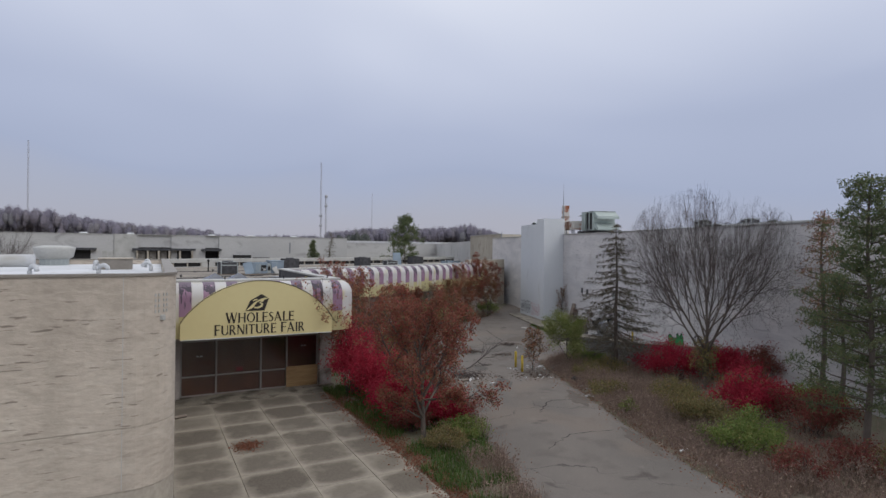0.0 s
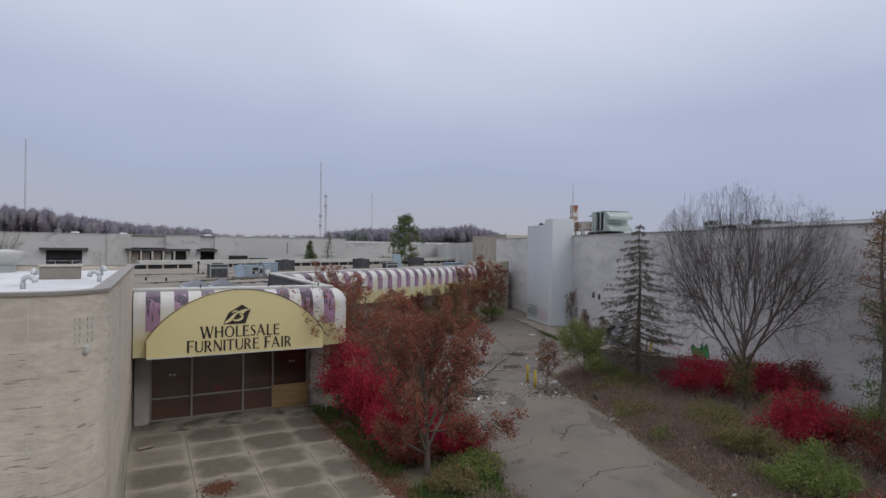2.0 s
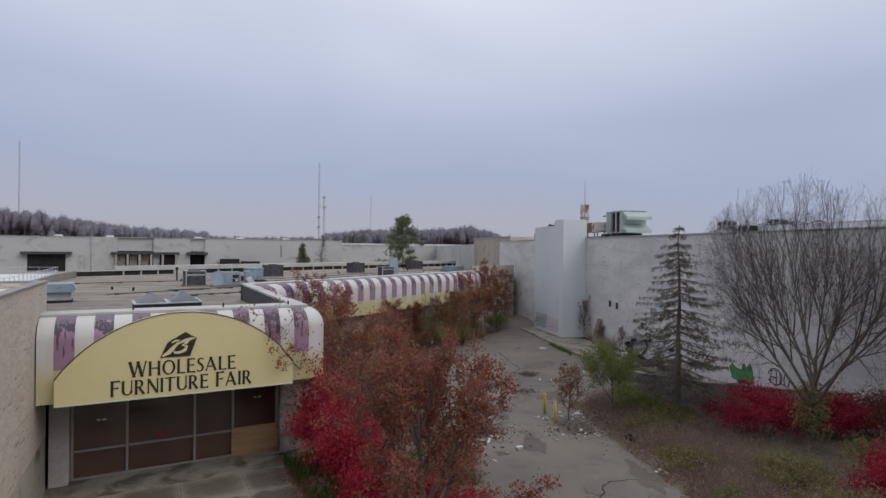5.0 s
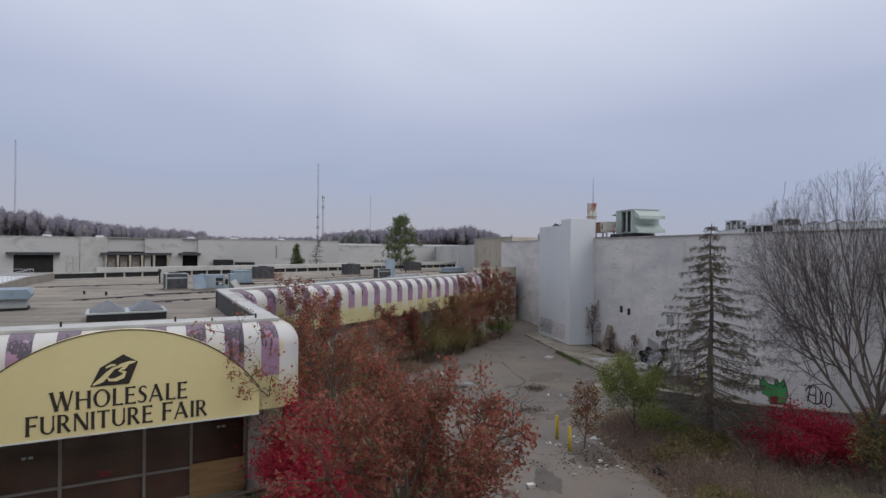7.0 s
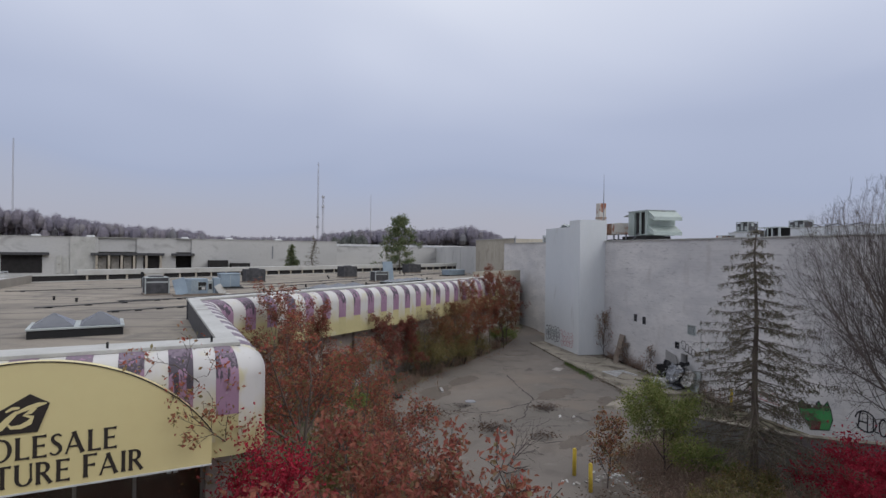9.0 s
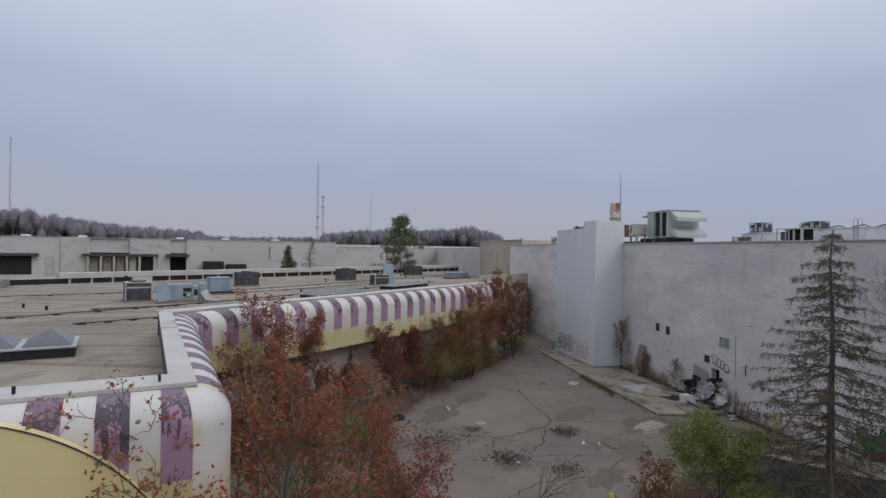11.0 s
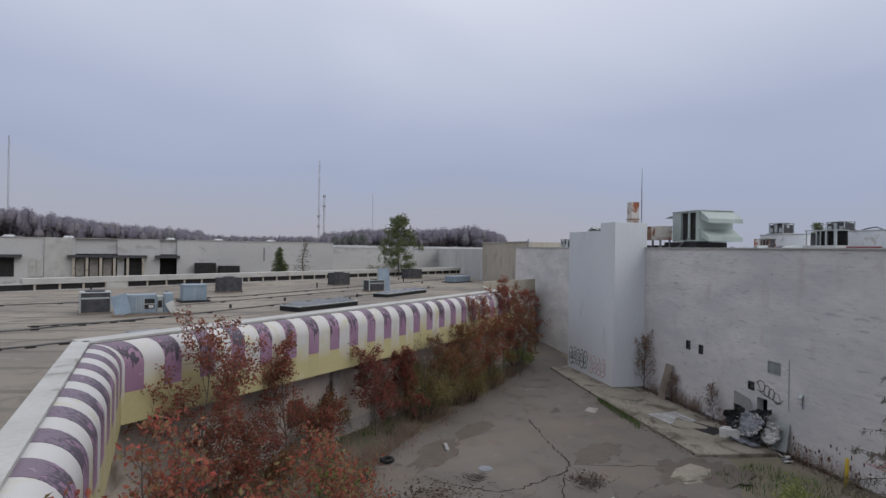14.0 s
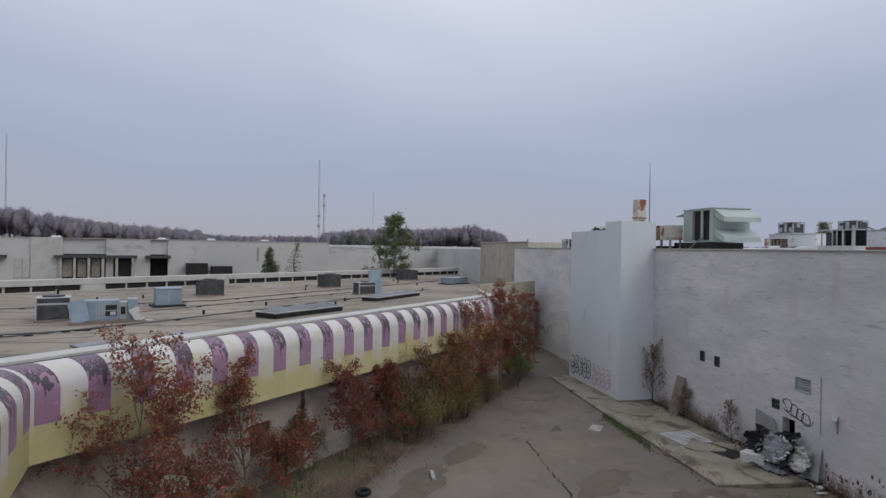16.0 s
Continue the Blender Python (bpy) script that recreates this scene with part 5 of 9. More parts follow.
part("wall", boxes(((0, 0, -1), (75, 40, 10.2))), M["grey_wall"], lowb)
part("roof", boxes(((-0.2, -0.2, 10.2), (75, 40, 10.9))), M["white_roof"], lowb, "white roof")
part("seam", boxes(((27, -0.08, -1), (27.4, 0.0, 10.2))), M["steel"], lowb)

# ---- radio masts ----


def mast(loc, h, w, legs=3, label=""):
    t = thing("radio_mast", loc, label=label or "slender grey lattice radio mast far away", category="mast", group="radio masts")
    so = Soup()
    corners = [Vector((math.cos(2.094 * k) * w / 2, math.sin(2.094 * k) * w / 2, 0)) for k in range(3)]
    for c in corners:
        so.tube([c, c * 0.6 + Vector((0, 0, h))], [w * 0.10, w * 0.07], 4)
    part("leg_frame", so.mesh("leg_frame", M["mast"]), None, t)
    so = Soup()
    n_ = int(h / (w * 1.6))
    for i in range(n_):
        for k in range(3):
            z0, z1 = h * i / n_, h * (i + 1) / n_
            so.tube([corners[k] + Vector((0, 0, z0)), corners[(k + 1) % 3] * 0.9 + Vector((0, 0, z1))], [w * 0.05] * 2, 3, False)
    part("bracing", so.mesh("bracing", M["mast"]), None, t)
    return t


def far_point(t_eye, x, dist, z):
    """A far place along a bearing in degrees to the right of north."""
    return Vector((t_eye[0] + math.sin(radians(x)) * dist, t_eye[1] + math.cos(radians(x)) * dist, z))


E0 = (0.0, 0.0)
m1 = mast(far_point(E0, 15.6, 840, 0), 132, 2.6)
m2 = mast(far_point(E0, 16.1, 830, 0), 84, 3.2)
for z in (38, 52, 66, 80):
    part("antenna", boxes(((-1.8, -1.8, z), (1.8, 1.8, z + 3.0)), bevel=0.4), M["mast"], m2 if z > 60 else m1, "antenna cluster")
mast(far_point(E0, -8.7, 640, 0), 103, 1.6)
mast(far_point(E0, 20.7, 1500, 0), 150, 2.2)

# ---- wooded ridges ----


def far_woods(name, b0, b1, dist, heights, tree, count, material, seed, label):
    """Irregular rows of far tree crowns along a bearing range, heights in metres of the ground under them."""
    rnd = random.Random(seed)
    so = Soup()
    for i in range(count):
        f = rnd.random()
        b = b0 + (b1 - b0) * f
        dd = dist * rnd.uniform(0.93, 1.12)
        q = f * (len(heights) - 1)
        k = min(int(q), len(heights) - 2)
        base = heights[k] + (heights[k + 1] - heights[k]) * (q - k)
        p = far_point(E0, b, dd, 0)
        hh = tree * rnd.uniform(0.35, 0.7)
        r = hh * rnd.uniform(0.3, 0.5)
        base = base * (0.35 + 0.65 * rnd.random() ** 0.5) + tree * 0.33
        so.tube([Vector((p.x, p.y, 0)), Vector((p.x, p.y, base + hh * 0.5))], [hh * 0.02, hh * 0.012], 3, False)
        # a lumpy core for each crown, with a fringe of small sprays
        k0 = len(so.v)
        ring = 7
        sh = [rnd.uniform(0.75, 1.2) for _ in range(ring)]
        for zz, rr in ((0.0, 0.55), (0.3, 1.0), (0.62, 0.9), (0.86, 0.5)):
            for q_ in range(ring):
                a = 6.283 * q_ / ring
                w_ = 0.78 * r * rr * sh[q_] * rnd.uniform(0.9, 1.1)
                so.v.append(Vector((p.x + math.cos(a) * w_, p.y + math.sin(a) * w_, base + hh * (zz + rnd.uniform(-0.03, 0.03)))))
        so.v.append(Vector((p.x, p.y, base + hh * 0.97)))
        for lev in range(3):
            for q_ in range(ring):
                i0, i1 = k0 + lev * ring + q_, k0 + lev * ring + (q_ + 1) % ring
                so.f.append((i0, i1, i1 + ring, i0 + ring))
        for q_ in range(ring):
            so.f.append((k0 + 3 * ring + q_, k0 + 3 * ring + (q_ + 1) % ring, k0 + 4 * ring))
        for _ in range(125):
            a, zz = rnd.uniform(0, 6.283), rnd.uniform(0.1, 1.08)
            rr = r * rnd.uniform(0.75, 1.15) * math.sin(math.pi * min(1, zz * 0.72 + 0.22)) ** 0.6
            so.leaf(Vector((p.x + math.cos(a) * rr, p.y + math.sin(a) * rr, base + hh * zz)), hh * rnd.uniform(0.045, 0.085), rnd, 0, 0.8)
    ob = new(name, so.mesh(name, material))
    return tagged(ob, label, "trees", kind="stuff")


# the wood material carries the distance haze in its base colour
far_woods("far_woods", -14, 5.5, 560, (19, 21, 19, 14, 10, 7, 6), 17, 1300, M["hazed_wood"], 1, "far ridge of bare brown autumn woods")
far_woods("far_woods", 4, 18, 760, (8, 6, 6, 7, 6), 16, 800, M["hazed_wood"], 2, "low far line of brown woods")
far_woods("far_woods", 16.3, 33.6, 560, (4, 9, 10, 9, 12, 14, 6), 18, 1200, M["hazed_wood"], 3, "far hill of bare brown autumn woods")
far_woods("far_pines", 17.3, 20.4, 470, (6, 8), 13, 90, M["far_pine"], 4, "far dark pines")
far_woods("far_woods", 32, 70, 1100, (5, 5, 4), 17, 420, M["hazed_wood"], 5, "low far line of woods")
far_woods("far_woods", -40, -13, 620, (16, 18, 18), 17, 400, M["hazed_wood"], 6, "far ridge of bare brown autumn woods")
# ---- plant on the roofs ----


def ac_unit(loc, rz, w, d, h, material, label, open_front=False):
    t = thing("roof_unit", loc, rz, label, "air conditioner", "units on the mall roof")
    part("base_frame", boxes(((-w / 2 - 0.12, -d / 2 - 0.12, 0), (w / 2 + 0.12, d / 2 + 0.12, 0.14))), M["pallet_wood"], t)
    part("body", boxes(((-w / 2, -d / 2, 0.14), (w / 2, d / 2, h)), bevel=0.02), M["coil"], t)
    for sx_, sy_ in ((-1, -1), (1, -1), (-1, 1), (1, 1)):
        part("corner_post", boxes(((sx_ * w / 2 - 0.05, sy_ * d / 2 - 0.05, 0.14), (sx_ * w / 2 + 0.05, sy_ * d / 2 + 0.05, h))), M[material], t)
    part("top_cover", boxes(((-w / 2 - 0.03, -d / 2 - 0.03, h), (w / 2 + 0.03, d / 2 + 0.03, h + 0.05)), bevel=0.01), M[material], t)
    part("coil", boxes(((-w / 2 + 0.08, -d / 2 - 0.015, 0.24), (w / 2 - 0.08, -d / 2 + 0.01, h - 0.1))), M["coil"], t, "dark coil grille")
    part("louvre_panel", boxes(((-w / 2 + 0.08, -d / 2 - 0.03, h * 0.72), (w / 2 - 0.08, -d / 2 - 0.016, h * 0.8))), M[material], t)
    so = Soup()
    so.tube([V(0, 0, h + 0.05), V(0, 0, h + 0.16)], [min(w, d) * 0.36] * 2, 14)
    part("fan_ring", so.mesh("fan_ring", M["coil"]), None, t)
    return t


ac_unit((8.75, 72.95, 5.16), 6, 1.9, 1.8, 1.55, "unit", "grey rooftop condenser with exposed coil")
ac_unit((20.1, 90.0, 5.13), 8, 2.3, 1.7, 1.6, "coil", "dark rooftop condenser on a pale frame")
ac_unit((35.2, 98.2, 5.13), 15, 2.2, 1.8, 1.65, "coil", "dark rooftop condenser on a pale frame")
ac_unit((51.8, 110.6, 5.13), 15, 2.8, 1.8, 1.6, "coil", "dark rooftop condenser on a pale frame")
ac_unit((35.5, 85.6, 5.23), 10, 2.0, 1.3, 1.3, "unit", "grey rooftop condenser with a raised blue cover")
# blue ventilation boxes
for loc, w, d, h, rz in (((15.9, 80.4, 5.13), 2.0, 1.4, 1.6, 8), ((54.6, 99.6, 5.15), 4.0, 1.8, 1.0, 20)):
    t = thing("vent_box", loc, rz, "blue-grey sheet ventilation box on the roof", "vent", "units on the mall roof")
    part("base_frame", boxes(((-w / 2 - 0.3, -d / 2 - 0.3, 0), (w / 2 + 0.3, d / 2 + 0.3, 0.14))), M["black"], t)
    part("body", boxes(((-w / 2, -d / 2, 0.14), (w / 2, d / 2, h * 0.9)), bevel=0.03), M["unit_blue"], t)
    part("hood", boxes(((-w / 2 - 0.05, -d / 2 - 0.05, h * 0.9), (w / 2 + 0.05, d / 2 + 0.05, h)), bevel=0.03), M["unit_blue"], t)
    part("seam", boxes(((-0.02, -d / 2 - 0.012, 0.16), (0.02, -d / 2, h * 0.88))), M["unit"], t)
# wide blue hood on a dark curb
t = thing("hooded_vent", (-1.1, 54.4, 5.46), 4, "wide blue-grey hooded roof vent on a dark curb", "vent", "units on the mall roof")
part("curb", boxes(((-0.95, -0.9, 0), (0.95, 0.9, 0.16))), M["black"], t, "black curb")
part("body", boxes(((-0.9, -0.85, 0.16), (0.9, 0.85, 0.75)), bevel=0.02), M["unit"], t)
bm = bmesh.new()
prism(bm, [(-1.05, 0.72), (1.05, 0.72), (1.15, 0.95), (0.95, 1.28), (-0.95, 1.28), (-1.15, 0.95)], -1.15, 1.15)
bmesh.ops.transform(bm, matrix=pose(0, 0, 0, 90), verts=bm.verts)
part("hood", bm, M["unit_blue"], t)
# wrecked unit with its blue side panel hanging open
t = thing("wrecked_roof_unit", (12.0, 69.6, 5.3), 2, "wrecked rooftop unit with blue side panels hanging open", "air conditioner", "units on the mall roof")
part("base_frame", boxes(((-2.0, -0.85, 0), (2.0, 0.85, 0.14))), M["pallet_wood"], t)
part("body", boxes(((-1.2, -0.5, 0.14), (0.75, 0.6, 1.45)), bevel=0.02), M["unit_blue"], t)
part("mid_box", boxes(((0.77, -0.35, 0.14), (1.2, 0.6, 1.3)), bevel=0.02), M["unit"], t)
part("end_box", boxes(((1.22, -0.5, 0.14), (1.8, 0.6, 1.5)), bevel=0.02), M["unit_blue"], t)
for i in range(4):
    part("rib", boxes(((-0.55 + 0.16 * i, -0.53, 0.25), (-0.50 + 0.16 * i, -0.501, 1.3))), M["unit"], t)
# both openings are flat near-black plates, shade drawn as colour
part("fan_opening", boxes(((-0.02, -0.515, 0.45), (0.62, -0.501, 1.15))), M["dark"], t, "flat near-black plate standing for a shaded opening")
part("cross_bar", boxes(((-0.02, -0.54, 0.76), (0.62, -0.516, 0.82))), M["unit"], t)
part("label_plate", boxes(((0.25, -0.535, 0.5), (0.55, -0.516, 0.7))), M["paper"], t, "pale label")
part("slot", boxes(((0.84, -0.37, 0.5), (1.1, -0.351, 1.0))), M["dark"], t, "flat near-black plate standing for a shaded opening")
bm = bmesh.new()
box(bm, (-0.5, -0.02, 0), (0.5, 0.02, 1.45), 0.01)
for i in range(3):
    box(bm, (-0.4 + 0.28 * i, -0.035, 0.1), (-0.32 + 0.28 * i, -0.021, 1.35))
bmesh.ops.transform(bm, matrix=pose(-1.3, -0.85, 0.12, -14, -16, -8), verts=bm.verts)
part("hanging_panel", bm, M["unit_blue"], t, "pale blue panel leaning out")
bm = bmesh.new()
box(bm, (-0.3, -0.015, 0), (0.3, 0.015, 0.95), 0.01)
bmesh.ops.transform(bm, matrix=pose(2.0, -0.75, 0.1, -20, -28, 12), verts=bm.verts)
part("torn_panel", bm, M["cap"], t, "torn pale panel")
bm = bmesh.new()
box(bm, (-0.25, -0.12, 0), (0.25, 0.12, 0.12), 0.03)
bmesh.ops.transform(bm, matrix=pose(2.45, -0.6, 0.0, 0, 8, 20), verts=bm.verts)
part("scrap", bm, M["cap"], t, "pale scrap beside it")
# raised blue cover beside the distant condenser
t = thing("open_cover", (37.0, 85.9, 5.2), 20, "pale blue sheet cover standing on the roof", "cover")
bm = bmesh.new()
box(bm, (-0.9, -0.03, 0), (0.9, 0.03, 2.7), 0.02)
bmesh.ops.transform(bm, matrix=pose(0, 0, 0, -8), verts=bm.verts)
part("sheet", bm, M["unit_blue"], t)


def skylight(loc, rz, w, d, count, label, rise=0.53):
    t = thing("skylight", loc, rz, label, "skylight", "skylights on the mall roof")
    part("kerb", boxes(((-w * count / 2, -d / 2, 0), (w * count / 2, d / 2, 0.34))), M["black"], t, "dark kerb")
    part("frame", boxes(((-w * count / 2 - 0.05, -d / 2 - 0.05, 0.34), (w * count / 2 + 0.05, d / 2 + 0.05, 0.42)), bevel=0.01), M["unit"], t, "pale metal frame")
    for i in range(count):
        bm = bmesh.new()
        x = -w * count / 2 + w * (i + 0.5)
        q = [bm.verts.new((x + a * w * 0.46, b * d * 0.46, 0.42)) for a, b in ((-1, -1), (1, -1), (1, 1), (-1, 1))]
        top = bm.verts.new((x, 0, 0.42 + rise))
        bm.faces.new(q[::-1])
        for k in range(4):
            bm.faces.new((q[k], q[(k + 1) % 4], top))
        bmesh.ops.bevel(bm, geom=bm.edges[:], offset=0.04, segments=2, affect="EDGES")
        part("dome", bm, M["skylight"], t)


skylight((5.3, 44.9, 5.75), 3, 1.7, 2.4, 2, "pair of dark pyramid skylights on a black kerb")
skylight((24.4, 68.2, 5.48), 30, 2.2, 2.0, 3, "row of dark pyramid skylights on the roof", 0.36)
skylight((36.0, 78.8, 5.36), 35, 2.0, 1.7, 4, "row of dark pyramid skylights on the roof", 0.25)
for x, y, rz, ln in ((12.1, 58.6, 28, 1.6), (16.2, 60.4, 24, 1.2)):
    t = thing("flat_roof_hatch", (x, y, roof_z(x, y)), rz, "low grey flat hatch on the roof", "hatch", "low hatches on the mall roof")
    part("lid", boxes(((-ln / 2, -0.5, 0), (ln / 2, 0.5, 0.12)), bevel=0.03), M["steel"], t)

# conduits and dark seams over the roof
PIPE_RUNS = [((1.5, 60.6), (14.5, 67.2), 0.04), ((5.9, 55.0), (13.2, 57.5), 0.04), ((-3.5, 80.0), (20, 83.5), 0.04), ((14.5, 67.2), (45, 88.5), 0.04), ((20, 83.5), (58, 108), 0.045), ((6.0, 64.6), (12.0, 65.2), 0.035), ((12.0, 74.2), (40, 92.0), 0.035)]
for k, (p, q, r) in enumerate(PIPE_RUNS):
    so = Soup()
    pts = []
    for i in range(19):
        f = i / 18
        x, y = p[0] + (q[0] - p[0]) * f, p[1] + (q[1] - p[1]) * f + 0.25 * noise.noise(V(i * 0.7, k * 5, 0))
        pts.append(V(x, y, roof_z(x, y) + 0.09))
    so.tube(pts, [r] * 19, 5)
    t = thing("roof_conduit", (0, 0, 0), 0, "thin dark conduit running over the roof on blocks", "pipe", "conduits on the mall roof")
    part("pipe", so.mesh("pipe", M["coil"]), None, t)
    for i in range(1, 18, 3):
        c = pts[i]
        z = roof_z(c.x, c.y)
        part("block", boxes(((c.x - 0.2, c.y - 0.12, z), (c.x + 0.2, c.y + 0.12, z + 0.09))), M["black"], t)
rp = random.Random(5)
for i in range(16):
    x = rp.uniform(0, 50)
    y = 53 + 0.577 * x + rp.uniform(4, 30)
    t = thing("roof_drain", (x, y, roof_z(x, y)), rp.uniform(0, 90), "small dark pipe stub on the roof", "pipe", "pipe stubs on the mall roof")
    so = Soup()
    so.tube([V(0, 0, 0), V(0, 0, 0.3), V(0, 0, 0.31)], [0.09, 0.09, 0.13], 8)
    part("stub", so.mesh("stub", M["black"]), None, t)
# dark tar-patched seams lying on the membrane
def tar_seam(p, q, width, seed):
    so = Soup()
    d = (Vector(q) - Vector(p))
    nrm = Vector((-d.y, d.x)).normalized()
    count = 36
    for i in range(count + 1):
        c = Vector(p) + d * (i / count) + nrm * 0.35 * noise.noise(Vector((i * 0.3, seed, 0)))
        w = width * (0.55 + 0.9 * abs(noise.noise(Vector((i * 0.7, seed, 4)))))
        for s in (-1, 1):
            e = c + nrm * w * s
            so.v.append(Vector((e.x, e.y, roof_z(e.x, e.y) + 0.006)))
        if i:
            k = len(so.v)
            so.f.append((k - 4, k - 3, k - 1, k - 2))
    tagged(new("roof_seam", so.mesh("roof_seam", M["tar"])), "dark tar-patched seam across the roof membrane", "seam", "seams on the mall roof")


for i, (p, q, w) in enumerate((((-4, 62.5), (14, 62.2), 0.16), ((-4, 70.8), (9, 71.4), 0.2), ((10, 76.5), (34, 87), 0.28), ((24, 80), (52, 97), 0.3), ((16, 64.5), (33, 75.5), 0.25), ((-3, 88), (22, 97), 0.22), ((28, 93), (60, 112), 0.3), ((0, 57.5), (9, 58.4), 0.12))):
    tar_seam(p, q, w, i * 3.7)
t = thing("vent_stack", (7.6, 84.5, 5.13), 0, "short dark vent stack on the roof", "vent")
so = Soup()
so.tube([V(0, 0, 0), V(0, 0, 1.3), V(0, 0, 1.32), V(0, 0, 1.6)], [0.09, 0.09, 0.18, 0.16], 8)
part("stack", so.mesh("stack", M["black"]), None, t)
for x, y in ((10.2, 34.5), (7.6, 34.5), (4.4, 34.5)):
    t = thing("coping_lamp", (x - 0.6, 33.3, 6.86), 0, "tiny dark fitting on the coping", "fitting", "fittings on the coping")
    part("stub", boxes(((-0.03, -0.03, 0), (0.03, 0.03, 0.16)), bevel=0.005), M["black"], t)

# near white roof: round cowl, rails, ducts
t = thing("round_cowl", (-4.0, 33.0, 7.7), 0, "white round exhaust cowl on the near roof", "vent")
so = Soup()
so.tube([V(0, 0, 0), V(0, 0, 0.25), V(0, 0, 0.3)], [0.6, 0.6, 0.62], 18)
part("curb", so.mesh("curb", M["unit"]), None, t)
so = Soup()
so.tube([V(0, 0, 0.3), V(0, 0, 0.42), V(0, 0, 0.8), V(0, 0, 0.86), V(0, 0, 0.95)], [0.62, 0.78, 0.86, 0.86, 0.5], 20)
part("drum", so.mesh("drum", M["cap"], True), None, t)
t = thing("white_duct", (-9.5, 31, 7.7), 0, "long white duct on the near roof", "duct")
so = Soup()
so.tube([V(-14, 0, 0.25), V(5, 0, 0.25)], [0.3, 0.3], 12)
part("duct", so.mesh("duct", M["white_roof"], True), None, t)
for i, (x, y) in enumerate(((-1.5, 22.5), (0.1, 25.2), (-3.3, 21.8), (-0.1, 29.5), (-1.9, 26.6))):
    t = thing("gooseneck_vent", (x, y, 7.7), R.uniform(0, 360), "white curved vent pipe on the near roof", "vent", "curved vents on the near roof")
    so = Soup()
    so.tube([V(0, 0, 0)] + [V(0.16 - 0.16 * math.cos(radians(a)), 0, 0.18 + 0.16 * math.sin(radians(a))) for a in range(0, 181, 30)], [0.07] * 8, 8)
    part("pipe", so.mesh("pipe", M["rail"], True), None, t)
t = thing("roof_hatch", (-1.2, 27.5, 7.7), 4, "tan roof hatch with open lid", "hatch")
part("curb", boxes(((-0.6, -0.45, 0), (0.6, 0.45, 0.42)), bevel=0.02), M["coping"], t)
part("lid", boxes(((-0.65, -0.5, 0.42), (0.65, 0.5, 0.48)), bevel=0.02), M["tan_base"], t)


def railing(p, q, z, posts, label):
    a, b = Vector((*p, z)), Vector((*q, z))
    t = thing("roof_railing", a, 0, label, "railing", "railings on the near roof")
    d = b - a
    for i in range(posts + 1):
        so = Soup()
        c = d * (i / posts)
        so.tube([c, c + V(0, 0, 0.95)], [0.028] * 2, 6)
        part("post", so.mesh("post", M["rail"]), None, t)
    for h in (0.5, 0.93):
        so = Soup()
        so.tube([V(0, 0, h), d + V(0, 0, h)], [0.022] * 2, 6)
        part("rail", so.mesh("rail", M["rail"]), None, t)


railing((-5.9, 52), (-5.2, 91), 5.68, 22, "white pipe railing on the low roof")
railing((-5.2, 91), (-22, 91), 5.68, 9, "white pipe railing on the low roof")
railing((-22, 60), (-6.2, 60), 5.68, 9, "white pipe railing on the low roof")

# ---- plant on the tall roof ----
RW = math.degrees(math.atan2(WD.y, WD.x)) - 90
t = thing("rooftop_air_handler", (48.64, 52.4, 10.1), RW, "large pale green rooftop air handler with hooded intakes", "air handler")
part("base_skirt", boxes(((-0.1, 0.1, 0.0), (2.5, 4.2, 1.05))), M["dark"], t, "dark skirt")
part("body", boxes(((0, 2.2, 1.1), (2.9, 3.25, 3.4)), ((0, 0.0, 1.1), (2.9, 0.35, 3.4)), ((0, 0.35, 3.3), (2.9, 2.2, 3.4)), ((0, 0.35, 1.1), (2.9, 2.2, 1.2)), ((2.8, 0.35, 1.2), (2.9, 2.2, 3.3))), M["unit_green"], t)
part("low_skirt", boxes(((0.0, 4.2, 0.0), (2.5, 8.6, 0.8))), M["dark"], t, "dark skirt")
part("post", boxes(((0, 1.1, 1.2), (0.12, 1.3, 3.3)), bevel=0.01), M["unit_green"], t)
# near-black sheet set behind the post gives the bays their shade
part("opening", boxes(((0.2, 0.36, 1.2), (0.25, 2.19, 3.3))), M["dark"], t, "near-black sheet standing for shade in the open bays")
for z0 in (2.45, 1.1):
    bm = bmesh.new()
    prism(bm, [(0.0, 0.35), (-1.0, 0.0), (-1.0, 0.32), (0.0, 0.92)], 0.1, 2.95)
    bmesh.ops.transform(bm, matrix=Matrix(((0, 0, 1, 0), (1, 0, 0, 0), (0, 1, 0, z0), (0, 0, 0, 1))), verts=bm.verts)
    bmesh.ops.recalc_face_normals(bm, faces=bm.faces)
    part("hood", bm, M["unit_green"], t, "sloping intake hood")
part("top_sheet", boxes(((-0.06, -0.06, 3.4), (2.96, 3.3, 3.46))), M["unit"], t)
bm = bmesh.new()
box(bm, (0.1, 0, -0.03), (2.6, 1.15, 0.03))
bmesh.ops.transform(bm, matrix=pose(0, 3.25, 3.2, -8), verts=bm.verts)
part("flap", bm, M["unit"], t, "raised sheet flap")
so = Soup()
so.tube([V(-0.2, 3.2, 0.1), V(-0.2, 0.9, 1.35)], [0.05, 0.05], 6)
part("brace", so.mesh("brace", M["steel"]), None, t)
t = thing("rusty_duct", (49.6, 57.6, 10.1), RW, "white-painted duct with rust-eaten panels on the tall roof", "duct")
for k in range(5):
    part("duct_panel", boxes(((-0.5, -1.9 + 1.3 * k, 1.25), (0.6, -0.64 + 1.3 * k, 2.35)), bevel=0.02), M["rust" if k == 1 else "rust_white"], t)
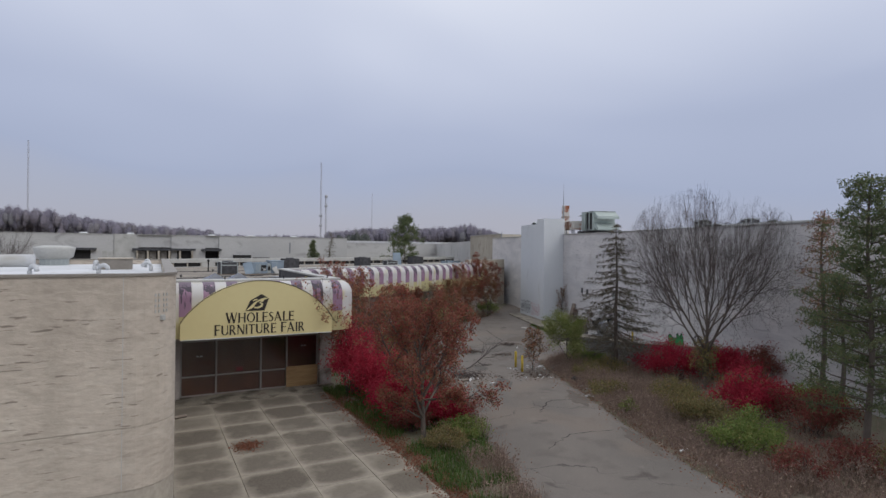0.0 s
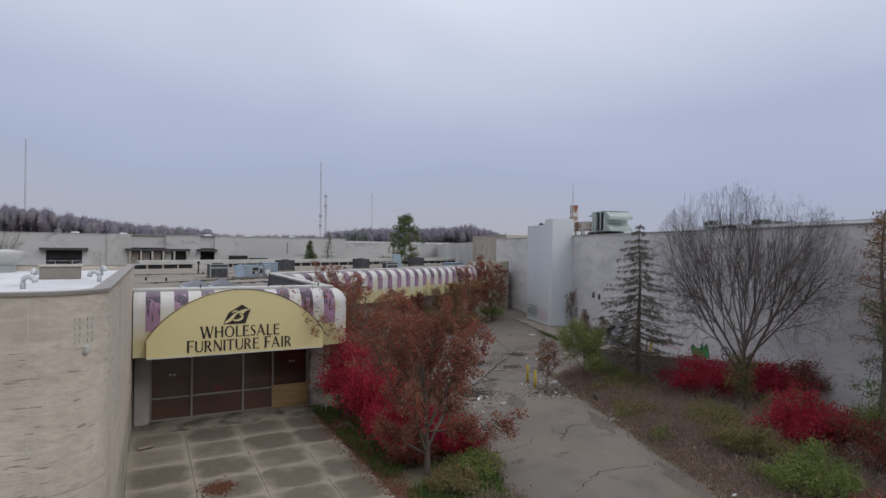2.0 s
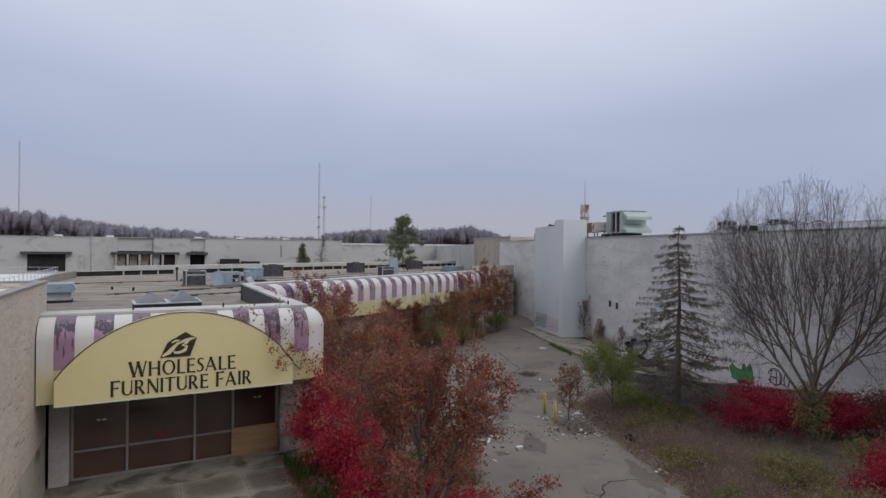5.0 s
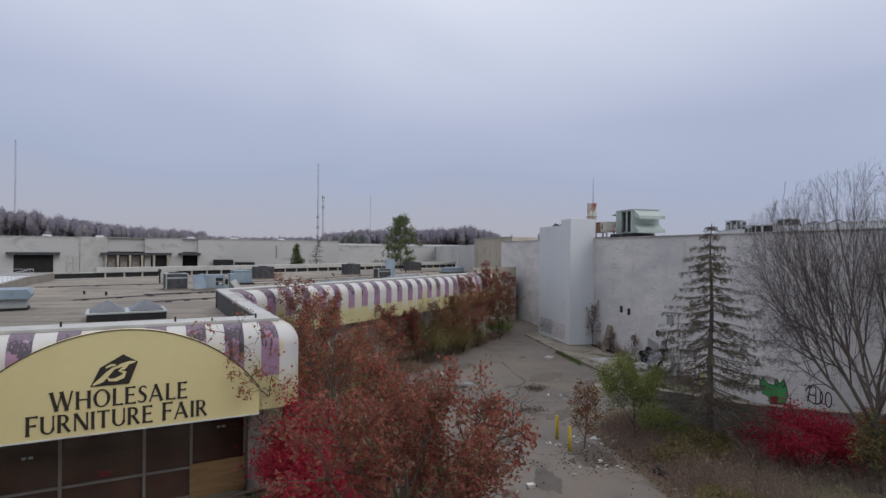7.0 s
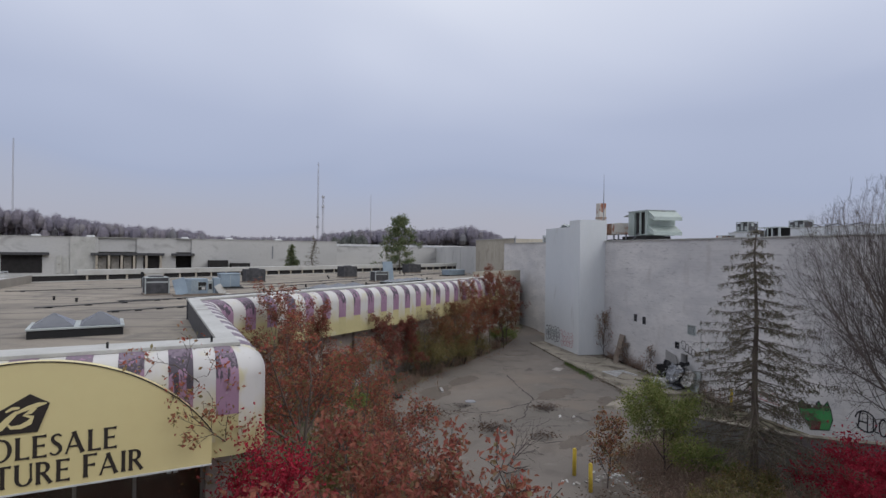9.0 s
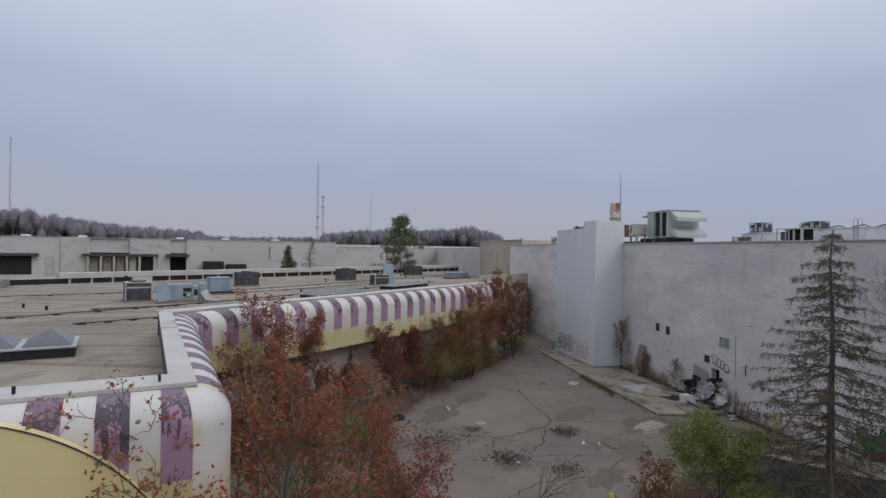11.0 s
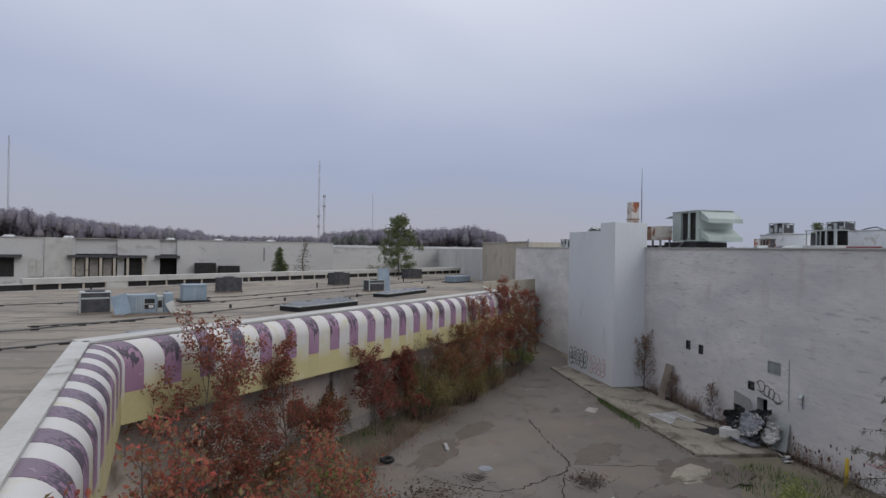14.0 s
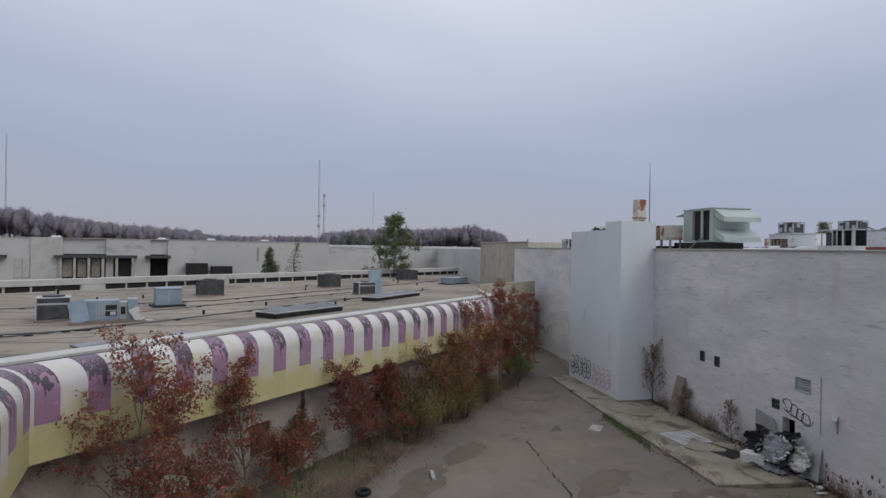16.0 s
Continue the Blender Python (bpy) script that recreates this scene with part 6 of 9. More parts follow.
for y in (-1.8, 0.6, 3.2):
    part("leg", boxes(((-0.45, y - 0.06, 0), (-0.33, y + 0.06, 1.25))), M["steel"], t)
    part("leg", boxes(((0.38, y - 0.06, 0), (0.5, y + 0.06, 1.25))), M["steel"], t)
t = thing("chimney", (54.0, 63.9, 10.1), RW, "square white steel chimney streaked with rust", "chimney")
part("stack", boxes(((-0.42, -0.42, 0), (0.42, 0.42, 5.05)), bevel=0.03), M["rust_white"], t)
part("collar", boxes(((-0.46, -0.46, 3.3), (0.46, 0.46, 3.45))), M["rust"], t)
t = thing("whip_antenna", (48.3, 57.6, 10.1), 0, "thin whip antenna on a steel pole", "antenna")
so = Soup()
so.tube([V(0, 0, 0), V(0, 0, 4.6), V(0, 0, 7.2)], [0.05, 0.045, 0.015], 6)
part("pole", so.mesh("pole", M["steel"]), None, t)
# the tall roof rises gently away from its parapet
bm = bmesh.new()
RISE = [(8.0, 10.0), (8.0, 10.11), (34.0, 11.1), (74.0, 11.1), (74.0, 10.0)]
rows = [[bm.verts.new((on_wall(s, -q).x, on_wall(s, -q).y, z)) for q, z in RISE] for s in (-50.0, 40.0)]
for i in range(5):
    j = (i + 1) % 5
    bm.faces.new((rows[0][i], rows[0][j], rows[1][j], rows[1][i]))
bm.faces.new(rows[0][::-1])
bm.faces.new(rows[1])
bmesh.ops.recalc_face_normals(bm, faces=bm.faces)
tagged(part("tall_roof_slope", bm, M["white_roof"]), "pale sloping membrane of the tall building's roof", kind="structure")


def tall_roof_z(x, y):
    q = -(Vector((x, y, 0)) - WP).dot(WN)
    return 10.1 if q < 8 else 10.11 + 0.99 * min(1.0, (q - 8) / 26)


def roof_condenser(x, y, stand, w, d, h, label):
    """Condenser in an open angle frame, raised on legs or a low stand."""
    t = thing("tall_roof_unit", (x, y, tall_roof_z(x, y)), RW + R.uniform(-4, 4), label, "air conditioner", "units on the tall roof")
    for sx in (-1, 1):
        for sy in (-1, 1):
            cx, cy = sx * (d / 2 - 0.06), sy * (w / 2 - 0.06)
            part("leg", boxes(((cx - 0.06, cy - 0.06, 0), (cx + 0.06, cy + 0.06, stand + h))), M["unit"], t)
    part("base_pan", boxes(((-d / 2 - 0.25, -w / 2 - 0.35, stand - 0.2), (d / 2 + 0.25, w / 2 + 0.35, stand)), bevel=0.02), M["unit"], t)
    part("coil", boxes(((-d / 2 + 0.14, -w / 2 + 0.14, stand), (d / 2 - 0.14, w / 2 - 0.14, stand + h * 0.82))), M["coil"], t, "dark coil block")
    part("top_cover", boxes(((-d / 2, -w / 2, stand + h - 0.1), (d / 2, w / 2, stand + h)), bevel=0.02), M["unit"], t)
    for sy in (-0.27, 0.27):
        so = Soup()
        so.tube([V(0, sy * w, stand + h * 0.5), V(0, sy * w, stand + h * 0.9)], [d * 0.3] * 2, 12)
        part("fan_housing", so.mesh("fan_housing", M["unit"]), None, t)
    for sy in (-1, 0, 1):
        part("panel", boxes(((-d / 2 + 0.02, sy * w * 0.32 - w * 0.1, stand + h * 0.08), (-d / 2 + 0.06, sy * w * 0.32 + w * 0.1, stand + h * (0.5 if sy else 0.85))), bevel=0.01), M["unit"], t)
    return t


roof_condenser(108.3, 82.0, 2.75, 3.2, 2.2, 1.75, "weathered grey condenser unit on a pale roof house")
roof_condenser(118.6, 77.9, 3.4, 3.6, 2.2, 1.6, "weathered grey condenser unit raised above the white roof")
roof_condenser(56.0, 75.5, 0.35, 1.8, 1.4, 1.25, "small grey condenser unit beside the tower")
ph = thing("roof_house", (108.3, 82.0, 11.1), RW, "low pale roof house on the tall building", "roof house")
part("body", boxes(((-1.6, -6.5, 0), (6.0, 3.0, 2.45)), bevel=0.05), M["white_roof"], ph)
part("edge_trim", boxes(((-1.68, -6.58, 2.45), (6.08, 3.08, 2.53))), M["cap"], ph, "pale edge trim")
# rusty open-sided box, and a long open shed of dark bays
t = thing("rusty_roof_unit", (86.6, 71.6, tall_roof_z(86.6, 71.6)), RW, "rusted steel roof unit with open dark sides", "roof unit")
part("back_panel", boxes(((0.9, -1.4, 0.1), (1.0, 1.4, 1.25))), M["rust_white"], t)
part("side_panel", boxes(((-0.1, 0.4, 0.1), (0.0, 1.4, 1.25)), bevel=0.01), M["rust_white"], t)
part("core", boxes(((0.1, -1.3, 0.1), (0.8, 0.4, 1.1))), M["coil"], t, "dark core")
part("top_sheet", boxes(((-0.12, -1.45, 1.25), (1.02, 1.45, 1.31))), M["unit"], t)
for y in (-1.35, -0.75, -0.15):
    part("post", boxes(((-0.1, y - 0.05, 0), (0.0, y + 0.05, 1.25))), M["rust"], t)
part("skid", boxes(((-0.2, -1.5, 0), (1.1, 1.5, 0.1))), M["steel"], t)
t = thing("open_roof_shed", (80.9, 61.1, tall_roof_z(80.9, 61.1)), RW, "open steel roof shed with dark bays", "roof shed")
part("curb", boxes(((-0.2, -2.2, 0), (1.9, 2.2, 0.4))), M["cap"], t, "pale curb")
part("back_panel", boxes(((1.6, -2.0, 0.4), (1.7, 2.0, 2.1))), M["dark"], t)
part("top_sheet", boxes(((-0.1, -2.1, 2.1), (1.75, 2.1, 2.2))), M["unit"], t)
for y, wide in ((-1.98, 0.35), (-0.75, 0.16), (0.0, 0.09), (0.55, 0.09), (1.93, 0.1)):
    part("post", boxes(((0.0, y - wide / 2, 0.4), (0.1, y + wide / 2, 2.1))), M["unit"], t)
for y0, y1 in ((0.65, 1.8), (-0.6, -0.1)):
    part("bay_panel", boxes(((0.5, y0, 0.4), (0.56, y1, 1.8))), M["coil"], t, "dark panel set back in a bay")
for k, (x, y, w) in enumerate(((83.6, 67.0, 1.6), (83.0, 65.4, 2.2), (82.6, 69.0, 1.2))):
    ob = part("loose_sheet", boxes(((-0.5, -w / 2, 0), (0.5, w / 2, 0.05)), bevel=0.01), M["unit" if k else "coil"])
    ob.matrix_world = pose(x, y, tall_roof_z(x, y) + 0.2, 0, -14 - 4 * k, RW + 20 * k)
    tagged(ob, "bent loose steel sheet lying on the tall roof", "sheet metal", "loose sheets on the tall roof")
# raised white roof at the near end of the tall roof, with a ladder
ph = thing("raised_roof_block", (85.95, 61.7, 11.1), RW, "low white raised block on the tall roof", "roof block")
part("block", boxes(((0, -34, 0), (22, 0.0, 2.05)), bevel=0.05), M["white_roof"], ph)
part("edge_trim", boxes(((-0.08, -34.1, 2.05), (22, 0.08, 2.15))), M["cap"], ph, "pale edge trim")
so = Soup()
so.tube([V(1.0, 0.5 - 1.1 * i, 2.35 + 0.16 * math.sin(i * 2.1) * (i % 3)) for i in range(12)], [0.07] * 12, 6)
part("pipe", so.mesh("pipe", M["coil"]), None, ph, "dark sagging pipe along the roof edge")
st = on_wall(8.0, -30.0)
t = thing("red_timber", (st.x, st.y, tall_roof_z(st.x, st.y)), RW, "faded red beam lying on the tall roof", "beam")
part("beam", boxes(((-0.15, -1.9, 0.0), (0.15, 1.9, 0.3)), bevel=0.03), M["ink_red"], t)
ld = thing("roof_ladder", (83.85, 54.95, 11.1), RW, "steel ladder up the raised roof", "ladder")
for y in (-0.3, 0.3):
    so = Soup()
    so.tube([V(0, y, 0), V(0, y, 3.0), V(0.15, y, 3.22), V(0.42, y, 3.22), V(0.6, y, 3.0), V(0.6, y, 2.05)], [0.035] * 6, 5)
    part("side_rail", so.mesh("side_rail", M["steel"]), None, ld)
for k in range(6):
    so = Soup()
    so.tube([V(0, -0.3, 0.35 + 0.36 * k), V(0, 0.3, 0.35 + 0.36 * k)], [0.022] * 2, 5)
    part("rung", so.mesh("rung", M["steel"]), None, ld)
# ---- trees and shrubs ----


def grow(rnd, segs, tips, p, d, length, radius, level, cfg):
    """One branch with its side branches. cfg per level: (count, length share, angle, first share, lift, wander)."""
    steps = 5 if level < 2 else 3
    pts, radii = [p.copy()], [radius]
    last = level >= len(cfg) - 1
    wander = cfg[level][5]
    lift = cfg[level][4]
    d = d.normalized()
    dirs = [d.copy()]
    for i in range(steps):
        d = (d + Vector((rnd.gauss(0, wander), rnd.gauss(0, wander), rnd.gauss(0, wander) + lift))).normalized()
        p = p + d * (length / steps)
        pts.append(p.copy())
        dirs.append(d.copy())
        radii.append(max(radius * (1 - 0.75 * (i + 1) / steps), 0.006))
    segs.append((level, pts, radii))
    if last:
        tips.append((pts, dirs))
        return
    count, share, angle, first = cfg[level][:4]
    turn = rnd.uniform(0, 6.28)
    for k in range(count):
        f = first + (1 - first) * (k + rnd.uniform(0.2, 0.9)) / count
        q = min(f * steps, steps - 0.001)
        i = int(q)
        at = pts[i].lerp(pts[i + 1], q - i)
        base = dirs[i]
        turn += 2.4 + rnd.uniform(-0.5, 0.5)
        side = base.cross(Vector((math.cos(turn), math.sin(turn), 0.3))).normalized()
        ang = radians(angle * rnd.uniform(0.75, 1.25) * (1.3 - 0.6 * f if level == 0 else 1))
        nd = base * math.cos(ang) + side * math.sin(ang)
        rad = radii[i] * (cfg[level][6] if len(cfg[level]) > 6 else 0.62 if level < 2 else 0.55)
        grow(rnd, segs, tips, at, nd, length * share * rnd.uniform(0.75, 1.15) * (1.15 - 0.4 * f), rad, level + 1, cfg)


SIDES = (9, 6, 5, 4, 3, 3, 3)


def wood_mesh(segs, material, name="trunk"):
    so = Soup()
    for level, pts, radii in segs:
        so.tube(pts, radii, SIDES[min(level, 6)], False)
    return so.mesh(name, material, True)


def leaf_mesh(tips, rnd, per, size, spread, material, name="crown", flat=0.0, slim=0.6, keep=None):
    so = Soup()
    for pts, dirs in tips:
        full = per * (0.12 if rnd.random() < 0.33 else rnd.uniform(0.8, 1.9))
        for _ in range(int(full) + (1 if rnd.random() < full % 1 else 0)):
            q = (len(pts) - 1.001) * rnd.random() ** 0.6
            i = int(q)
            p = pts[i].lerp(pts[i + 1], q - i) + Vector((rnd.gauss(0, spread), rnd.gauss(0, spread), rnd.gauss(0, spread)))
            if keep and not keep(p):
                continue
            so.leaf(p, size * rnd.uniform(0.6, 1.3), rnd, flat, slim)
    return so.mesh(name, material)


def fit_size(segs, tips, height, width):
    """Scales grown wood to a total height and crown width."""
    pts_all = [p for _, pts, _ in segs for p in pts]
    zmax = sorted(p.z for p in pts_all)[int(len(pts_all) * 0.985)]
    rad = sorted(math.hypot(p.x, p.y) for p in pts_all)[int(len(pts_all) * 0.94)]
    kz, kr = height / zmax, width / 2 / rad
    done = set()
    for group_ in ([pts for _, pts, _ in segs], [pts for pts, _ in tips]):
        for pts in group_:
            if id(pts) in done:
                continue
            done.add(id(pts))
            for p in pts:
                f = min(1.0, max(0.0, p.z / (0.12 * zmax)))
                p.x, p.y, p.z = p.x * (1 + (kr - 1) * f), p.y * (1 + (kr - 1) * f), p.z * kz


def broadleaf(loc, height, width, cfg, seed, bark, leaf, per, size, spread, label, trunk_r=0.11, lean=(0, 0), category="tree", group="", name="maple_tree", extra=(), rise=0.6, dome=False, apart=1.0):
    rnd = random.Random(seed)
    segs, tips = [], []
    grow(rnd, segs, tips, Vector((0, 0, -0.1)), Vector((lean[0], lean[1], 1)), height * rise, trunk_r, 0, cfg)
    fit_size(segs, tips, height * (1.22 if dome else 1), width * (1.25 if dome else 1))
    if dome:
        # wood that would reach past a rounded outline ends there
        def inside(p):
            return p.z < height * 0.25 or (p.x / (width * 0.5)) ** 2 + (p.y / (width * 0.5)) ** 2 + ((p.z - height * 0.47) / (height * 0.53)) ** 2 < 1 + 0.12 * noise.noise(p * 0.9)
        kept = []
        for lev, pts, radii in segs:
            m = 0
            while m < len(pts) and inside(pts[m]):
                m += 1
            if m >= 2:
                slim = [r * min(1.0, max(0.45, 1.25 - 0.9 * ((p.x / (width * 0.5)) ** 2 + (p.y / (width * 0.5)) ** 2 + ((p.z - height * 0.3) / (height * 0.7)) ** 2))) for p, r in zip(pts[:m], radii[:m])]
                kept.append((lev, pts[:m], slim))
        segs = kept
    # reaching limbs that stand apart from the crown: start height, end point
    trunk = segs[0][1]
    for z0, end in extra:
        p = min(trunk, key=lambda q: abs(q.z - z0)).copy()
        d = Vector(end) - p
        grow(rnd, segs, tips, p, d, d.length, trunk_r * 0.4, 1, cfg[:1] + [(int(16 * apart), 0.2, 48, 0.35, 0.03, 0.03)] + cfg[2:])
    t = thing(name, (loc[0], loc[1], ground_z(loc[0], loc[1]) if loc[1] < 100 else loc[2]), 0 if extra else rnd.uniform(0, 360), label, category, group)
    part("trunk", wood_mesh([q for q in segs if q[0] == 0], M[bark]), None, t)
    for q in segs:
        if q[0] == 1:
            part("limb", wood_mesh([q], M[bark], "limb"), None, t)
    tagged(part("twig_mass", wood_mesh([q for q in segs if q[0] > 1], M["twig"] if bark != "bark_pale" else M["bark"], "twig_mass"), None, t), kind="stuff")
    if per:
        part("crown", leaf_mesh(tips, rnd, per, size, spread, M[leaf]), None, t)
    return t


MAPLE = [(11, 0.85, 34, 0.14, 0.05, 0.04), (13, 0.2, 42, 0.22, 0.12, 0.07), (4, 0.55, 42, 0.2, 0.06, 0.15), (0, 0, 0, 0, 0.02, 0.2)]
OPEN = [(9, 0.8, 40, 0.16, 0.04, 0.05), (9, 0.22, 44, 0.3, 0.10, 0.09), (4, 0.5, 42, 0.2, 0.05, 0.15), (0, 0, 0, 0, 0.02, 0.2)]
SLIM = [(13, 0.42, 42, 0.2, 0.06, 0.05), (6, 0.42, 40, 0.2, 0.10, 0.10), (4, 0.5, 42, 0.25, 0.05, 0.16), (0, 0, 0, 0, 0.0, 0.2)]
BARE = [(13, 3.2, 58, 0.42, 0.03, 0.03, 0.5), (14, 0.42, 27, 0.2, 0.03, 0.05, 0.52), (8, 0.5, 27, 0.15, 0.03, 0.06, 0.6), (5, 0.55, 30, 0.15, 0.02, 0.08), (3, 0.6, 32, 0.25, 0.02, 0.10), (0, 0, 0, 0, 0.02, 0.10)]

# russet maple in the bed by the plaza
broadleaf((11.4, 23.5, 0), 6.7, 4.4, MAPLE, 11, "bark", "maple_leaf", 24, 0.115, 0.11, "russet maple tree with thinning autumn leaves", 0.13, (0.02, 0.02),
          extra=((1.3, (3.7, -0.5, 1.3)), (2.0, (1.35, -1.5, 5.6)), (1.2, (-2.2, -0.4, 2.0)), (1.4, (1.2, -1.6, 2.0))), apart=0.8)
# rust-red tree by the corner of the canopy
broadleaf((12.4, 34.6, 0), 7.2, 4.4, OPEN, 23, "bark", "rust_leaf", 9, 0.13, 0.13, "thin rust and olive tree beside the canopy corner", 0.10, (-0.01, -0.02),
          extra=((2.6, (-4.0, -3.3, 6.0)), (2.2, (-3.8, -3.3, 5.0))), apart=0.9)
# young trees in the bed along the brown wall
YOUNG = [((13.9, 47.5, -0.2), 7.9, 3.8, 31, "maple_leaf", 13, "tall thin tree with rusty leaves beside the canopy"),
         ((14.7, 47.4, -0.2), 6.8, 3.4, 45, "maple_leaf", 12, "tall thin tree with few rusty leaves beside the canopy"),
         ((18.1, 50.5, -0.3), 6.5, 2.5, 32, "maple_leaf", 11, "slim young red maple with broad low branches"),
         ((16.2, 49.2, -0.25), 3.4, 2.6, 46, "dull_red_leaf", 6, "low red sapling beside the wall"),
         ((19.8, 51.6, -0.3), 2.8, 2.4, 47, "maple_leaf", 9, "low red sapling beside the wall"),
         ((15.7, 37.2, -0.1), 6.0, 3.4, 37, "rust_leaf", 7, "young red maple in the bed"),
         ((14.0, 36.0, 0), 5.0, 2.8, 38, "rust_leaf", 5, "young rust-red tree in the bed"),
         ((17.2, 40.2, -0.2), 4.2, 2.2, 48, "maple_leaf", 7, "low young red maple in the bed"),
         ((12.6, 42.6, -0.1), 4.2, 2.0, 49, "maple_leaf", 8, "low young red maple beside the return wall"),
         ((23.7, 53.8, -0.35), 5.2, 3.2, 33, "dull_red_leaf", 15, "young dark red tree beside the wall"),
         ((25.7, 54.8, -0.35), 4.6, 2.8, 34, "dull_red_leaf", 22, "young dark red tree beside the wall"),
         ((27.9, 56.0, -0.4), 5.6, 2.4, 44, "dead_stem", 1, "pale bare young tree beside the canopy"),
         ((33.0, 59.0, -0.4), 7.2, 3.2, 35, "rust_leaf", 15, "young rust-brown tree beside the canopy"),
         ((31.4, 57.8, -0.4), 5.4, 3.2, 39, "brown_leaf", 16, "young russet tree beside the canopy"),
         ((29.4, 56.6, -0.4), 5.0, 3.2, 63, "brown_leaf", 14, "rust-brown young tree beside the canopy"),
         ((35.0, 60.2, -0.4), 6.0, 3.2, 64, "rust_leaf", 12, "rust-red young tree beside the canopy"),
         ((37.7, 61.8, -0.4), 8.3, 3.6, 36, "maple_leaf", 20, "russet tree at the far end of the canopy"),
         ((40.2, 63.0, -0.4), 7.4, 4.2, 40, "brown_leaf", 20, "rust-brown tree at the far end of the canopy"),
         ((41.9, 65.0, -0.4), 7.0, 4.0, 41, "dull_red_leaf", 18, "dark red tree at the far end of the canopy"),
         ((15.3, 47.2, -0.2), 2.8, 2.0, 56, "maple_leaf", 6, "low red sapling beside the wall"),
         ((20.9, 53.2, -0.3), 3.0, 2.2, 57, "brown_leaf", 6, "low rusty sapling beside the wall"),
         ((16.9, 48.0, -0.3), 2.2, 1.8, 58, "brown_leaf", 6, "low rusty sapling beside the wall"),
         ((13.5, 29.8, 0), 4.6, 2.6, 42, "maple_leaf", 7, "slim young red maple in the bed"),
         ((15.4, 33.4, 0), 4.4, 2.6, 43, "maple_leaf", 7, "slim young red maple in the bed")]
for loc, h, wd, seed, leaf, per, label in YOUNG:
    broadleaf(loc, h, wd, SLIM, seed, "bark_pale" if leaf == "dead_stem" else "bark", leaf, per, 0.125, 0.10, label, 0.05, (R.uniform(-0.05, 0.05), R.uniform(-0.05, 0.05)), group="young trees along the canopy", name="young_tree")
# saplings by the drive and the tower
broadleaf((24.6, 32.7, -0.1), 3.1, 1.8, SLIM, 51, "twig", "brown_leaf", 4, 0.12, 0.1, "thin sapling with a few rusty leaves", 0.035, name="sapling")
broadleaf((27.5, 32.3, -0.1), 4.0, 3.4, OPEN, 52, "twig", "lime_leaf", 34, 0.10, 0.18, "yellow-green sapling among weeds", 0.05, name="sapling")
broadleaf((45.9, 54.9, -0.3), 4.6, 1.6, SLIM, 53, "twig", "brown_leaf", 2, 0.13, 0.1, "bare sapling growing against the painted wall", 0.04, name="sapling")
broadleaf((45.0, 51.6, -0.3), 2.2, 1.2, SLIM, 54, "twig", "dead_stem", 2, 0.1, 0.1, "dead weeds against the painted wall", 0.025, name="dead_weed", category="weed")
broadleaf((43.9, 47.4, -0.3), 2.6, 1.0, SLIM, 55, "twig", "brown_leaf", 1, 0.1, 0.1, "bare sapling growing against the painted wall", 0.025, name="sapling")
# large bare tree before the tall wall
broadleaf((31.7, 23.9, 0.1), 13.2, 11.8, BARE, 61, "bark", "brown_leaf", 0, 0.1, 0.1, "large bare spreading tree with fine dark twigs", 0.23, (0.02, 0.0), name="bare_tree", rise=0.19, dome=True)
broadleaf((31.7, 24.0, 0.1), 3.0, 1.6, SLIM, 62, "twig", "olive_leaf", 6, 0.12, 0.16, "yellow-leaved vine round the bare tree's trunk", 0.04, name="climbing_vine", category="vine")


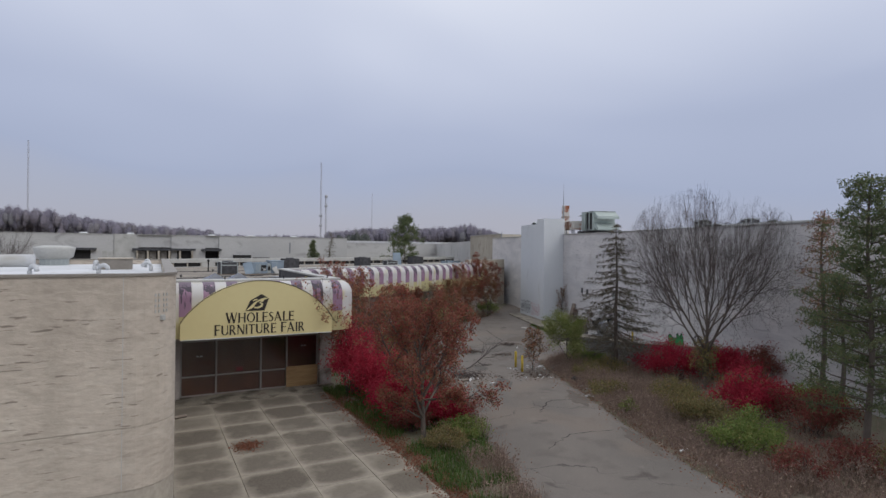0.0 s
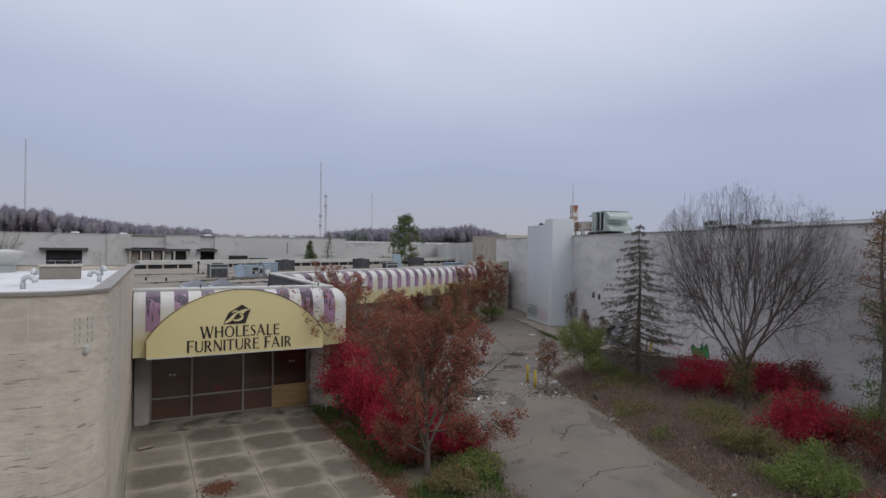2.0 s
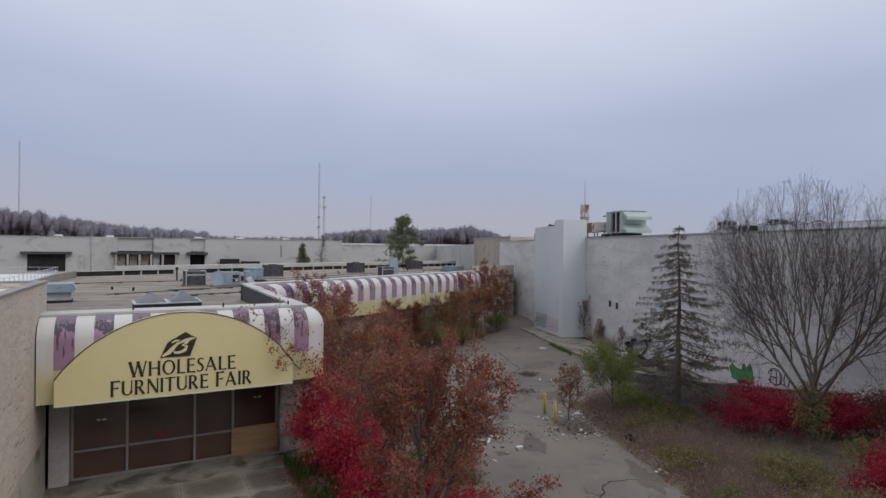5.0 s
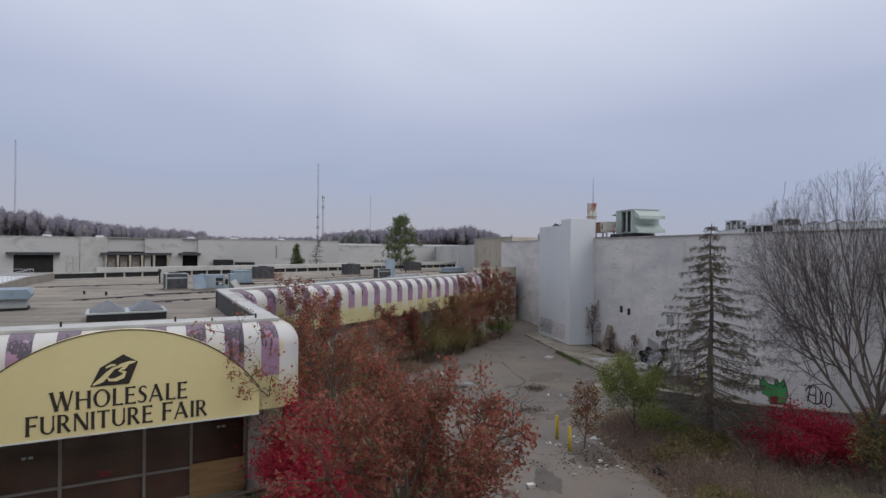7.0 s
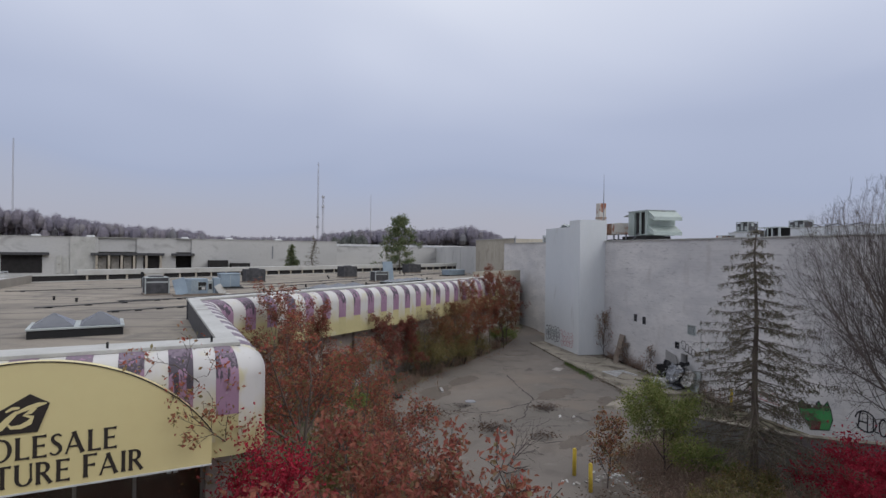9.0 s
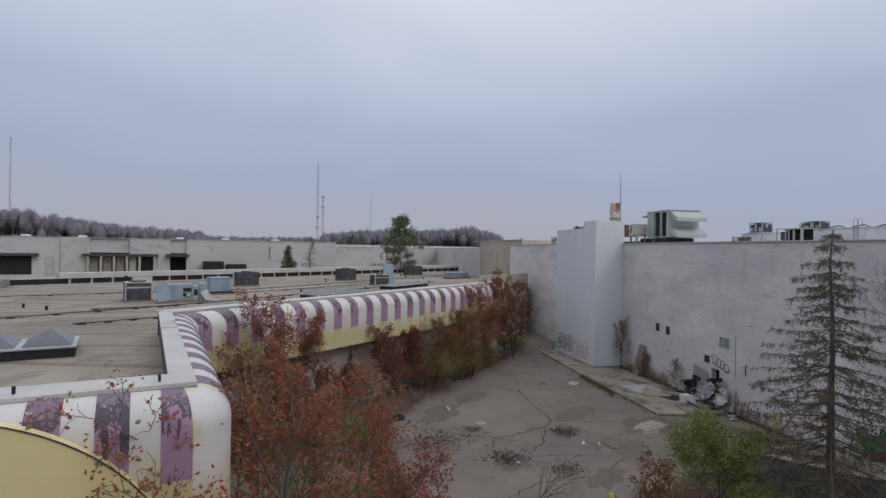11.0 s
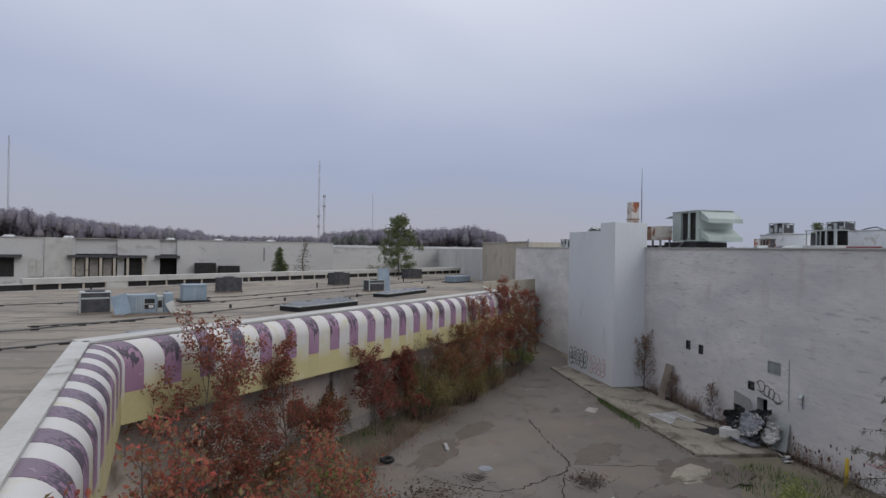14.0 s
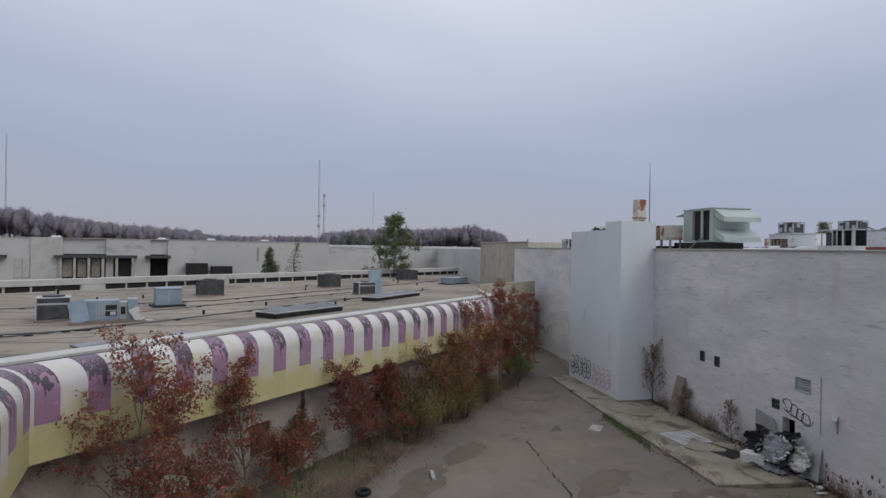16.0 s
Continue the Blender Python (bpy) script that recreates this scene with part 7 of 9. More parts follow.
def conifer(loc, height, reach, seed, label, leaf, bark="bark", whorls=24, per_whorl=6, needles=34, droop=0.32, low=0.16, name="spruce_tree", sparse=1.0, nsize=0.16, hang_twigs=0):
    rnd = random.Random(seed)
    t = thing(name, loc, 0, label, "tree")
    tr, cr = Soup(), Soup()
    bend = [Vector((0.06 * noise.noise(Vector((i * 0.4, seed, 0))) * i, 0.05 * noise.noise(Vector((i * 0.4, seed, 5))) * i, height * i / 10)) for i in range(11)]
    tr.tube(bend, [0.02 + 0.0145 * height * (1 - i / 10) for i in range(11)], 8, False)
    for w in range(whorls):
        f = low + (0.985 - low) * w / (whorls - 1)
        q = f * 10
        i = min(int(q), 9)
        base = bend[i].lerp(bend[i + 1], q - i) + Vector((0, 0, rnd.uniform(-0.1, 0.1)))
        ln = reach * (1 - f) ** 0.85 * (0.65 + 0.35 * min(1, (f - low) * 6 + 0.5)) + 0.15
        for k in range(per_whorl):
            if rnd.random() > sparse:
                continue
            a = 6.283 * (k + rnd.random() * 0.8) / per_whorl + w * 0.7
            l = ln * rnd.uniform(0.45, 1.15)
            d = Vector((math.cos(a), math.sin(a), rnd.gauss(0, 0.07)))
            pts = [base + d * (l * u) + Vector((0, 0, -droop * l * u * (1.15 - 0.55 * u) + rnd.gauss(0, 0.03))) for u in (0, 0.25, 0.5, 0.75, 1.0)]
            tr.tube(pts, [0.03 * (1 - f) + 0.012, 0.02 * (1 - f) + 0.01, 0.012, 0.009, 0.005], 3, False)
            # side twigs hanging from the branch
            for m in range(int(l * hang_twigs)):
                u = rnd.uniform(0.2, 0.98)
                j = min(int(u * 4), 3)
                p = pts[j].lerp(pts[j + 1], u * 4 - j)
                out = Vector((-d.y, d.x, 0)) * rnd.choice((-1, 1)) * rnd.uniform(0.3, 1.0) + d * rnd.uniform(0.1, 0.7)
                tl = rnd.uniform(0.18, 0.5) * (1.15 - 0.5 * u)
                e = p + out.normalized() * tl * 0.7 + Vector((0, 0, -tl * rnd.uniform(0.35, 0.9)))
                tr.tube([p, e], [0.008, 0.004], 3, False)
                for _ in range(5):
                    cr.leaf(p.lerp(e, rnd.uniform(0.1, 1.0)) + Vector((0, 0, rnd.gauss(-0.02, 0.02))), nsize * rnd.uniform(0.6, 1.3), rnd, 0.0, 0.2)
            nn = int(needles * l / reach) + 3
            for _ in range(nn):
                u = rnd.uniform(0.18, 1.0)
                j = min(int(u * 4), 3)
                p = pts[j].lerp(pts[j + 1], u * 4 - j)
                s = Vector((-d.y, d.x, 0)) * rnd.gauss(0, 0.12 * l * (1.1 - u))
                hang = Vector((0, 0, -abs(rnd.gauss(0, 0.14))))
                q2 = p + s
                cr.leaf(q2 + hang * 0.3, nsize * rnd.uniform(0.8, 1.7), rnd, 0.0, 0.13)
                if rnd.random() < 0.45:
                    b = len(cr.v)
                    e = q2 + hang * 1.6 + s * 0.3
                    cr.v += [q2, q2 + Vector((0.02, 0.02, 0)), e]
                    cr.f.append((b, b + 1, b + 2))
    part("trunk", tr.mesh("trunk", M[bark], True), None, t)
    part("crown", cr.mesh("crown", M[leaf]), None, t)
    return t


conifer((30.0, 30.0, 0.0), 10.75, 5.2, 71, "sparse half-dead spruce with drooping brown-green branches", "needle_dry", whorls=23, per_whorl=8, needles=130, droop=0.28, nsize=0.10, sparse=0.95, hang_twigs=9)


def pine(loc, height, reach, seed, label, leaf, low=0.25, count=46, tuft=90, grain=1.0):
    rnd = random.Random(seed)
    t = thing("pine_tree", loc, 0, label, "tree", "pines on the bank")
    tr, cr = Soup(), Soup()
    tr.tube([Vector((0.1 * math.sin(i * 0.8), 0.08 * math.cos(i), height * i / 8)) for i in range(9)], [0.125 * (1 - i / 9) + 0.02 for i in range(9)], 8, False)
    for k in range(count):
        f = low + (0.98 - low) * (k / count) + rnd.uniform(-0.01, 0.01)
        a = k * 2.4 + rnd.uniform(-0.4, 0.4)
        l = reach * (1.02 - f) ** 0.6 * rnd.uniform(0.5, 1.1)
        base = Vector((0, 0, height * f))
        d = Vector((math.cos(a), math.sin(a), rnd.uniform(-0.05, 0.4)))
        pts = [base, base + d * l * 0.5, base + d * l + Vector((0, 0, 0.12 * l))]
        tr.tube(pts, [0.04, 0.025, 0.01], 4, False)
        for b in range(5):
            u = rnd.uniform(0.35, 1.0)
            c = base + d * l * u + Vector((rnd.gauss(0, 0.22), rnd.gauss(0, 0.22), 0.1 * l * u + rnd.gauss(0, 0.10)))
            for _ in range(tuft // 5):
                cr.leaf(c + Vector((rnd.gauss(0, 0.15), rnd.gauss(0, 0.15), rnd.gauss(0, 0.10))) * grain, rnd.uniform(0.14, 0.26) * grain, rnd, -0.3, 0.16 if grain == 1.0 else 0.3)
    part("trunk", tr.mesh("trunk", M["bark"], True), None, t)
    part("crown", cr.mesh("crown", M[leaf]), None, t)
    return t


pine((27.0, 12.6, 0.2), 11.9, 4.3, 81, "tall green pine with tufted branches", "needle", 0.16, 80, 170)
pine((28.4, 11.4, 0.2), 11.0, 4.2, 82, "tall green pine with tufted branches", "needle", 0.16, 70, 150)
pine((32.8, 17.5, 0.2), 10.9, 2.3, 83, "tall thin pine with copper-brown needles", "needle_copper", 0.40, 46, 55)
pine((33.2, 16.7, 0.2), 7.4, 2.3, 84, "sparse green pine beneath the copper one", "needle", 0.35, 30, 80)
# pine and firs beyond the mall roof
pine((245, 149.5, -0.4), 23.4, 7.5, 86, "green pine far behind the tall building", "needle", 0.45, 36, 60, 3.6)
pine((52.6, 118.2, -0.4), 16.6, 6.6, 85, "green pine standing beyond the mall roof", "needle", 0.4, 46, 100, 2.4)
conifer((31.6, 119, -0.4), 10.4, 3.8, 72, "dark green fir beyond the mall roof", "needle", whorls=18, per_whorl=8, needles=70, droop=0.15, low=0.35, name="fir_tree", nsize=0.4)
conifer((36.2, 122, -0.4), 12.4, 3.6, 73, "bare-branched larch beyond the mall roof", "needle_dry", whorls=15, per_whorl=5, needles=12, droop=-0.12, low=0.45, name="larch_tree", nsize=0.3)
broadleaf((-27, 150, -0.4), 13.0, 11.0, BARE[:3] + BARE[-1:], 64, "twig", "brown_leaf", 0, 0.1, 0.1, "bare tree before the far building", 0.2, name="bare_tree", rise=0.2)


def bush(loc, rx, ry, h, leaf, count, size, seed, label, name="shrub", stems=26, group="", hollow=0.55, base=0.05):
    """A many-stemmed shrub: leaves gathered in uneven clumps at the ends of its stems."""
    rnd = random.Random(seed)
    t = thing(name, (loc[0], loc[1], ground_z(loc[0], loc[1])), rnd.uniform(0, 360), label, "shrub", group)
    st, cr = Soup(), Soup()
    clumps = []
    for k in range(stems):
        a, u = rnd.uniform(0, 6.283), math.sqrt(rnd.random())
        top = Vector((math.cos(a) * rx * u, math.sin(a) * ry * u, h * (1 - 0.55 * u * u) * rnd.uniform(0.72, 1.08)))
        foot = Vector((top.x * 0.25, top.y * 0.25, -0.05))
        mid = foot.lerp(top, 0.55) + Vector((rnd.gauss(0, 0.1), rnd.gauss(0, 0.1), 0.12 * h))
        st.tube([foot, mid, top], [0.022, 0.016, 0.006], 3, False)
        for m in range(4):
            q = mid.lerp(top, rnd.uniform(-0.5, 1.05))
            clumps.append((q, rnd.uniform(0.14, 0.34) * (rx + h) * 0.5))
    for k in range(count):
        c, r = clumps[rnd.randrange(len(clumps))]
        p = c + Vector((rnd.gauss(0, r * 0.5), rnd.gauss(0, r * 0.5), rnd.gauss(0, r * 0.42)))
        if p.z < base:
            p.z = rnd.uniform(base, 0.4)
        cr.leaf(p, size * rnd.uniform(0.6, 1.35), rnd, 0.0, 0.55)
    part("woody_base", st.mesh("woody_base", M["twig"]), None, t)
    part("foliage", cr.mesh("foliage", M[leaf]), None, t)
    return t


RED = "crimson burning-bush shrub in full autumn colour"
bush((11.5, 29.4, 0), 1.8, 2.0, 3.8, "crimson_leaf", 9000, 0.12, 101, RED, group="crimson shrubs")
bush((11.5, 26.0, 0), 1.6, 1.7, 2.6, "crimson_leaf", 8000, 0.12, 102, RED, group="crimson shrubs")
bush((10.9, 32.1, 0), 1.5, 1.5, 4.3, "crimson_leaf", 8500, 0.12, 108, RED, group="crimson shrubs")
bush((13.2, 24.6, 0), 1.3, 1.2, 1.7, "crimson_leaf", 5500, 0.11, 103, RED, group="crimson shrubs")
bush((11.3, 24.6, 0), 1.1, 1.1, 1.3, "dull_red_leaf", 3500, 0.11, 109, "dull red shrub under the maple", group="crimson shrubs")
bush((31.9, 26.7, 0), 2.8, 2.4, 2.9, "crimson_leaf", 10000, 0.12, 104, RED, group="crimson shrubs")
bush((34.6, 25.0, 0.1), 2.2, 2.0, 2.3, "crimson_leaf", 8000, 0.12, 105, RED, group="crimson shrubs")
bush((37.0, 23.4, 0.1), 2.0, 2.0, 2.9, "dull_red_leaf", 6000, 0.12, 110, "thin dark red shrub", group="crimson shrubs")
bush((28.2, 18.4, 0.1), 2.2, 2.2, 2.7, "crimson_leaf", 9500, 0.12, 106, RED, group="crimson shrubs")
bush((28.0, 15.6, 0.1), 2.2, 2.0, 2.6, "dull_red_leaf", 8000, 0.12, 111, "dark red shrub with thinning leaves", group="crimson shrubs")
bush((24.8, 12.0, 0.1), 1.3, 1.3, 1.5, "dull_red_leaf", 3500, 0.11, 107, "low red shrub on the bank", group="crimson shrubs")
bush((22.2, 12.6, 0.1), 1.2, 1.2, 1.3, "dull_red_leaf", 2600, 0.11, 112, "low red shrub on the bank", group="crimson shrubs")
GREENS = [((23.4, 15.6, 0.0), 1.9, 1.7, "green_leaf", 7000, 201, "leafy green bush on the bank"),
          ((24.6, 18.9, 0.0), 1.8, 1.7, "olive_leaf", 6000, 202, "olive-green bush on the bank"),
          ((26.2, 21.6, 0.0), 1.6, 1.6, "olive_leaf", 4500, 203, "olive-green bush on the bank"),
          ((22.9, 21.9, 0.0), 0.5, 0.8, "lime_leaf", 900, 204, "small yellow-green bush by the drive"),
          ((29.6, 32.0, -0.05), 1.3, 1.3, "green_leaf", 3800, 205, "green bush before the concrete wall"),
          ((29.0, 29.6, -0.05), 1.6, 1.2, "olive_leaf", 4200, 206, "brown-green bush before the concrete wall"),
          ((11.7, 21.8, 0.0), 1.2, 0.8, "olive_leaf", 4200, 207, "low green shrub in the bed"),
          ((12.9, 22.8, 0.0), 1.3, 0.9, "green_leaf", 4200, 208, "low green shrub in the bed"),
          ((27.9, 56.2, -0.4), 2.4, 4.2, "olive_leaf", 9500, 209, "tall olive-yellow shrub beside the court"),
          ((30.6, 58.0, -0.4), 2.0, 3.8, "olive_leaf", 7000, 210, "green shrub beside the court"),
          ((35.6, 61.0, -0.4), 1.6, 2.4, "olive_leaf", 4500, 211, "olive shrub beside the court"),
          ((42.6, 67.0, -0.4), 1.8, 2.0, "green_leaf", 4500, 212, "green shrub beside the court"),
          ((19.4, 47.4, -0.3), 1.3, 1.7, "green_leaf", 3600, 213, "green shrub beside the wall"),
          ((16.2, 37.5, -0.1), 1.3, 1.7, "green_leaf", 3600, 214, "green shrub in the bed"),
          ((14.4, 36.4, 0.0), 1.4, 2.2, "olive_leaf", 4200, 215, "olive shrub beside the canopy"),
          ((32.6, 58.4, -0.4), 1.5, 3.0, "olive_leaf", 5500, 216, "tall olive shrub beside the court"),
          ((24.6, 25.2, 0.0), 1.4, 0.9, "olive_leaf", 2800, 217, "low brown-green bush on the bank"),
          ((27.0, 29.2, 0.0), 1.4, 1.1, "olive_leaf", 3000, 218, "low brown-green bush on the bank"),
          ((31.0, 20.4, 0.1), 1.7, 2.0, "olive_leaf", 4500, 219, "olive bush on the bank"),
          ((32.4, 17.4, 0.1), 1.8, 1.9, "green_leaf", 4500, 220, "green bush on the bank"),
          ((25.6, 10.0, 0.1), 1.8, 1.7, "olive_leaf", 4500, 221, "olive bush on the bank")]
for loc, r, h, leaf, cnt, seed, label in GREENS:
    bush(loc, r, r, h, leaf, cnt, 0.105, seed, label, group="green shrubs")

# brushwood, weeds, grass and fallen leaves


def in_bed(x, y):
    """Between the plaza or wall and the road's left edge."""
    for a, b in zip(BED, BED[1:]):
        if a[1] <= y < b[1]:
            f = (y - a[1]) / (b[1] - a[1])
            return x < a[0] + (b[0] - a[0]) * f
    return False


def bank_edge(y):
    for a, b in zip(BANK, BANK[1:]):
        if a[1] <= y < b[1]:
            return a[0] + (b[0] - a[0]) * (y - a[1]) / (b[1] - a[1])
    return 99


rb = random.Random(303)
so = Soup()
for _ in range(23000):
    y = rb.uniform(4, 35.5)
    x = bank_edge(y) + abs(rb.gauss(0, 1)) * 4.0 - 0.1
    if x > 40 or noise.noise(Vector((x * 0.4, y * 0.4, 9))) < -0.45:
        continue
    if x < bank_edge(y) + 0.5 and rb.random() < 0.6:
        continue
    h = rb.uniform(0.4, 1.45) * (0.7 + 0.5 * noise.noise(Vector((x * 0.3, y * 0.3, 2)))) * (0.4 + 0.6 * smoothstep(x - bank_edge(y), 0, 2.0))
    p = Vector((x, y, ground_z(x, y) - 0.03))
    a, ln = rb.uniform(0, 6.283), rb.uniform(0.1, 0.6) * h
    tip = p + Vector((math.cos(a) * ln, math.sin(a) * ln, h))
    so.tube([p, tip], [0.007, 0.003], 3, False)
    for k in range(3):
        q = p.lerp(tip, rb.uniform(0.35, 1))
        so.leaf(q + Vector((rb.gauss(0, 0.08), rb.gauss(0, 0.08), 0)), rb.uniform(0.05, 0.12), rb)
for _ in range(11000):
    y = rb.uniform(14.5, 66)
    f = [i for i in range(len(BED) - 1) if BED[i][1] <= y < BED[i + 1][1]][0]
    a, b = BED[f], BED[f + 1]
    x = a[0] + (b[0] - a[0]) * (y - a[1]) / (b[1] - a[1]) - abs(rb.gauss(0, 1.1)) + 0.15
    if x < 10.5 or noise.noise(Vector((x * 0.5, y * 0.5, 21))) < -0.1:
        continue
    p = Vector((x, y, ground_z(x, y) - 0.03))
    h = rb.uniform(0.3, 0.95)
    a2, ln = rb.uniform(0, 6.283), rb.uniform(0.1, 0.5) * h
    tip = p + Vector((math.cos(a2) * ln, math.sin(a2) * ln, h))
    so.tube([p, tip], [0.006, 0.003], 3, False)
    for k in range(2):
        so.leaf(p.lerp(tip, rb.uniform(0.4, 1)), rb.uniform(0.05, 0.11), rb)
for _ in range(5200):
    y = rb.uniform(43, 66)
    x = rb.uniform(11.8, 44)
    nn = -0.5 * x + 0.866 * y
    if not in_bed(x, y) or nn > 36.4 or noise.noise(Vector((x * 0.5, y * 0.5, 33))) < -0.15:
        continue
    p = Vector((x, y, ground_z(x, y) - 0.03))
    h = rb.uniform(0.3, 1.3)
    a2, ln = rb.uniform(0, 6.283), rb.uniform(0.1, 0.45) * h
    tip = p + Vector((math.cos(a2) * ln, math.sin(a2) * ln, h))
    so.tube([p, tip], [0.007, 0.003], 3, False)
    for k in range(4):
        so.leaf(p.lerp(tip, rb.uniform(0.3, 1)) + Vector((rb.gauss(0, 0.05), rb.gauss(0, 0.05), 0)), rb.uniform(0.05, 0.12), rb)
tagged(new("brushwood", so.mesh("brushwood", M["dead_stem"])), "tangle of dead brown stems on the bank", "brushwood", kind="stuff")

so = Soup()
for _ in range(95000):
    y = rb.uniform(13, 70)
    if y < 34:
        x = 9.55 + rb.random() * 8.7
    else:
        x = rb.uniform(11, 50)
    if not in_bed(x, y):
        continue
    if y > 46 and -0.5 * x + 0.866 * y > 36.5:
        continue
    dens = noise.noise(Vector((x * 0.5, y * 0.5, 4)))
    if dens < -0.12 or (y > 44 and dens < 0.12):
        continue
    h = rb.uniform(0.12, 0.42)
    so.blade(Vector((x, y, ground_z(x, y) - 0.04)), h, 0.035, rb.uniform(0.2, 0.9), rb)
for _ in range(1100):
    u, v = rb.random(), rb.gauss(0, 0.7)
    x, y = 41.0 - 1.9 * u + v * 0.5, 54.6 - 5.6 * u + v * 0.5
    so.blade(Vector((x, y, -0.42)), rb.uniform(0.1, 0.3), 0.03, rb.uniform(0.2, 0.9), rb)
for _ in range(700):
    y = rb.uniform(37, 42)
    x = rb.uniform(36, 40)
    so.blade(Vector((x, y, ground_z(x, y) - 0.04)), rb.uniform(0.1, 0.4), 0.03, rb.uniform(0.2, 0.9), rb)
tagged(new("grass", so.mesh("grass", M["grass"])), "patches of green weeds and grass", "grass", kind="stuff")

so = Soup()
for _ in range(13000):
    pick = rb.random()
    if pick < 0.45:
        y = rb.uniform(13, 33)
        x = 9.7 + rb.gauss(0.1, 0.4)
    elif pick < 0.75:
        f = rb.random() * (len(BED) - 5) + 3
        k = int(f)
        a, b = BED[k], BED[k + 1]
        x = a[0] + (b[0] - a[0]) * (f - k) + rb.gauss(-0.5, 0.8)
        y = a[1] + (b[1] - a[1]) * (f - k) + rb.gauss(0, 0.8)
    elif pick < 0.8:
        x, y = 3.9 + rb.gauss(0, 0.28), 25.6 + rb.gauss(0, 0.28)
    else:
        y = rb.uniform(6, 36)
        x = bank_edge(y) + rb.gauss(0.4, 0.7)
    so.leaf(Vector((x, y, max(ground_z(x, y) + 0.06, 0.05 if x < 9.5 else -9))), rb.uniform(0.06, 0.11), rb, 0.85, 0.8)
tagged(new("fallen_leaves", so.mesh("fallen_leaves", M["fallen"])), "fallen russet leaves along the edges", "leaves", kind="stuff")
# ---- screen wall, bollards, debris, graffiti ----
sw = thing("screen_wall", (31.0, 34.3, 0), label="grey stained concrete screen wall before the service yard", category="wall")
bm = bmesh.new()
prism(bm, [(-0.12, 0.08), (1.7, -4.2), (5.2, -7.95), (9.8, -11.6), (10.0, -11.35), (5.45, -7.75), (2.0, -4.05), (0.2, 0.2)], -0.6, 1.7)
part("wall", bm, M["screen"], sw)
bm = bmesh.new()
prism(bm, [(-0.16, 0.1), (1.66, -4.23), (5.17, -8.0), (9.78, -11.64), (10.03, -11.31), (5.48, -7.72), (2.04, -4.03), (0.24, 0.26)], 1.7, 1.78)
part("cap", bm, M["apron"], sw, "pale concrete cap")


def bollard(loc, h, lean=0.0):
    t = thing("bollard", loc, R.uniform(0, 360), "yellow steel bollard post, scuffed", "bollard", "yellow bollards")
    so = Soup()
    so.tube([V(0, 0, -0.1), V(lean * h * 0.5, 0, h * 0.5), V(lean * h, 0, h), V(lean * h, 0, h + 0.04)], [0.085, 0.085, 0.085, 0.05], 12)
    part("post", so.mesh("post", M["yellow_post"], True), None, t)


bollard((23.75, 32.75, 0.0), 1.1, 0.02)
bollard((24.35, 34.4, -0.02), 1.1)
bollard((40.3, 38.1, -0.1), 1.2, 0.03)


def chunk(bm, size, rnd):
    """One broken piece: a jittered box."""
    g = bmesh.ops.create_cube(bm, size=1.0)["verts"]
    sx, sy, sz_ = size * rnd.uniform(0.5, 1.4), size * rnd.uniform(0.4, 1.0), size * rnd.uniform(0.2, 0.6)
    m = pose(0, 0, sz_ * 0.4, rnd.uniform(-25, 25), rnd.uniform(-25, 25), rnd.uniform(0, 360))
    for v in g:
        v.co = m @ Vector((v.co.x * sx * rnd.uniform(0.7, 1.2), v.co.y * sy * rnd.uniform(0.7, 1.2), v.co.z * sz_))


def litter(loc, size, seed, material, name="litter_piece", label="pale scrap of litter on the ground", group="litter along the drive"):
    rnd = random.Random(seed)
    bm = bmesh.new()
    chunk(bm, size, rnd)
    ob = part(name, bm, M[material])
    ob.location = loc
    return tagged(ob, label, "litter", group)


rl = random.Random(900)
SPOTS = [(24.0, 30.1), (23.5, 25.6), (24.7, 27.1), (23.1, 21.5), (21.1, 17.2), (20.2, 14.7), (23.8, 30.9), (23.4, 33.6), (22.6, 31.2), (30.1, 41.4), (25.2, 41.8), (21.4, 20.4)]
for i, (x, y) in enumerate(SPOTS):
    for k in range(3):
        xx, yy = x + rl.gauss(0, 0.35), y + rl.gauss(0, 0.35)
        litter((xx, yy, ground_z(xx, yy) + 0.05), rl.uniform(0.07, 0.22), 1000 + i * 5 + k, rl.choice(["paper", "paper", "rubble"]))
for k in range(46):
    x, y = 25.9 + rl.gauss(0, 1.2), 33.3 + rl.gauss(0, 0.55)
    litter((x, y, ground_z(x, y) + 0.05), rl.uniform(0.06, 0.22), 1200 + k, rl.choice(["paper", "rubble", "rubble"]), "rubble_chunk", "pale chunk of broken concrete in a dumped heap", "rubble by the bollards")
for k in range(40):
    x, y = 43.0 + rl.gauss(-0.6, 0.6), 43.6 + rl.gauss(-0.8, 1.3)
    litter((x, y, -0.26 if y > 43.2 else -0.38), rl.uniform(0.1, 0.34), 1300 + k, rl.choice(["paper", "rubble", "tarp"]), "rubble_chunk", "scrap of rubbish by the broken door", "rubbish by the broken door")
big = thing("white_board", (38.7, 52.8, -0.375), 35, "pale board scrap lying flat in the court", "board")
part("sheet", boxes(((-0.6, -0.35, 0), (0.6, 0.35, 0.04)), bevel=0.008), M["rubble"], big)
for k in range(26):
    x, y = 18.7 + rl.gauss(0, 0.8), 31.6 + rl.gauss(0, 1.0)
    litter((x, y, ground_z(x, y) + 0.05), rl.uniform(0.1, 0.35), 1400 + k, rl.choice(["pallet_wood", "paper", "pallet_wood"]), "scrap", "scrap of wood and litter in a dumped heap", "dumped heap by the maple")


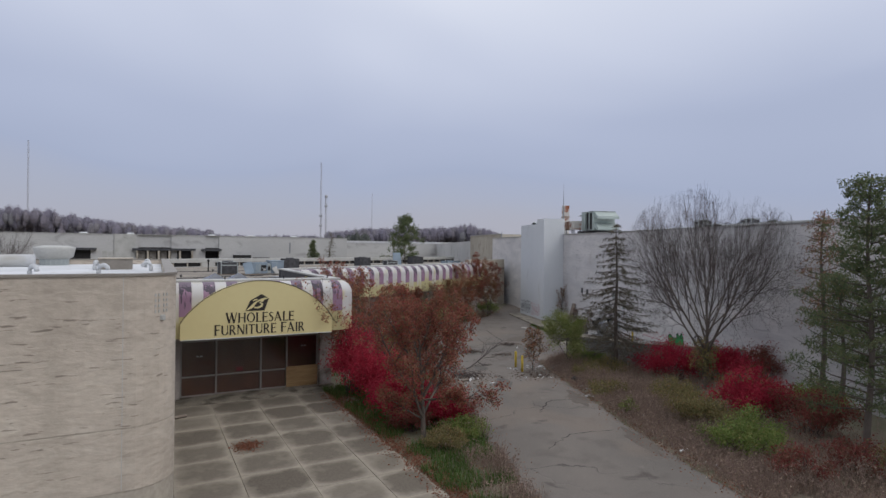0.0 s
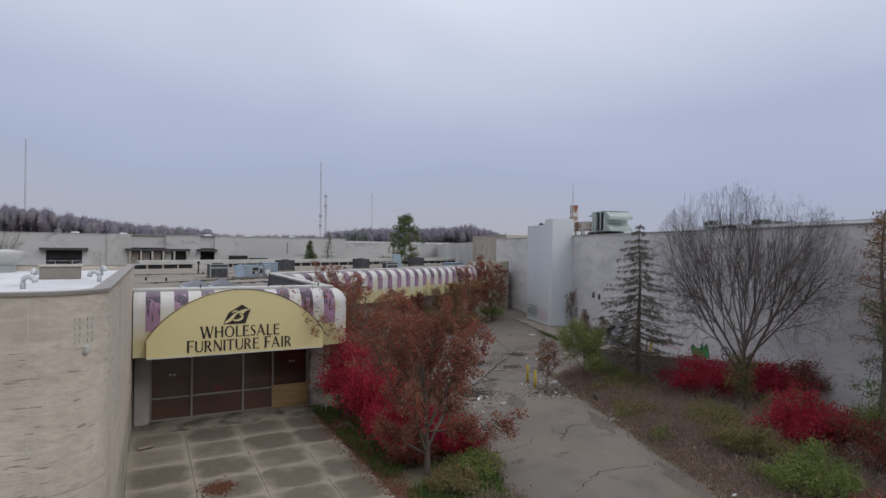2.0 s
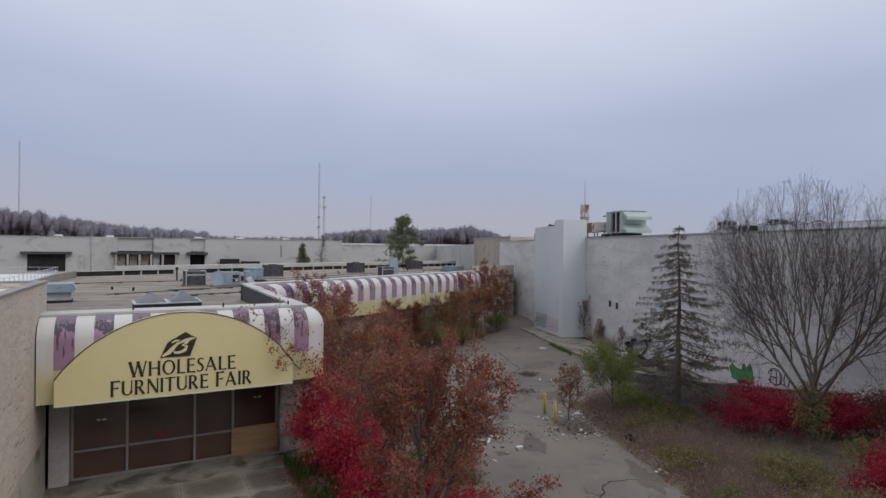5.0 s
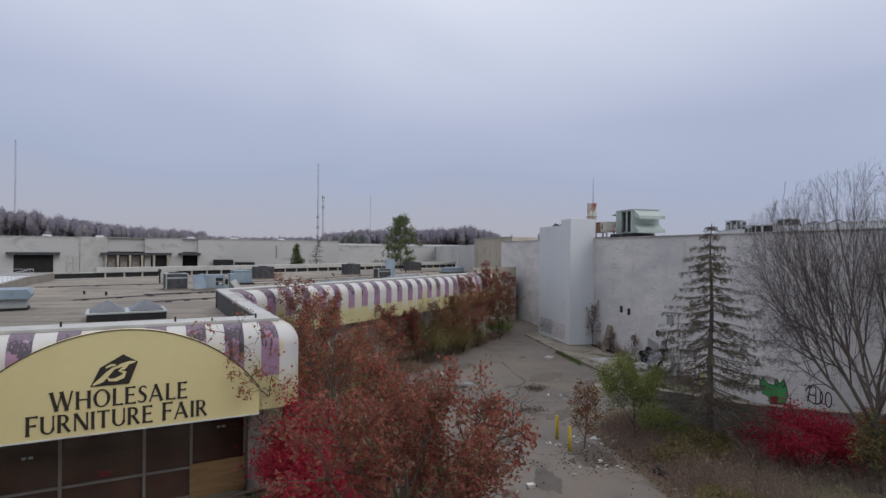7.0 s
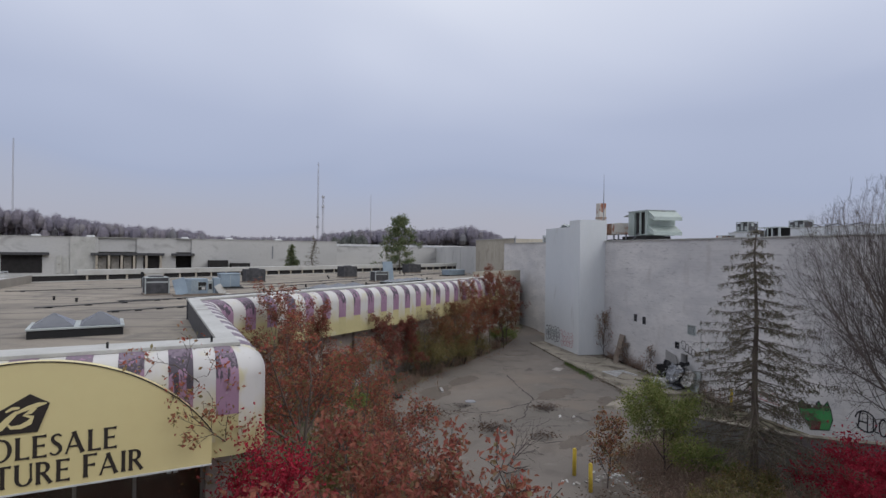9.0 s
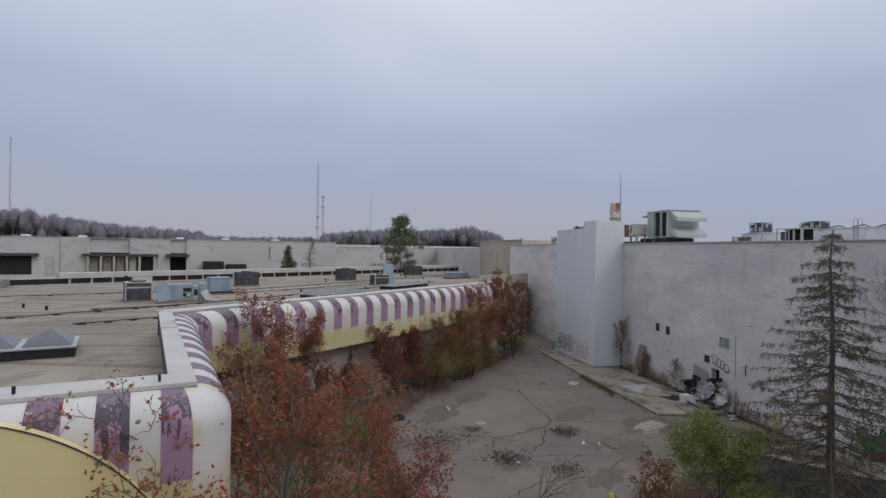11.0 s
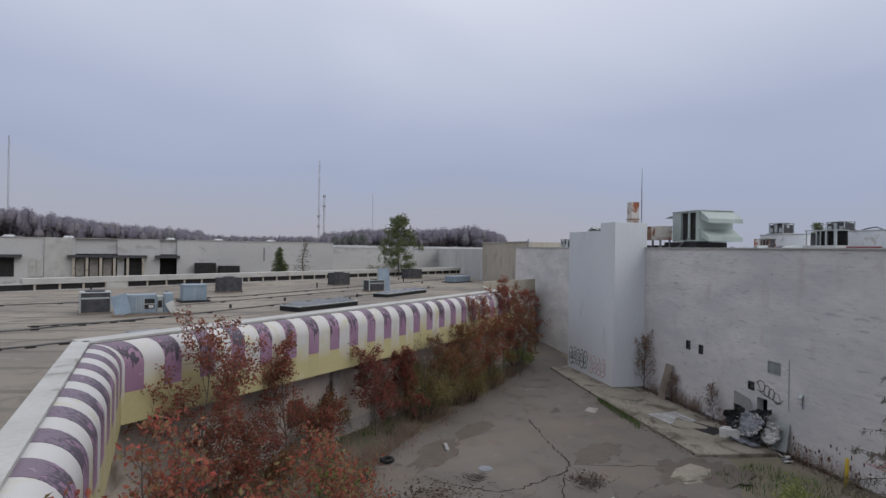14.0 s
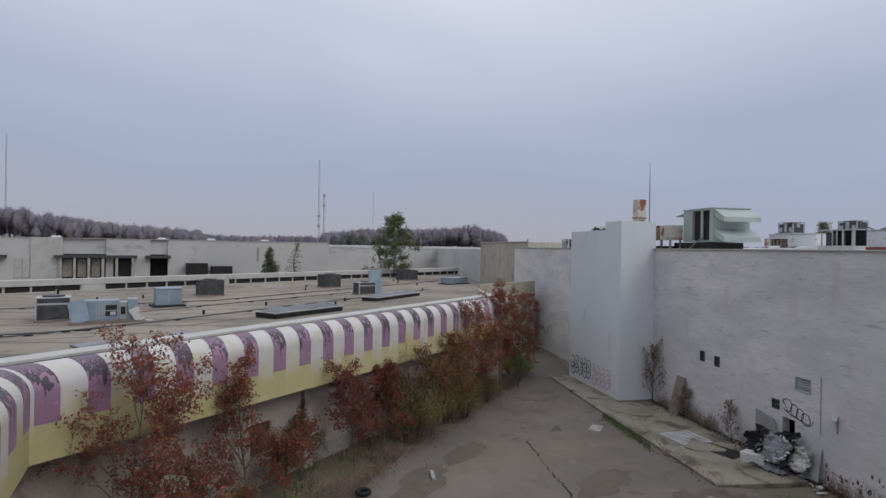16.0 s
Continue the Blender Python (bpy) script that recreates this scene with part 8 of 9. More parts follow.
def stick_heap(loc, count, reach, height, seed, label):
    rnd = random.Random(seed)
    so = Soup()
    for _ in range(count):
        a = rnd.uniform(0, 6.283)
        p = Vector((rnd.gauss(0, reach * 0.35), rnd.gauss(0, reach * 0.35), abs(rnd.gauss(0, height * 0.35))))
        d = Vector((math.cos(a), math.sin(a), rnd.uniform(-0.05, 0.35)))
        l = rnd.uniform(0.3, 1.0) * reach
        m = p + d * l * 0.5 + Vector((rnd.gauss(0, 0.06), rnd.gauss(0, 0.06), 0.05))
        q = p + d * l
        q.z = max(q.z, 0.03)
        so.tube([p, m, q], [0.014, 0.010, 0.004], 3, False)
    t = thing("stick_heap", (loc[0], loc[1], ground_z(loc[0], loc[1]) + 0.055), 0, label, "brushwood", "heaps of sticks")
    tagged(part("stick", so.mesh("stick", M["twig"]), None, t), kind="stuff")


stick_heap((19.2, 32.8, 0.03), 110, 1.3, 0.5, 61, "heap of dead sticks dumped by the drive")
stick_heap((25.0, 41.4, -0.10), 30, 0.7, 0.06, 62, "flat dark patch of dead twigs in the court")
stick_heap((30.2, 43.6, -0.20), 34, 0.9, 0.08, 63, "small heap of dead twigs in the court")
stick_heap((25.8, 46.6, -0.17), 26, 0.7, 0.06, 64, "flat heap of dead twigs in the court")
# fallen branch
t = thing("fallen_branch", (22.4, 36.4, ground_z(22.4, 36.4) + 0.045), 20, "fallen bare branch lying in the court", "branch")
rnd = random.Random(65)
segs, tips = [], []
grow(rnd, segs, tips, V(-1.8, -0.4, 0.06), V(1, 0.15, 0.16), 3.6, 0.05, 0, [(9, 0.5, 38, 0.15, 0.0, 0.06), (5, 0.5, 40, 0.2, 0.02, 0.12), (0, 0, 0, 0, 0, 0.15)])
for _, pts, _ in segs:
    for p in pts:
        p.z = max(p.z, 0.03)
part("branch", wood_mesh(segs, M["twig"], "branch"), None, t)


def tyre(loc, rz, tilt=0):
    t = thing("tyre", (loc[0], loc[1], ground_z(loc[0], loc[1]) + 0.05), rz, "old black tyre lying on the ground", "tyre", "old tyres")
    so = Soup()
    ring = [V(0.27 * math.cos(a * 0.349), 0.27 * math.sin(a * 0.349), 0.11) for a in range(19)]
    so.tube(ring, [0.1] * 19, 8, False)
    part("rubber_ring", so.mesh("rubber_ring", M["black"], True), None, t)


tyre((25.3, 28.8, -0.05), 0)
tyre((22.9, 50.3, -0.33), 0)
tyre((21.0, 48.8, -0.28), 0)
# drain cover and broken patch in the court
t = thing("drain_cover", (26.9, 47.4, ground_z(26.9, 47.4) + 0.045), 0, "round dark drain cover in the asphalt", "drain")
so = Soup()
so.tube([V(0, 0, 0), V(0, 0, 0.03)], [0.36, 0.35], 18)
part("cover", so.mesh("cover", M["steel"]), None, t)
t = thing("kerb_stone", (26.5, 50.7, ground_z(26.5, 50.7) + 0.05), 70, "broken kerb piece standing in the court", "kerb")
part("stone", boxes(((-0.5, -0.1, -0.1), (0.5, 0.1, 0.12)), bevel=0.03), M["screen"], t)
so = Soup()
so.tube([V(0.3, 0.2, 0), V(0.35, 0.25, 0.5), V(0.3, 0.3, 0.62)], [0.02] * 3, 5)
part("bar", so.mesh("bar", M["rust"]), None, t)

# floor grates with pale frames on the apron
gx = thing("floor_grate", (41.95, 49.0, -0.24), -10, "pair of pale-framed floor grates in the apron", "grate")
for sx0 in (-1.0, 0.05):
    for lo, hi in (((sx0, -1.0, 0.0), (sx0 + 0.1, 1.0, 0.03)), ((sx0 + 0.85, -1.0, 0.0), (sx0 + 0.95, 1.0, 0.03)), ((sx0 + 0.1, -1.0, 0.0), (sx0 + 0.85, -0.9, 0.03)), ((sx0 + 0.1, 0.9, 0.0), (sx0 + 0.85, 1.0, 0.03))):
        part("frame", boxes((lo, hi)), M["rail"], gx)
    part("well", boxes(((sx0 + 0.1, -0.9, 0.0), (sx0 + 0.85, 0.9, 0.008))), M["rubble"], gx, "dusty grey well")
    for k in range(8):
        y = -0.8 + 0.22 * k
        part("bar", boxes(((sx0 + 0.1, y - 0.03, 0.008), (sx0 + 0.85, y + 0.03, 0.026))), M["rail"], gx)
pit = thing("open_pit", (42.0, 46.65, -0.235), 14, "open pit shown as a flat near-black plate, with lifted cover", "pit")
# a flat near-black plate stands for the shaded depth of the pit
part("hole", prism(bmesh.new(), [(-0.9, -0.9), (0.6, -1.0), (0.7, 0.9), (-0.5, 1.0)], 0.0, 0.012), M["dark"], pit)
bm = bmesh.new()
box(bm, (-0.6, -0.9, 0.0), (0.6, 0.9, 0.06), 0.01)
bmesh.ops.transform(bm, matrix=pose(-0.5, 0.7, 0.02, 8, -10, 10), verts=bm.verts)
part("cover", bm, M["apron"], pit)

# boards leaning on the wall
WR = math.degrees(math.atan2(WD.y, WD.x))
lb = thing("leaning_board", on_wall(-3.9, 0.75) + Vector((0, 0, -0.24)), WR, "grey weathered board leaning on the painted wall", "board")
bm = bmesh.new()
box(bm, (-0.45, -0.03, 0), (0.45, 0.03, 2.55), 0.01)
bmesh.ops.transform(bm, matrix=pose(0, 0, 0, 15), verts=bm.verts)
part("board", bm, M["pallet_wood"], lb)

# crumpled heap of sheets, box and mattress by the broken door


def crumpled_sheet(w, h, seed, depth, curl=0.0, nx=18, ny=14, thick=0.03):
    """A creased sheet of some thickness lying in x-y, with uneven edges."""
    so = Soup()
    for side in (0, 1):
        for j in range(ny + 1):
            for i in range(nx + 1):
                u, v = i / nx - 0.5, j / ny - 0.5
                q = Vector((u * 3.2, v * 3.2, seed))
                x = u * w * (1 + 0.16 * noise.noise(Vector((v * 4, seed, 1))))
                y = v * h * (1 + 0.16 * noise.noise(Vector((u * 4, seed, 2))))
                z = depth * (abs(noise.noise(q)) * 1.4 + 0.6 * abs(noise.noise(q * 2.3)) + 0.35 * noise.noise(q * 5.0)) + curl * (u * u + v * v) * 4 * w
                so.v.append(Vector((x, y, z - side * thick)))
    n1 = nx + 1
    off = n1 * (ny + 1)
    for j in range(ny):
        for i in range(nx):
            a = j * n1 + i
            so.f.append((a, a + 1, a + n1 + 1, a + n1))
            so.f.append((off + a, off + a + n1, off + a + n1 + 1, off + a + 1))
    rim = [i for i in range(n1)] + [j * n1 + nx for j in range(1, ny + 1)] + [ny * n1 + i for i in range(nx - 1, -1, -1)] + [j * n1 for j in range(ny - 1, 0, -1)]
    for a, b in zip(rim, rim[1:] + rim[:1]):
        so.f.append((a, off + a, off + b, b))
    return so


def laid(so, m):
    so.v = [m @ Vector(v) for v in so.v]
    return so


heap = thing("rubbish_heap", (42.75, 43.9, -0.24), WR, "heap of torn grey padding and black sheeting by the broken door", "rubbish")
part("black_sheet", laid(crumpled_sheet(2.3, 1.9, 8.3, 0.3, 0.10), pose(0.1, 0.25, 0.75, -48, 8, 10)).mesh("black_sheet", M["black"]), None, heap, "curled black sheet")
part("black_fold", laid(crumpled_sheet(1.2, 1.2, 3.1, 0.35, 0.16), pose(0.85, 0.55, 0.85, -70, 30, 0)).mesh("black_fold", M["black"]), None, heap, "curled black sheet")
pad = part("grey_padding", laid(crumpled_sheet(1.55, 1.25, 5.7, 0.22, 0.03, thick=0.14), pose(-0.15, 0.62, 0.95, -42, -6, -8)).mesh("grey_padding", M["tarp"]), None, heap, "torn grey padding with white edges")
re_ = random.Random(71)
fringe = Soup()
for k in range(46):
    a = 6.283 * k / 46
    c = pose(-0.15, 0.62, 0.95, -42, -6, -8) @ Vector((0.8 * math.cos(a) * (1.05 if abs(math.cos(a)) > 0.5 else 1.2), 0.66 * math.sin(a), 0.12))
    for _ in range(3):
        fringe.leaf(c + Vector((re_.gauss(0, 0.04), re_.gauss(0, 0.04), re_.gauss(0, 0.04))), re_.uniform(0.08, 0.2), re_, 0, 0.9)
part("torn_edge", fringe.mesh("torn_edge", M["paper"]), None, pad, "white torn edge")
part("pale_plastic", laid(crumpled_sheet(1.2, 1.2, 12.9, 0.5, 0.12), pose(-1.05, -0.1, 0.75, -60, -15, 0)).mesh("pale_plastic", M["paper"]), None, heap, "crumpled clear and white plastic")
part("low_sheet", laid(crumpled_sheet(1.7, 1.0, 20.4, 0.22, 0.0), pose(-0.2, 0.8, 0.12, -8, 0, 15)).mesh("low_sheet", M["tarp"]), None, heap)
bxx = thing("white_carton", on_wall(-11.6, 1.5) + Vector((0, 0, -0.22)), WR + 25, "tipped white foam block by the rubbish", "carton")
bxx.location = (41.9, 44.75, -0.24)
bm = bmesh.new()
box(bm, (-0.6, -0.35, 0), (0.6, 0.35, 0.55), 0.04)
bmesh.ops.transform(bm, matrix=pose(0, 0, 0.02, 0, 6), verts=bm.verts)
part("block", bm, M["paper"], bxx)
sh = thing("leaning_sheet", on_wall(-14.3, 0.4) + Vector((0, 0, -0.26)), WR, "pale sheet leaning on the painted wall", "sheet")
bm = bmesh.new()
box(bm, (-0.5, -0.02, 0), (0.5, 0.02, 1.5), 0.005)
bmesh.ops.transform(bm, matrix=pose(0, 0, 0, 13, 6), verts=bm.verts)
part("sheet", bm, M["unit"], sh)
# wall fittings
lampw = thing("wall_floodlight", on_wall(-15.4, 0.0) + Vector((0, 0, 2.8)), WR, "rusty broken floodlight on the painted wall", "lamp")
part("bracket", boxes(((-0.02, 0.0, -0.55), (0.02, 0.05, 0.1))), M["steel"], lampw)
bm = bmesh.new()
box(bm, (-0.12, -0.04, -0.16), (0.12, 0.04, 0.16), 0.03)
bmesh.ops.transform(bm, matrix=pose(0.02, 0.16, 0.12, 35, 0, 20), verts=bm.verts)
part("head", bm, M["unit"], lampw)
so = Soup()
so.tube([V(0, 0.03, 0.05), V(0.02, 0.14, 0.1)], [0.025, 0.02], 6)
part("arm", so.mesh("arm", M["steel"]), None, lampw)
so = Soup()
p0 = on_wall(-14.5, 0.03)
so.tube([p0 + V(0, 0, 1.9), p0 + V(0, 0, 4.6)], [0.02, 0.02], 5)
tagged(new("conduit", so.mesh("conduit", M["unit"])), "thin grey conduit on the painted wall", "pipe")
so = Soup()
p0 = on_wall(0.05, 0.09)
so.tube([p0 + V(0, 0, -0.2), p0 + V(0, 0, 10.6)], [0.05, 0.05], 6)
tagged(new("downpipe", so.mesh("downpipe", M["shaft"])), "pale downpipe beside the tower", "pipe")


def strokes(name, origin, along, lines, width, material, label, normal):
    """Painted strokes on a wall: one flat ribbon for each polyline (s, z)."""
    t = thing(name, origin, 0, label, "graffiti", "graffiti on the walls")
    for ln in lines:
        pts = [Vector(along) * s + Vector((0, 0, z)) + Vector(normal) * 0.008 for s, z in ln]
        so = Soup()
        for i, p in enumerate(pts):
            d = (pts[min(i + 1, len(pts) - 1)] - pts[max(i - 1, 0)])
            if d.length < 1e-4:
                d = pts[min(i + 1, len(pts) - 1)] - p
            w = d.normalized().cross(Vector(normal).normalized()) * width / 2
            so.v += [p - w, p + w]
            if i:
                k = len(so.v)
                so.f.append((k - 4, k - 3, k - 1, k - 2))
        part("stroke", so.mesh("stroke", M[material]), None, t)
    return t


def loop(cx, cz, rx, rz, turn=0.0, a0=0, a1=360, n_=16):
    return [(cx + rx * math.cos(radians(a0 + (a1 - a0) * i / n_)) * math.cos(turn) - rz * math.sin(radians(a0 + (a1 - a0) * i / n_)) * math.sin(turn),
             cz + rx * math.cos(radians(a0 + (a1 - a0) * i / n_)) * math.sin(turn) + rz * math.sin(radians(a0 + (a1 - a0) * i / n_)) * math.cos(turn)) for i in range(n_ + 1)]


TD = Vector((2.1, 7.75, 0)).normalized()
TN = Vector((-TD.y, TD.x, 0))
TO = Vector((44.2, 56.4, 0)) + TD * 0.05
def bubbles(s0, s1, count, z, tall, seed):
    """A row of swollen letters: a wobbling outline, a counter and a bar for each."""
    rnd = random.Random(seed)
    lines = []
    step = (s1 - s0) / count
    for i in range(count):
        cx, cz = s0 + step * (i + 0.5), z + rnd.uniform(-0.08, 0.08)
        a, b = abs(step) * 0.56, tall * rnd.uniform(0.46, 0.54)
        turn = rnd.uniform(-0.25, 0.25)
        lines.append([(cx + (q[0] - cx) * (1 + 0.22 * noise.noise(Vector((k * 0.7, i * 3.1, seed)))), q[1]) for k, q in enumerate(loop(cx, cz, a, b, turn, rnd.uniform(0, 90), rnd.uniform(330, 420), 22))])
        lines.append(loop(cx + rnd.uniform(-0.05, 0.05), cz + rnd.uniform(0.0, 0.2), a * 0.32, b * 0.35, turn, 0, rnd.uniform(240, 360), 10))
        lines.append([(cx - a * 0.5, cz - b * rnd.uniform(0.2, 0.6)), (cx, cz - b * 0.35), (cx + a * 0.55, cz - b * rnd.uniform(0.1, 0.5))])
    return lines


strokes("graffiti", TO, TD, bubbles(7.6, 4.2, 5, 0.95, 1.5, 3), 0.085, "ink", "black scribbled bubble graffiti on the tower", TN)
strokes("graffiti", TO, TD, bubbles(4.0, 0.5, 5, 0.9, 1.45, 8), 0.07, "ink_pink", "pale red scribbled graffiti on the tower", TN)
strokes("graffiti", WP, WD, [loop(-12.5, 2.75, 0.3, 0.32, 0.3, 0, 300), loop(-12.95, 2.6, 0.22, 0.3), loop(-13.3, 2.5, 0.22, 0.28), loop(-13.65, 2.35, 0.25, 0.3, -0.3), [(-12.2, 3.0), (-12.6, 2.35), (-13.9, 2.1), (-14.1, 2.35)]], 0.05, "ink", "black looping spray tag on the painted wall", WN)
strokes("graffiti", WP, WD, [loop(-26.9, 1.45, 0.55, 0.5, 0.1, 0, 330), [(-26.5, 1.0), (-26.6, 1.8), (-27.0, 1.85), (-27.0, 1.0)], [(-26.5, 1.4), (-27.0, 1.4)], [(-27.3, 1.8), (-27.3, 1.1), (-27.6, 1.1)], loop(-27.8, 1.4, 0.2, 0.4)], 0.08, "ink", "black spray tag on the painted wall", WN)
strokes("graffiti", WP, WD, [loop(-19.5, 1.1, 0.35, 0.25), loop(-20.4, 1.0, 0.3, 0.25, 0.2), loop(-21.2, 1.1, 0.3, 0.25), [(-18.9, 0.8), (-21.6, 0.75)]], 0.05, "ink_pink", "faded red spray tag on the painted wall", WN)
# green painted blob with a dark red patch
so = Soup()


def patch_on_wall(so, pts, off):
    base = len(so.v)
    for s, z in pts:
        p = on_wall(s, off)
        so.v.append(Vector((p.x, p.y, z)))
    so.f.append(tuple(range(base, base + len(pts))))


blob = [(-22.85, 1.27), (-23.12, 1.51), (-23.58, 1.27), (-24.03, 1.29), (-24.24, 1.77), (-24.46, 1.48), (-24.77, 1.86), (-24.98, 1.44), (-25.09, 0.97), (-24.89, 0.38), (-23.71, 0.05), (-23.59, 0.49), (-23.14, 0.55)]
patch_on_wall(so, blob, 0.006)
tagged(new("painted_patch", so.mesh("painted_patch", M["ink_green"])), "green spray-painted patch on the wall", "graffiti", "graffiti on the walls")
so = Soup()
patch_on_wall(so, [(-23.71, 0.55), (-24.4, 0.70), (-24.3, 0.25), (-23.76, 0.08)], 0.010)
tagged(new("painted_patch", so.mesh("painted_patch", M["ink_red"])), "dark red spray-painted patch on the wall", "graffiti", "graffiti on the walls")
strokes("graffiti", WP, WD, [blob + blob[:1], loop(-24.2, 1.5, 0.12, 0.2), loop(-24.72, 1.55, 0.12, 0.2)], 0.06, "ink", "black outline round the green patch", WN + WN * 0.5)
# dark spots and drips low on the painted wall
rs = random.Random(44)
so = Soup()
for _ in range(26):
    s = rs.uniform(-19.5, -14.8)
    z = rs.uniform(0.0, 1.5) * rs.uniform(0.3, 1.0)
    w, h = rs.uniform(0.03, 0.09), rs.uniform(0.04, 0.16)
    patch_on_wall(so, [(s + w * math.cos(a * 0.9), z + h * math.sin(a * 0.9)) for a in range(7)], 0.005)
tagged(new("rust_spots", so.mesh("rust_spots", M["brown_board"])), "dark rust spots and drips on the painted wall", "stain", kind="stuff")


# damp and silty patches with ragged edges on the court


def ragged_patch(name, x, y, rx, ry, turn, seed, material, label):
    so = Soup()
    so.v.append(Vector((x, y, ground_z(x, y) + 0.057)))
    for k in range(40):
        a = 6.283 * k / 40
        r = 1 + 0.55 * noise.noise(Vector((math.cos(a) * 1.6, math.sin(a) * 1.6, seed))) + 0.3 * noise.noise(Vector((math.cos(a) * 5, math.sin(a) * 5, seed)))
        px, py = rx * r * math.cos(a), ry * r * math.sin(a)
        qx, qy = x + px * math.cos(turn) - py * math.sin(turn), y + px * math.sin(turn) + py * math.cos(turn)
        so.v.append(Vector((qx, qy, ground_z(qx, qy) + 0.056)))
    for k in range(40):
        so.f.append((0, 1 + k, 1 + (k + 1) % 40))
    tagged(new(name, so.mesh(name, M[material])), label, "stain", "stains on the court")


ragged_patch("damp_patch", 25.0, 41.4, 1.25, 0.7, 0.6, 1, "damp", "dark damp patch on the asphalt")
ragged_patch("damp_patch", 26.6, 39.4, 0.8, 0.5, 0.9, 2, "damp", "dark damp patch on the asphalt")
ragged_patch("damp_patch", 30.2, 43.7, 1.0, 0.45, 0.3, 3, "damp", "dark damp patch on the asphalt")
ragged_patch("damp_patch", 25.8, 46.6, 0.7, 0.4, 0.5, 4, "damp", "dark damp patch on the asphalt")
ragged_patch("damp_patch", 20.6, 30.4, 1.3, 0.5, 1.1, 5, "damp", "dark damp patch on the asphalt")
ragged_patch("damp_patch", 21.8, 35.2, 1.0, 0.45, 0.9, 6, "damp", "dark damp patch on the asphalt")
for i, (x, y, r1, r2, a) in enumerate(((19.4, 36.2, 1.6, 0.9, 1.2), (22.6, 44.8, 2.2, 0.9, 1.0), (24.2, 31.6, 1.8, 0.8, 1.1), (25.6, 50.2, 2.6, 0.8, 0.6), (22.4, 25.4, 1.5, 0.5, 1.15), (20.0, 18.4, 1.6, 0.45, 1.25), (33.6, 46.6, 2.0, 0.9, 0.4), (36.4, 42.4, 2.2, 1.1, 0.2), (29.6, 52.8, 2.0, 0.8, 0.5))):
    ragged_patch("silt_patch", x, y, r1, r2, a, 20 + i, "silt", "drift of pale brown silt on the asphalt")
for i, (x, y, r1, r2, a) in enumerate(((35.2, 43.0, 2.0, 0.9, 0.5), (37.0, 41.4, 1.4, 0.8, 0.2), (31.4, 40.2, 1.6, 0.7, 0.6), (27.4, 37.8, 1.6, 0.7, 0.5))):
    ragged_patch("silt_patch", x, y, r1, r2, a, 60 + i, "silt", "drift of pale brown silt on the asphalt")
# open cracks across the court


def crack(points, width, seed):
    so = Soup()
    rnd = random.Random(seed)
    path = lerp_path(points, max(12, len(points) * 7))
    for i, p in enumerate(path):
        a, b = path[max(i - 1, 0)], path[min(i + 1, len(path) - 1)]
        d = (b - a).normalized()
        nrm = Vector((-d.y, d.x, 0))
        c = p + nrm * rnd.gauss(0, 0.06)
        w = width * rnd.uniform(0.3, 1.5) * (0.35 if i in (0, len(path) - 1) else 1)
        for s in (-1, 1):
            q = c + nrm * w * s
            so.v.append(Vector((q.x, q.y, ground_z(q.x, q.y) + 0.0555)))
        if i:
            k = len(so.v)
            so.f.append((k - 4, k - 3, k - 1, k - 2))
    tagged(new("crack", so.mesh("crack", M["crack"])), "dark open crack in the asphalt", "crack", "cracks in the court")


crack([(33.6, 53.0), (32.2, 49.5), (31.5, 47.2), (31.0, 46.0), (30.0, 45.3), (28.4, 45.0), (27.3, 44.8), (26.1, 44.8), (25.2, 45.7), (24.0, 47.3)], 0.045, 1)
crack([(26.0, 44.6), (25.4, 43.8), (25.0, 43.0)], 0.035, 2)
crack([(30.0, 45.3), (28.2, 43.1), (26.3, 42.0)], 0.03, 3)
crack([(31.0, 46.0), (33.5, 44.6), (36.6, 43.2)], 0.03, 4)
crack([(22.0, 38.0), (24.5, 38.8), (27.5, 38.2), (30.5, 39.5)], 0.03, 5)
crack([(18.5, 24.0), (20.4, 25.6), (22.4, 25.2)], 0.03, 6)
crack([(15.5, 19.5), (17.5, 20.6), (20.0, 20.2)], 0.025, 7)
# pale concrete patch let into the asphalt
t = thing("concrete_patch", (35.3, 42.4, ground_z(35.3, 42.4) + 0.02), 20, "pale worn concrete patch let into the asphalt", "patch")
bm = prism(bmesh.new(), [(-1.3, -0.6), (0.2, -0.85), (1.5, -0.5), (1.6, 0.5), (0.3, 0.8), (-1.2, 0.55)], 0.0, 0.045)
part("slab", bm, M["apron"], t)
# dark drifts of leaves and twigs on the court and along the painted wall
rd = random.Random(515)
so = Soup()
for cx, cy, sx_, sy_, cnt in ((25.1, 42.1, 0.55, 0.5, 420), (30.5, 44.2, 0.6, 0.4, 380), (22.6, 45.8, 1.3, 0.8, 900), (26.8, 39.6, 0.5, 0.4, 200), (19.5, 33.0, 0.9, 0.9, 500), (24.2, 31.4, 1.2, 0.8, 500), (39.8, 46.4, 0.5, 0.7, 260)):
    for _ in range(cnt):
        x, y = rd.gauss(cx, sx_), rd.gauss(cy, sy_)
        so.leaf(Vector((x, y, ground_z(x, y) + 0.06 + rd.random() * 0.04)), rd.uniform(0.06, 0.16), rd, 0.85, 0.5)
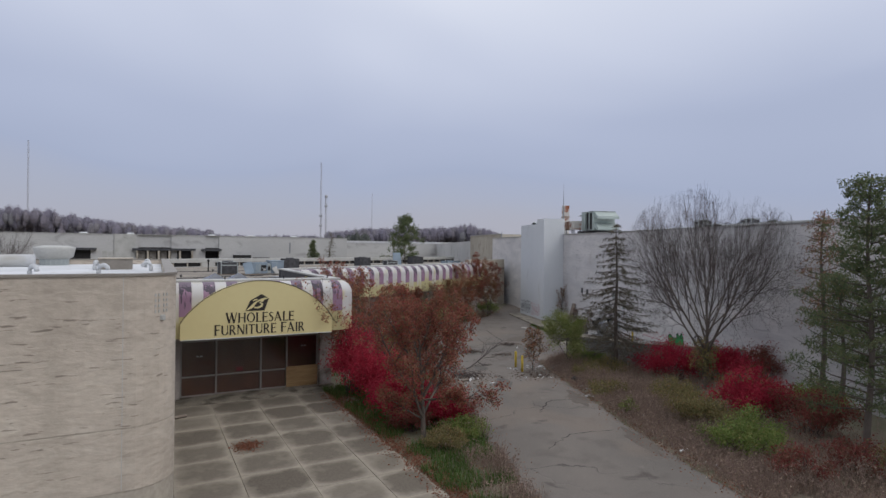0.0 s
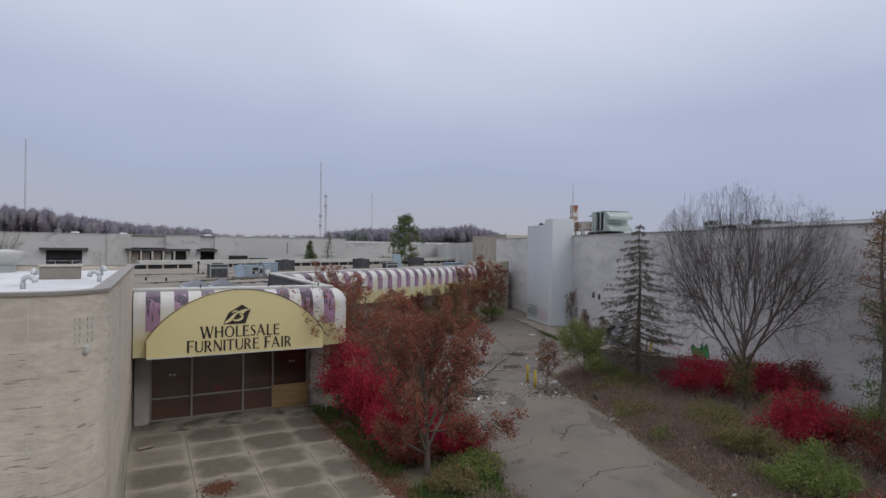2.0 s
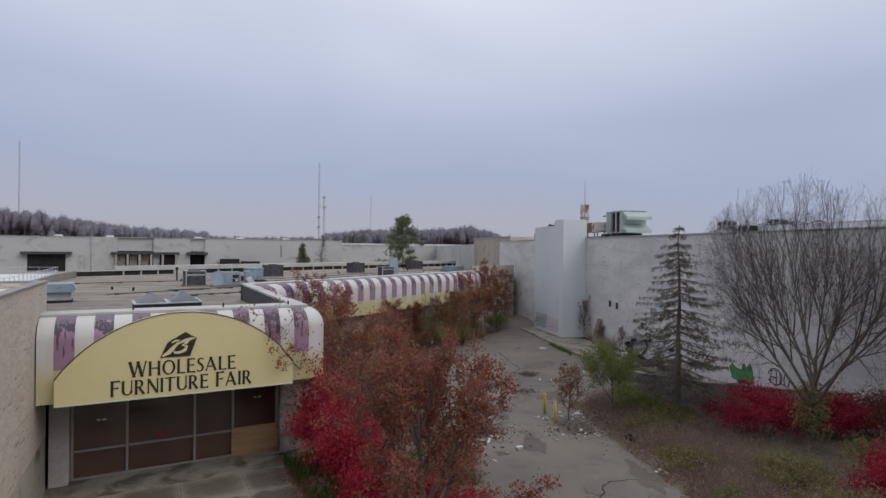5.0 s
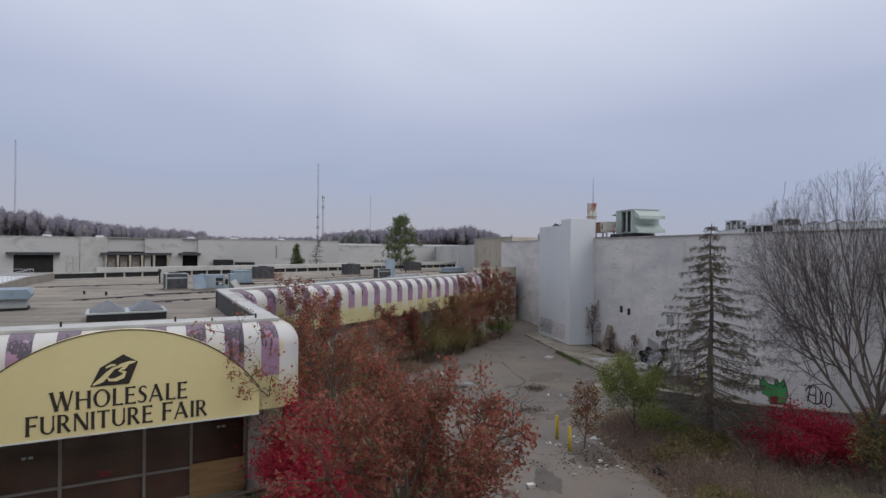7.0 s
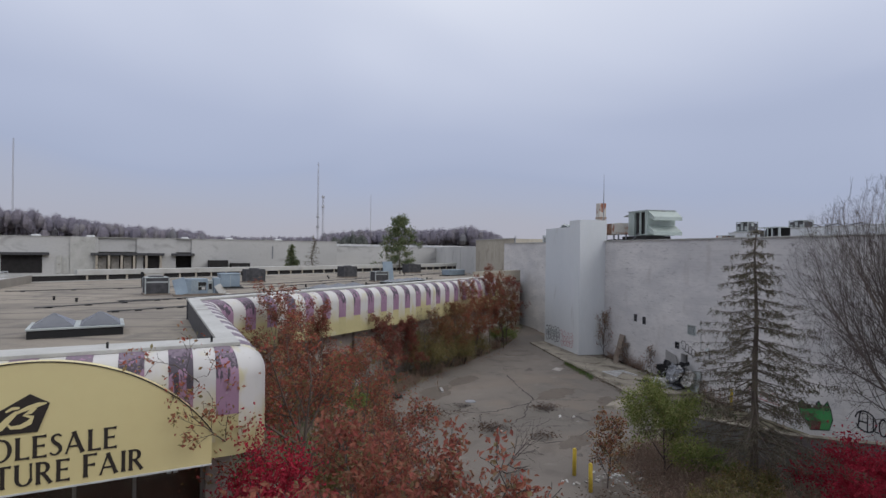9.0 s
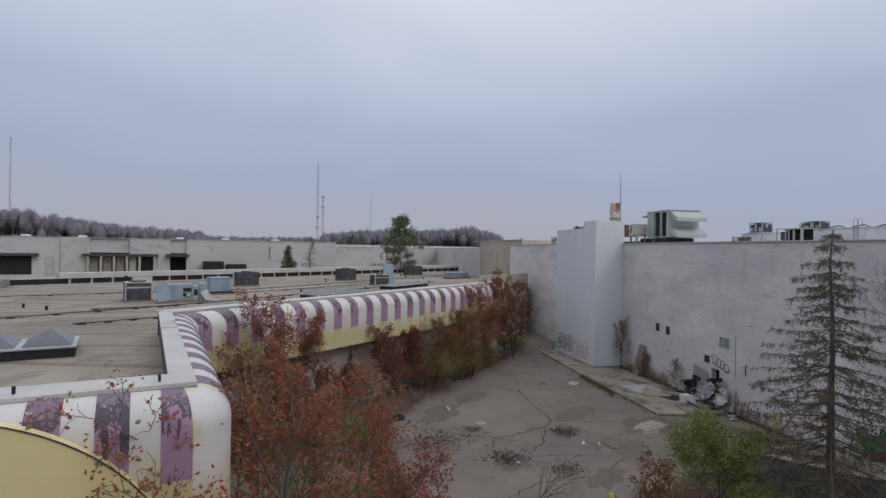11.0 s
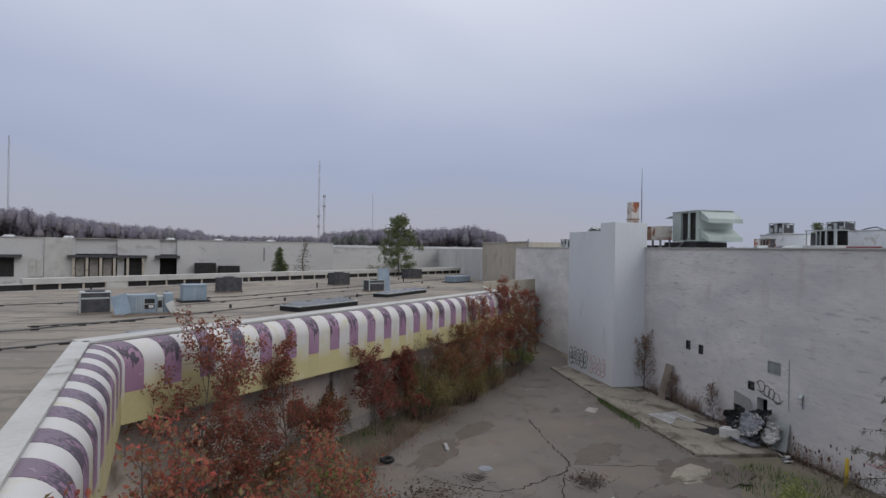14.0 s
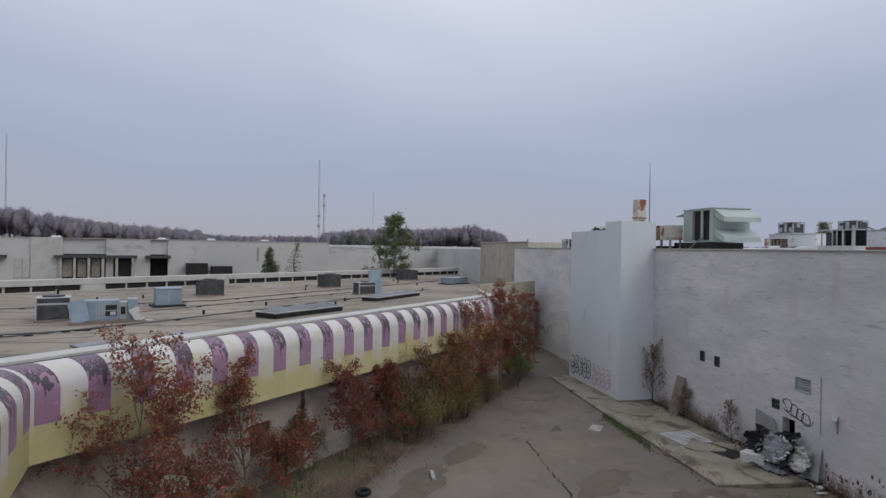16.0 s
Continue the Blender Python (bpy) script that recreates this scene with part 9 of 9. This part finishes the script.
for _ in range(2600):
    s = rd.uniform(-19, -0.5)
    p = on_wall(s, abs(rd.gauss(0.05, 0.35)) + 0.03)
    so.leaf(Vector((p.x, p.y, (-0.225 if s > -13.5 else -0.36) + rd.random() * 0.05)), rd.uniform(0.05, 0.13), rd, 0.8, 0.6)
for _ in range(900):
    u = rd.random()
    x, y = 40.9 - 3.0 * u + rd.gauss(0.1, 0.35), 54.2 - 10.0 * u + rd.gauss(0, 0.35)
    so.leaf(Vector((x, y, -0.225 if rd.random() < 0.5 else -0.34)), rd.uniform(0.05, 0.12), rd, 0.85, 0.6)
tagged(new("leaf_drift", so.mesh("leaf_drift", M["drift"])), "dark drifts of dead leaves and twigs on the court", "leaves", kind="stuff")
# dead weeds standing along the foot of the painted wall
so = Soup()
for _ in range(620):
    s = rd.choice((rd.gauss(-2.2, 0.5), rd.gauss(-5.2, 0.5), rd.gauss(-6.9, 0.4), rd.gauss(-10.4, 0.6), rd.gauss(-15.6, 0.8), rd.gauss(-17.8, 1.0)))
    p = on_wall(s, rd.uniform(0.05, 0.4))
    b = Vector((p.x, p.y, -0.26 if s > -13.5 else -0.4))
    h = rd.uniform(0.3, 1.5) * rd.uniform(0.4, 1.0)
    tip = b + Vector((rd.gauss(0, 0.18) * h, rd.gauss(0, 0.18) * h, h))
    so.tube([b, b.lerp(tip, 0.5) + Vector((rd.gauss(0, 0.04), rd.gauss(0, 0.04), 0)), tip], [0.008, 0.006, 0.003], 3, False)
    for _k in range(3):
        so.leaf(b.lerp(tip, rd.uniform(0.3, 1.0)), rd.uniform(0.05, 0.11), rd)
tagged(new("dead_weeds", so.mesh("dead_weeds", M["dead_stem"])), "thin dead weeds along the foot of the painted wall", "weeds", kind="stuff")
# crumpled pale sheet left on top of the tower
t = thing("loose_sheet", (47.0, 61.0, 12.0), 15, "crumpled pale sheet on top of the tower", "sheet")
part("sheet", laid(crumpled_sheet(2.2, 1.1, 31.0, 0.4, 0.0, 14, 8), pose(0, 0, 0.02)).mesh("sheet", M["unit"]), None, t)
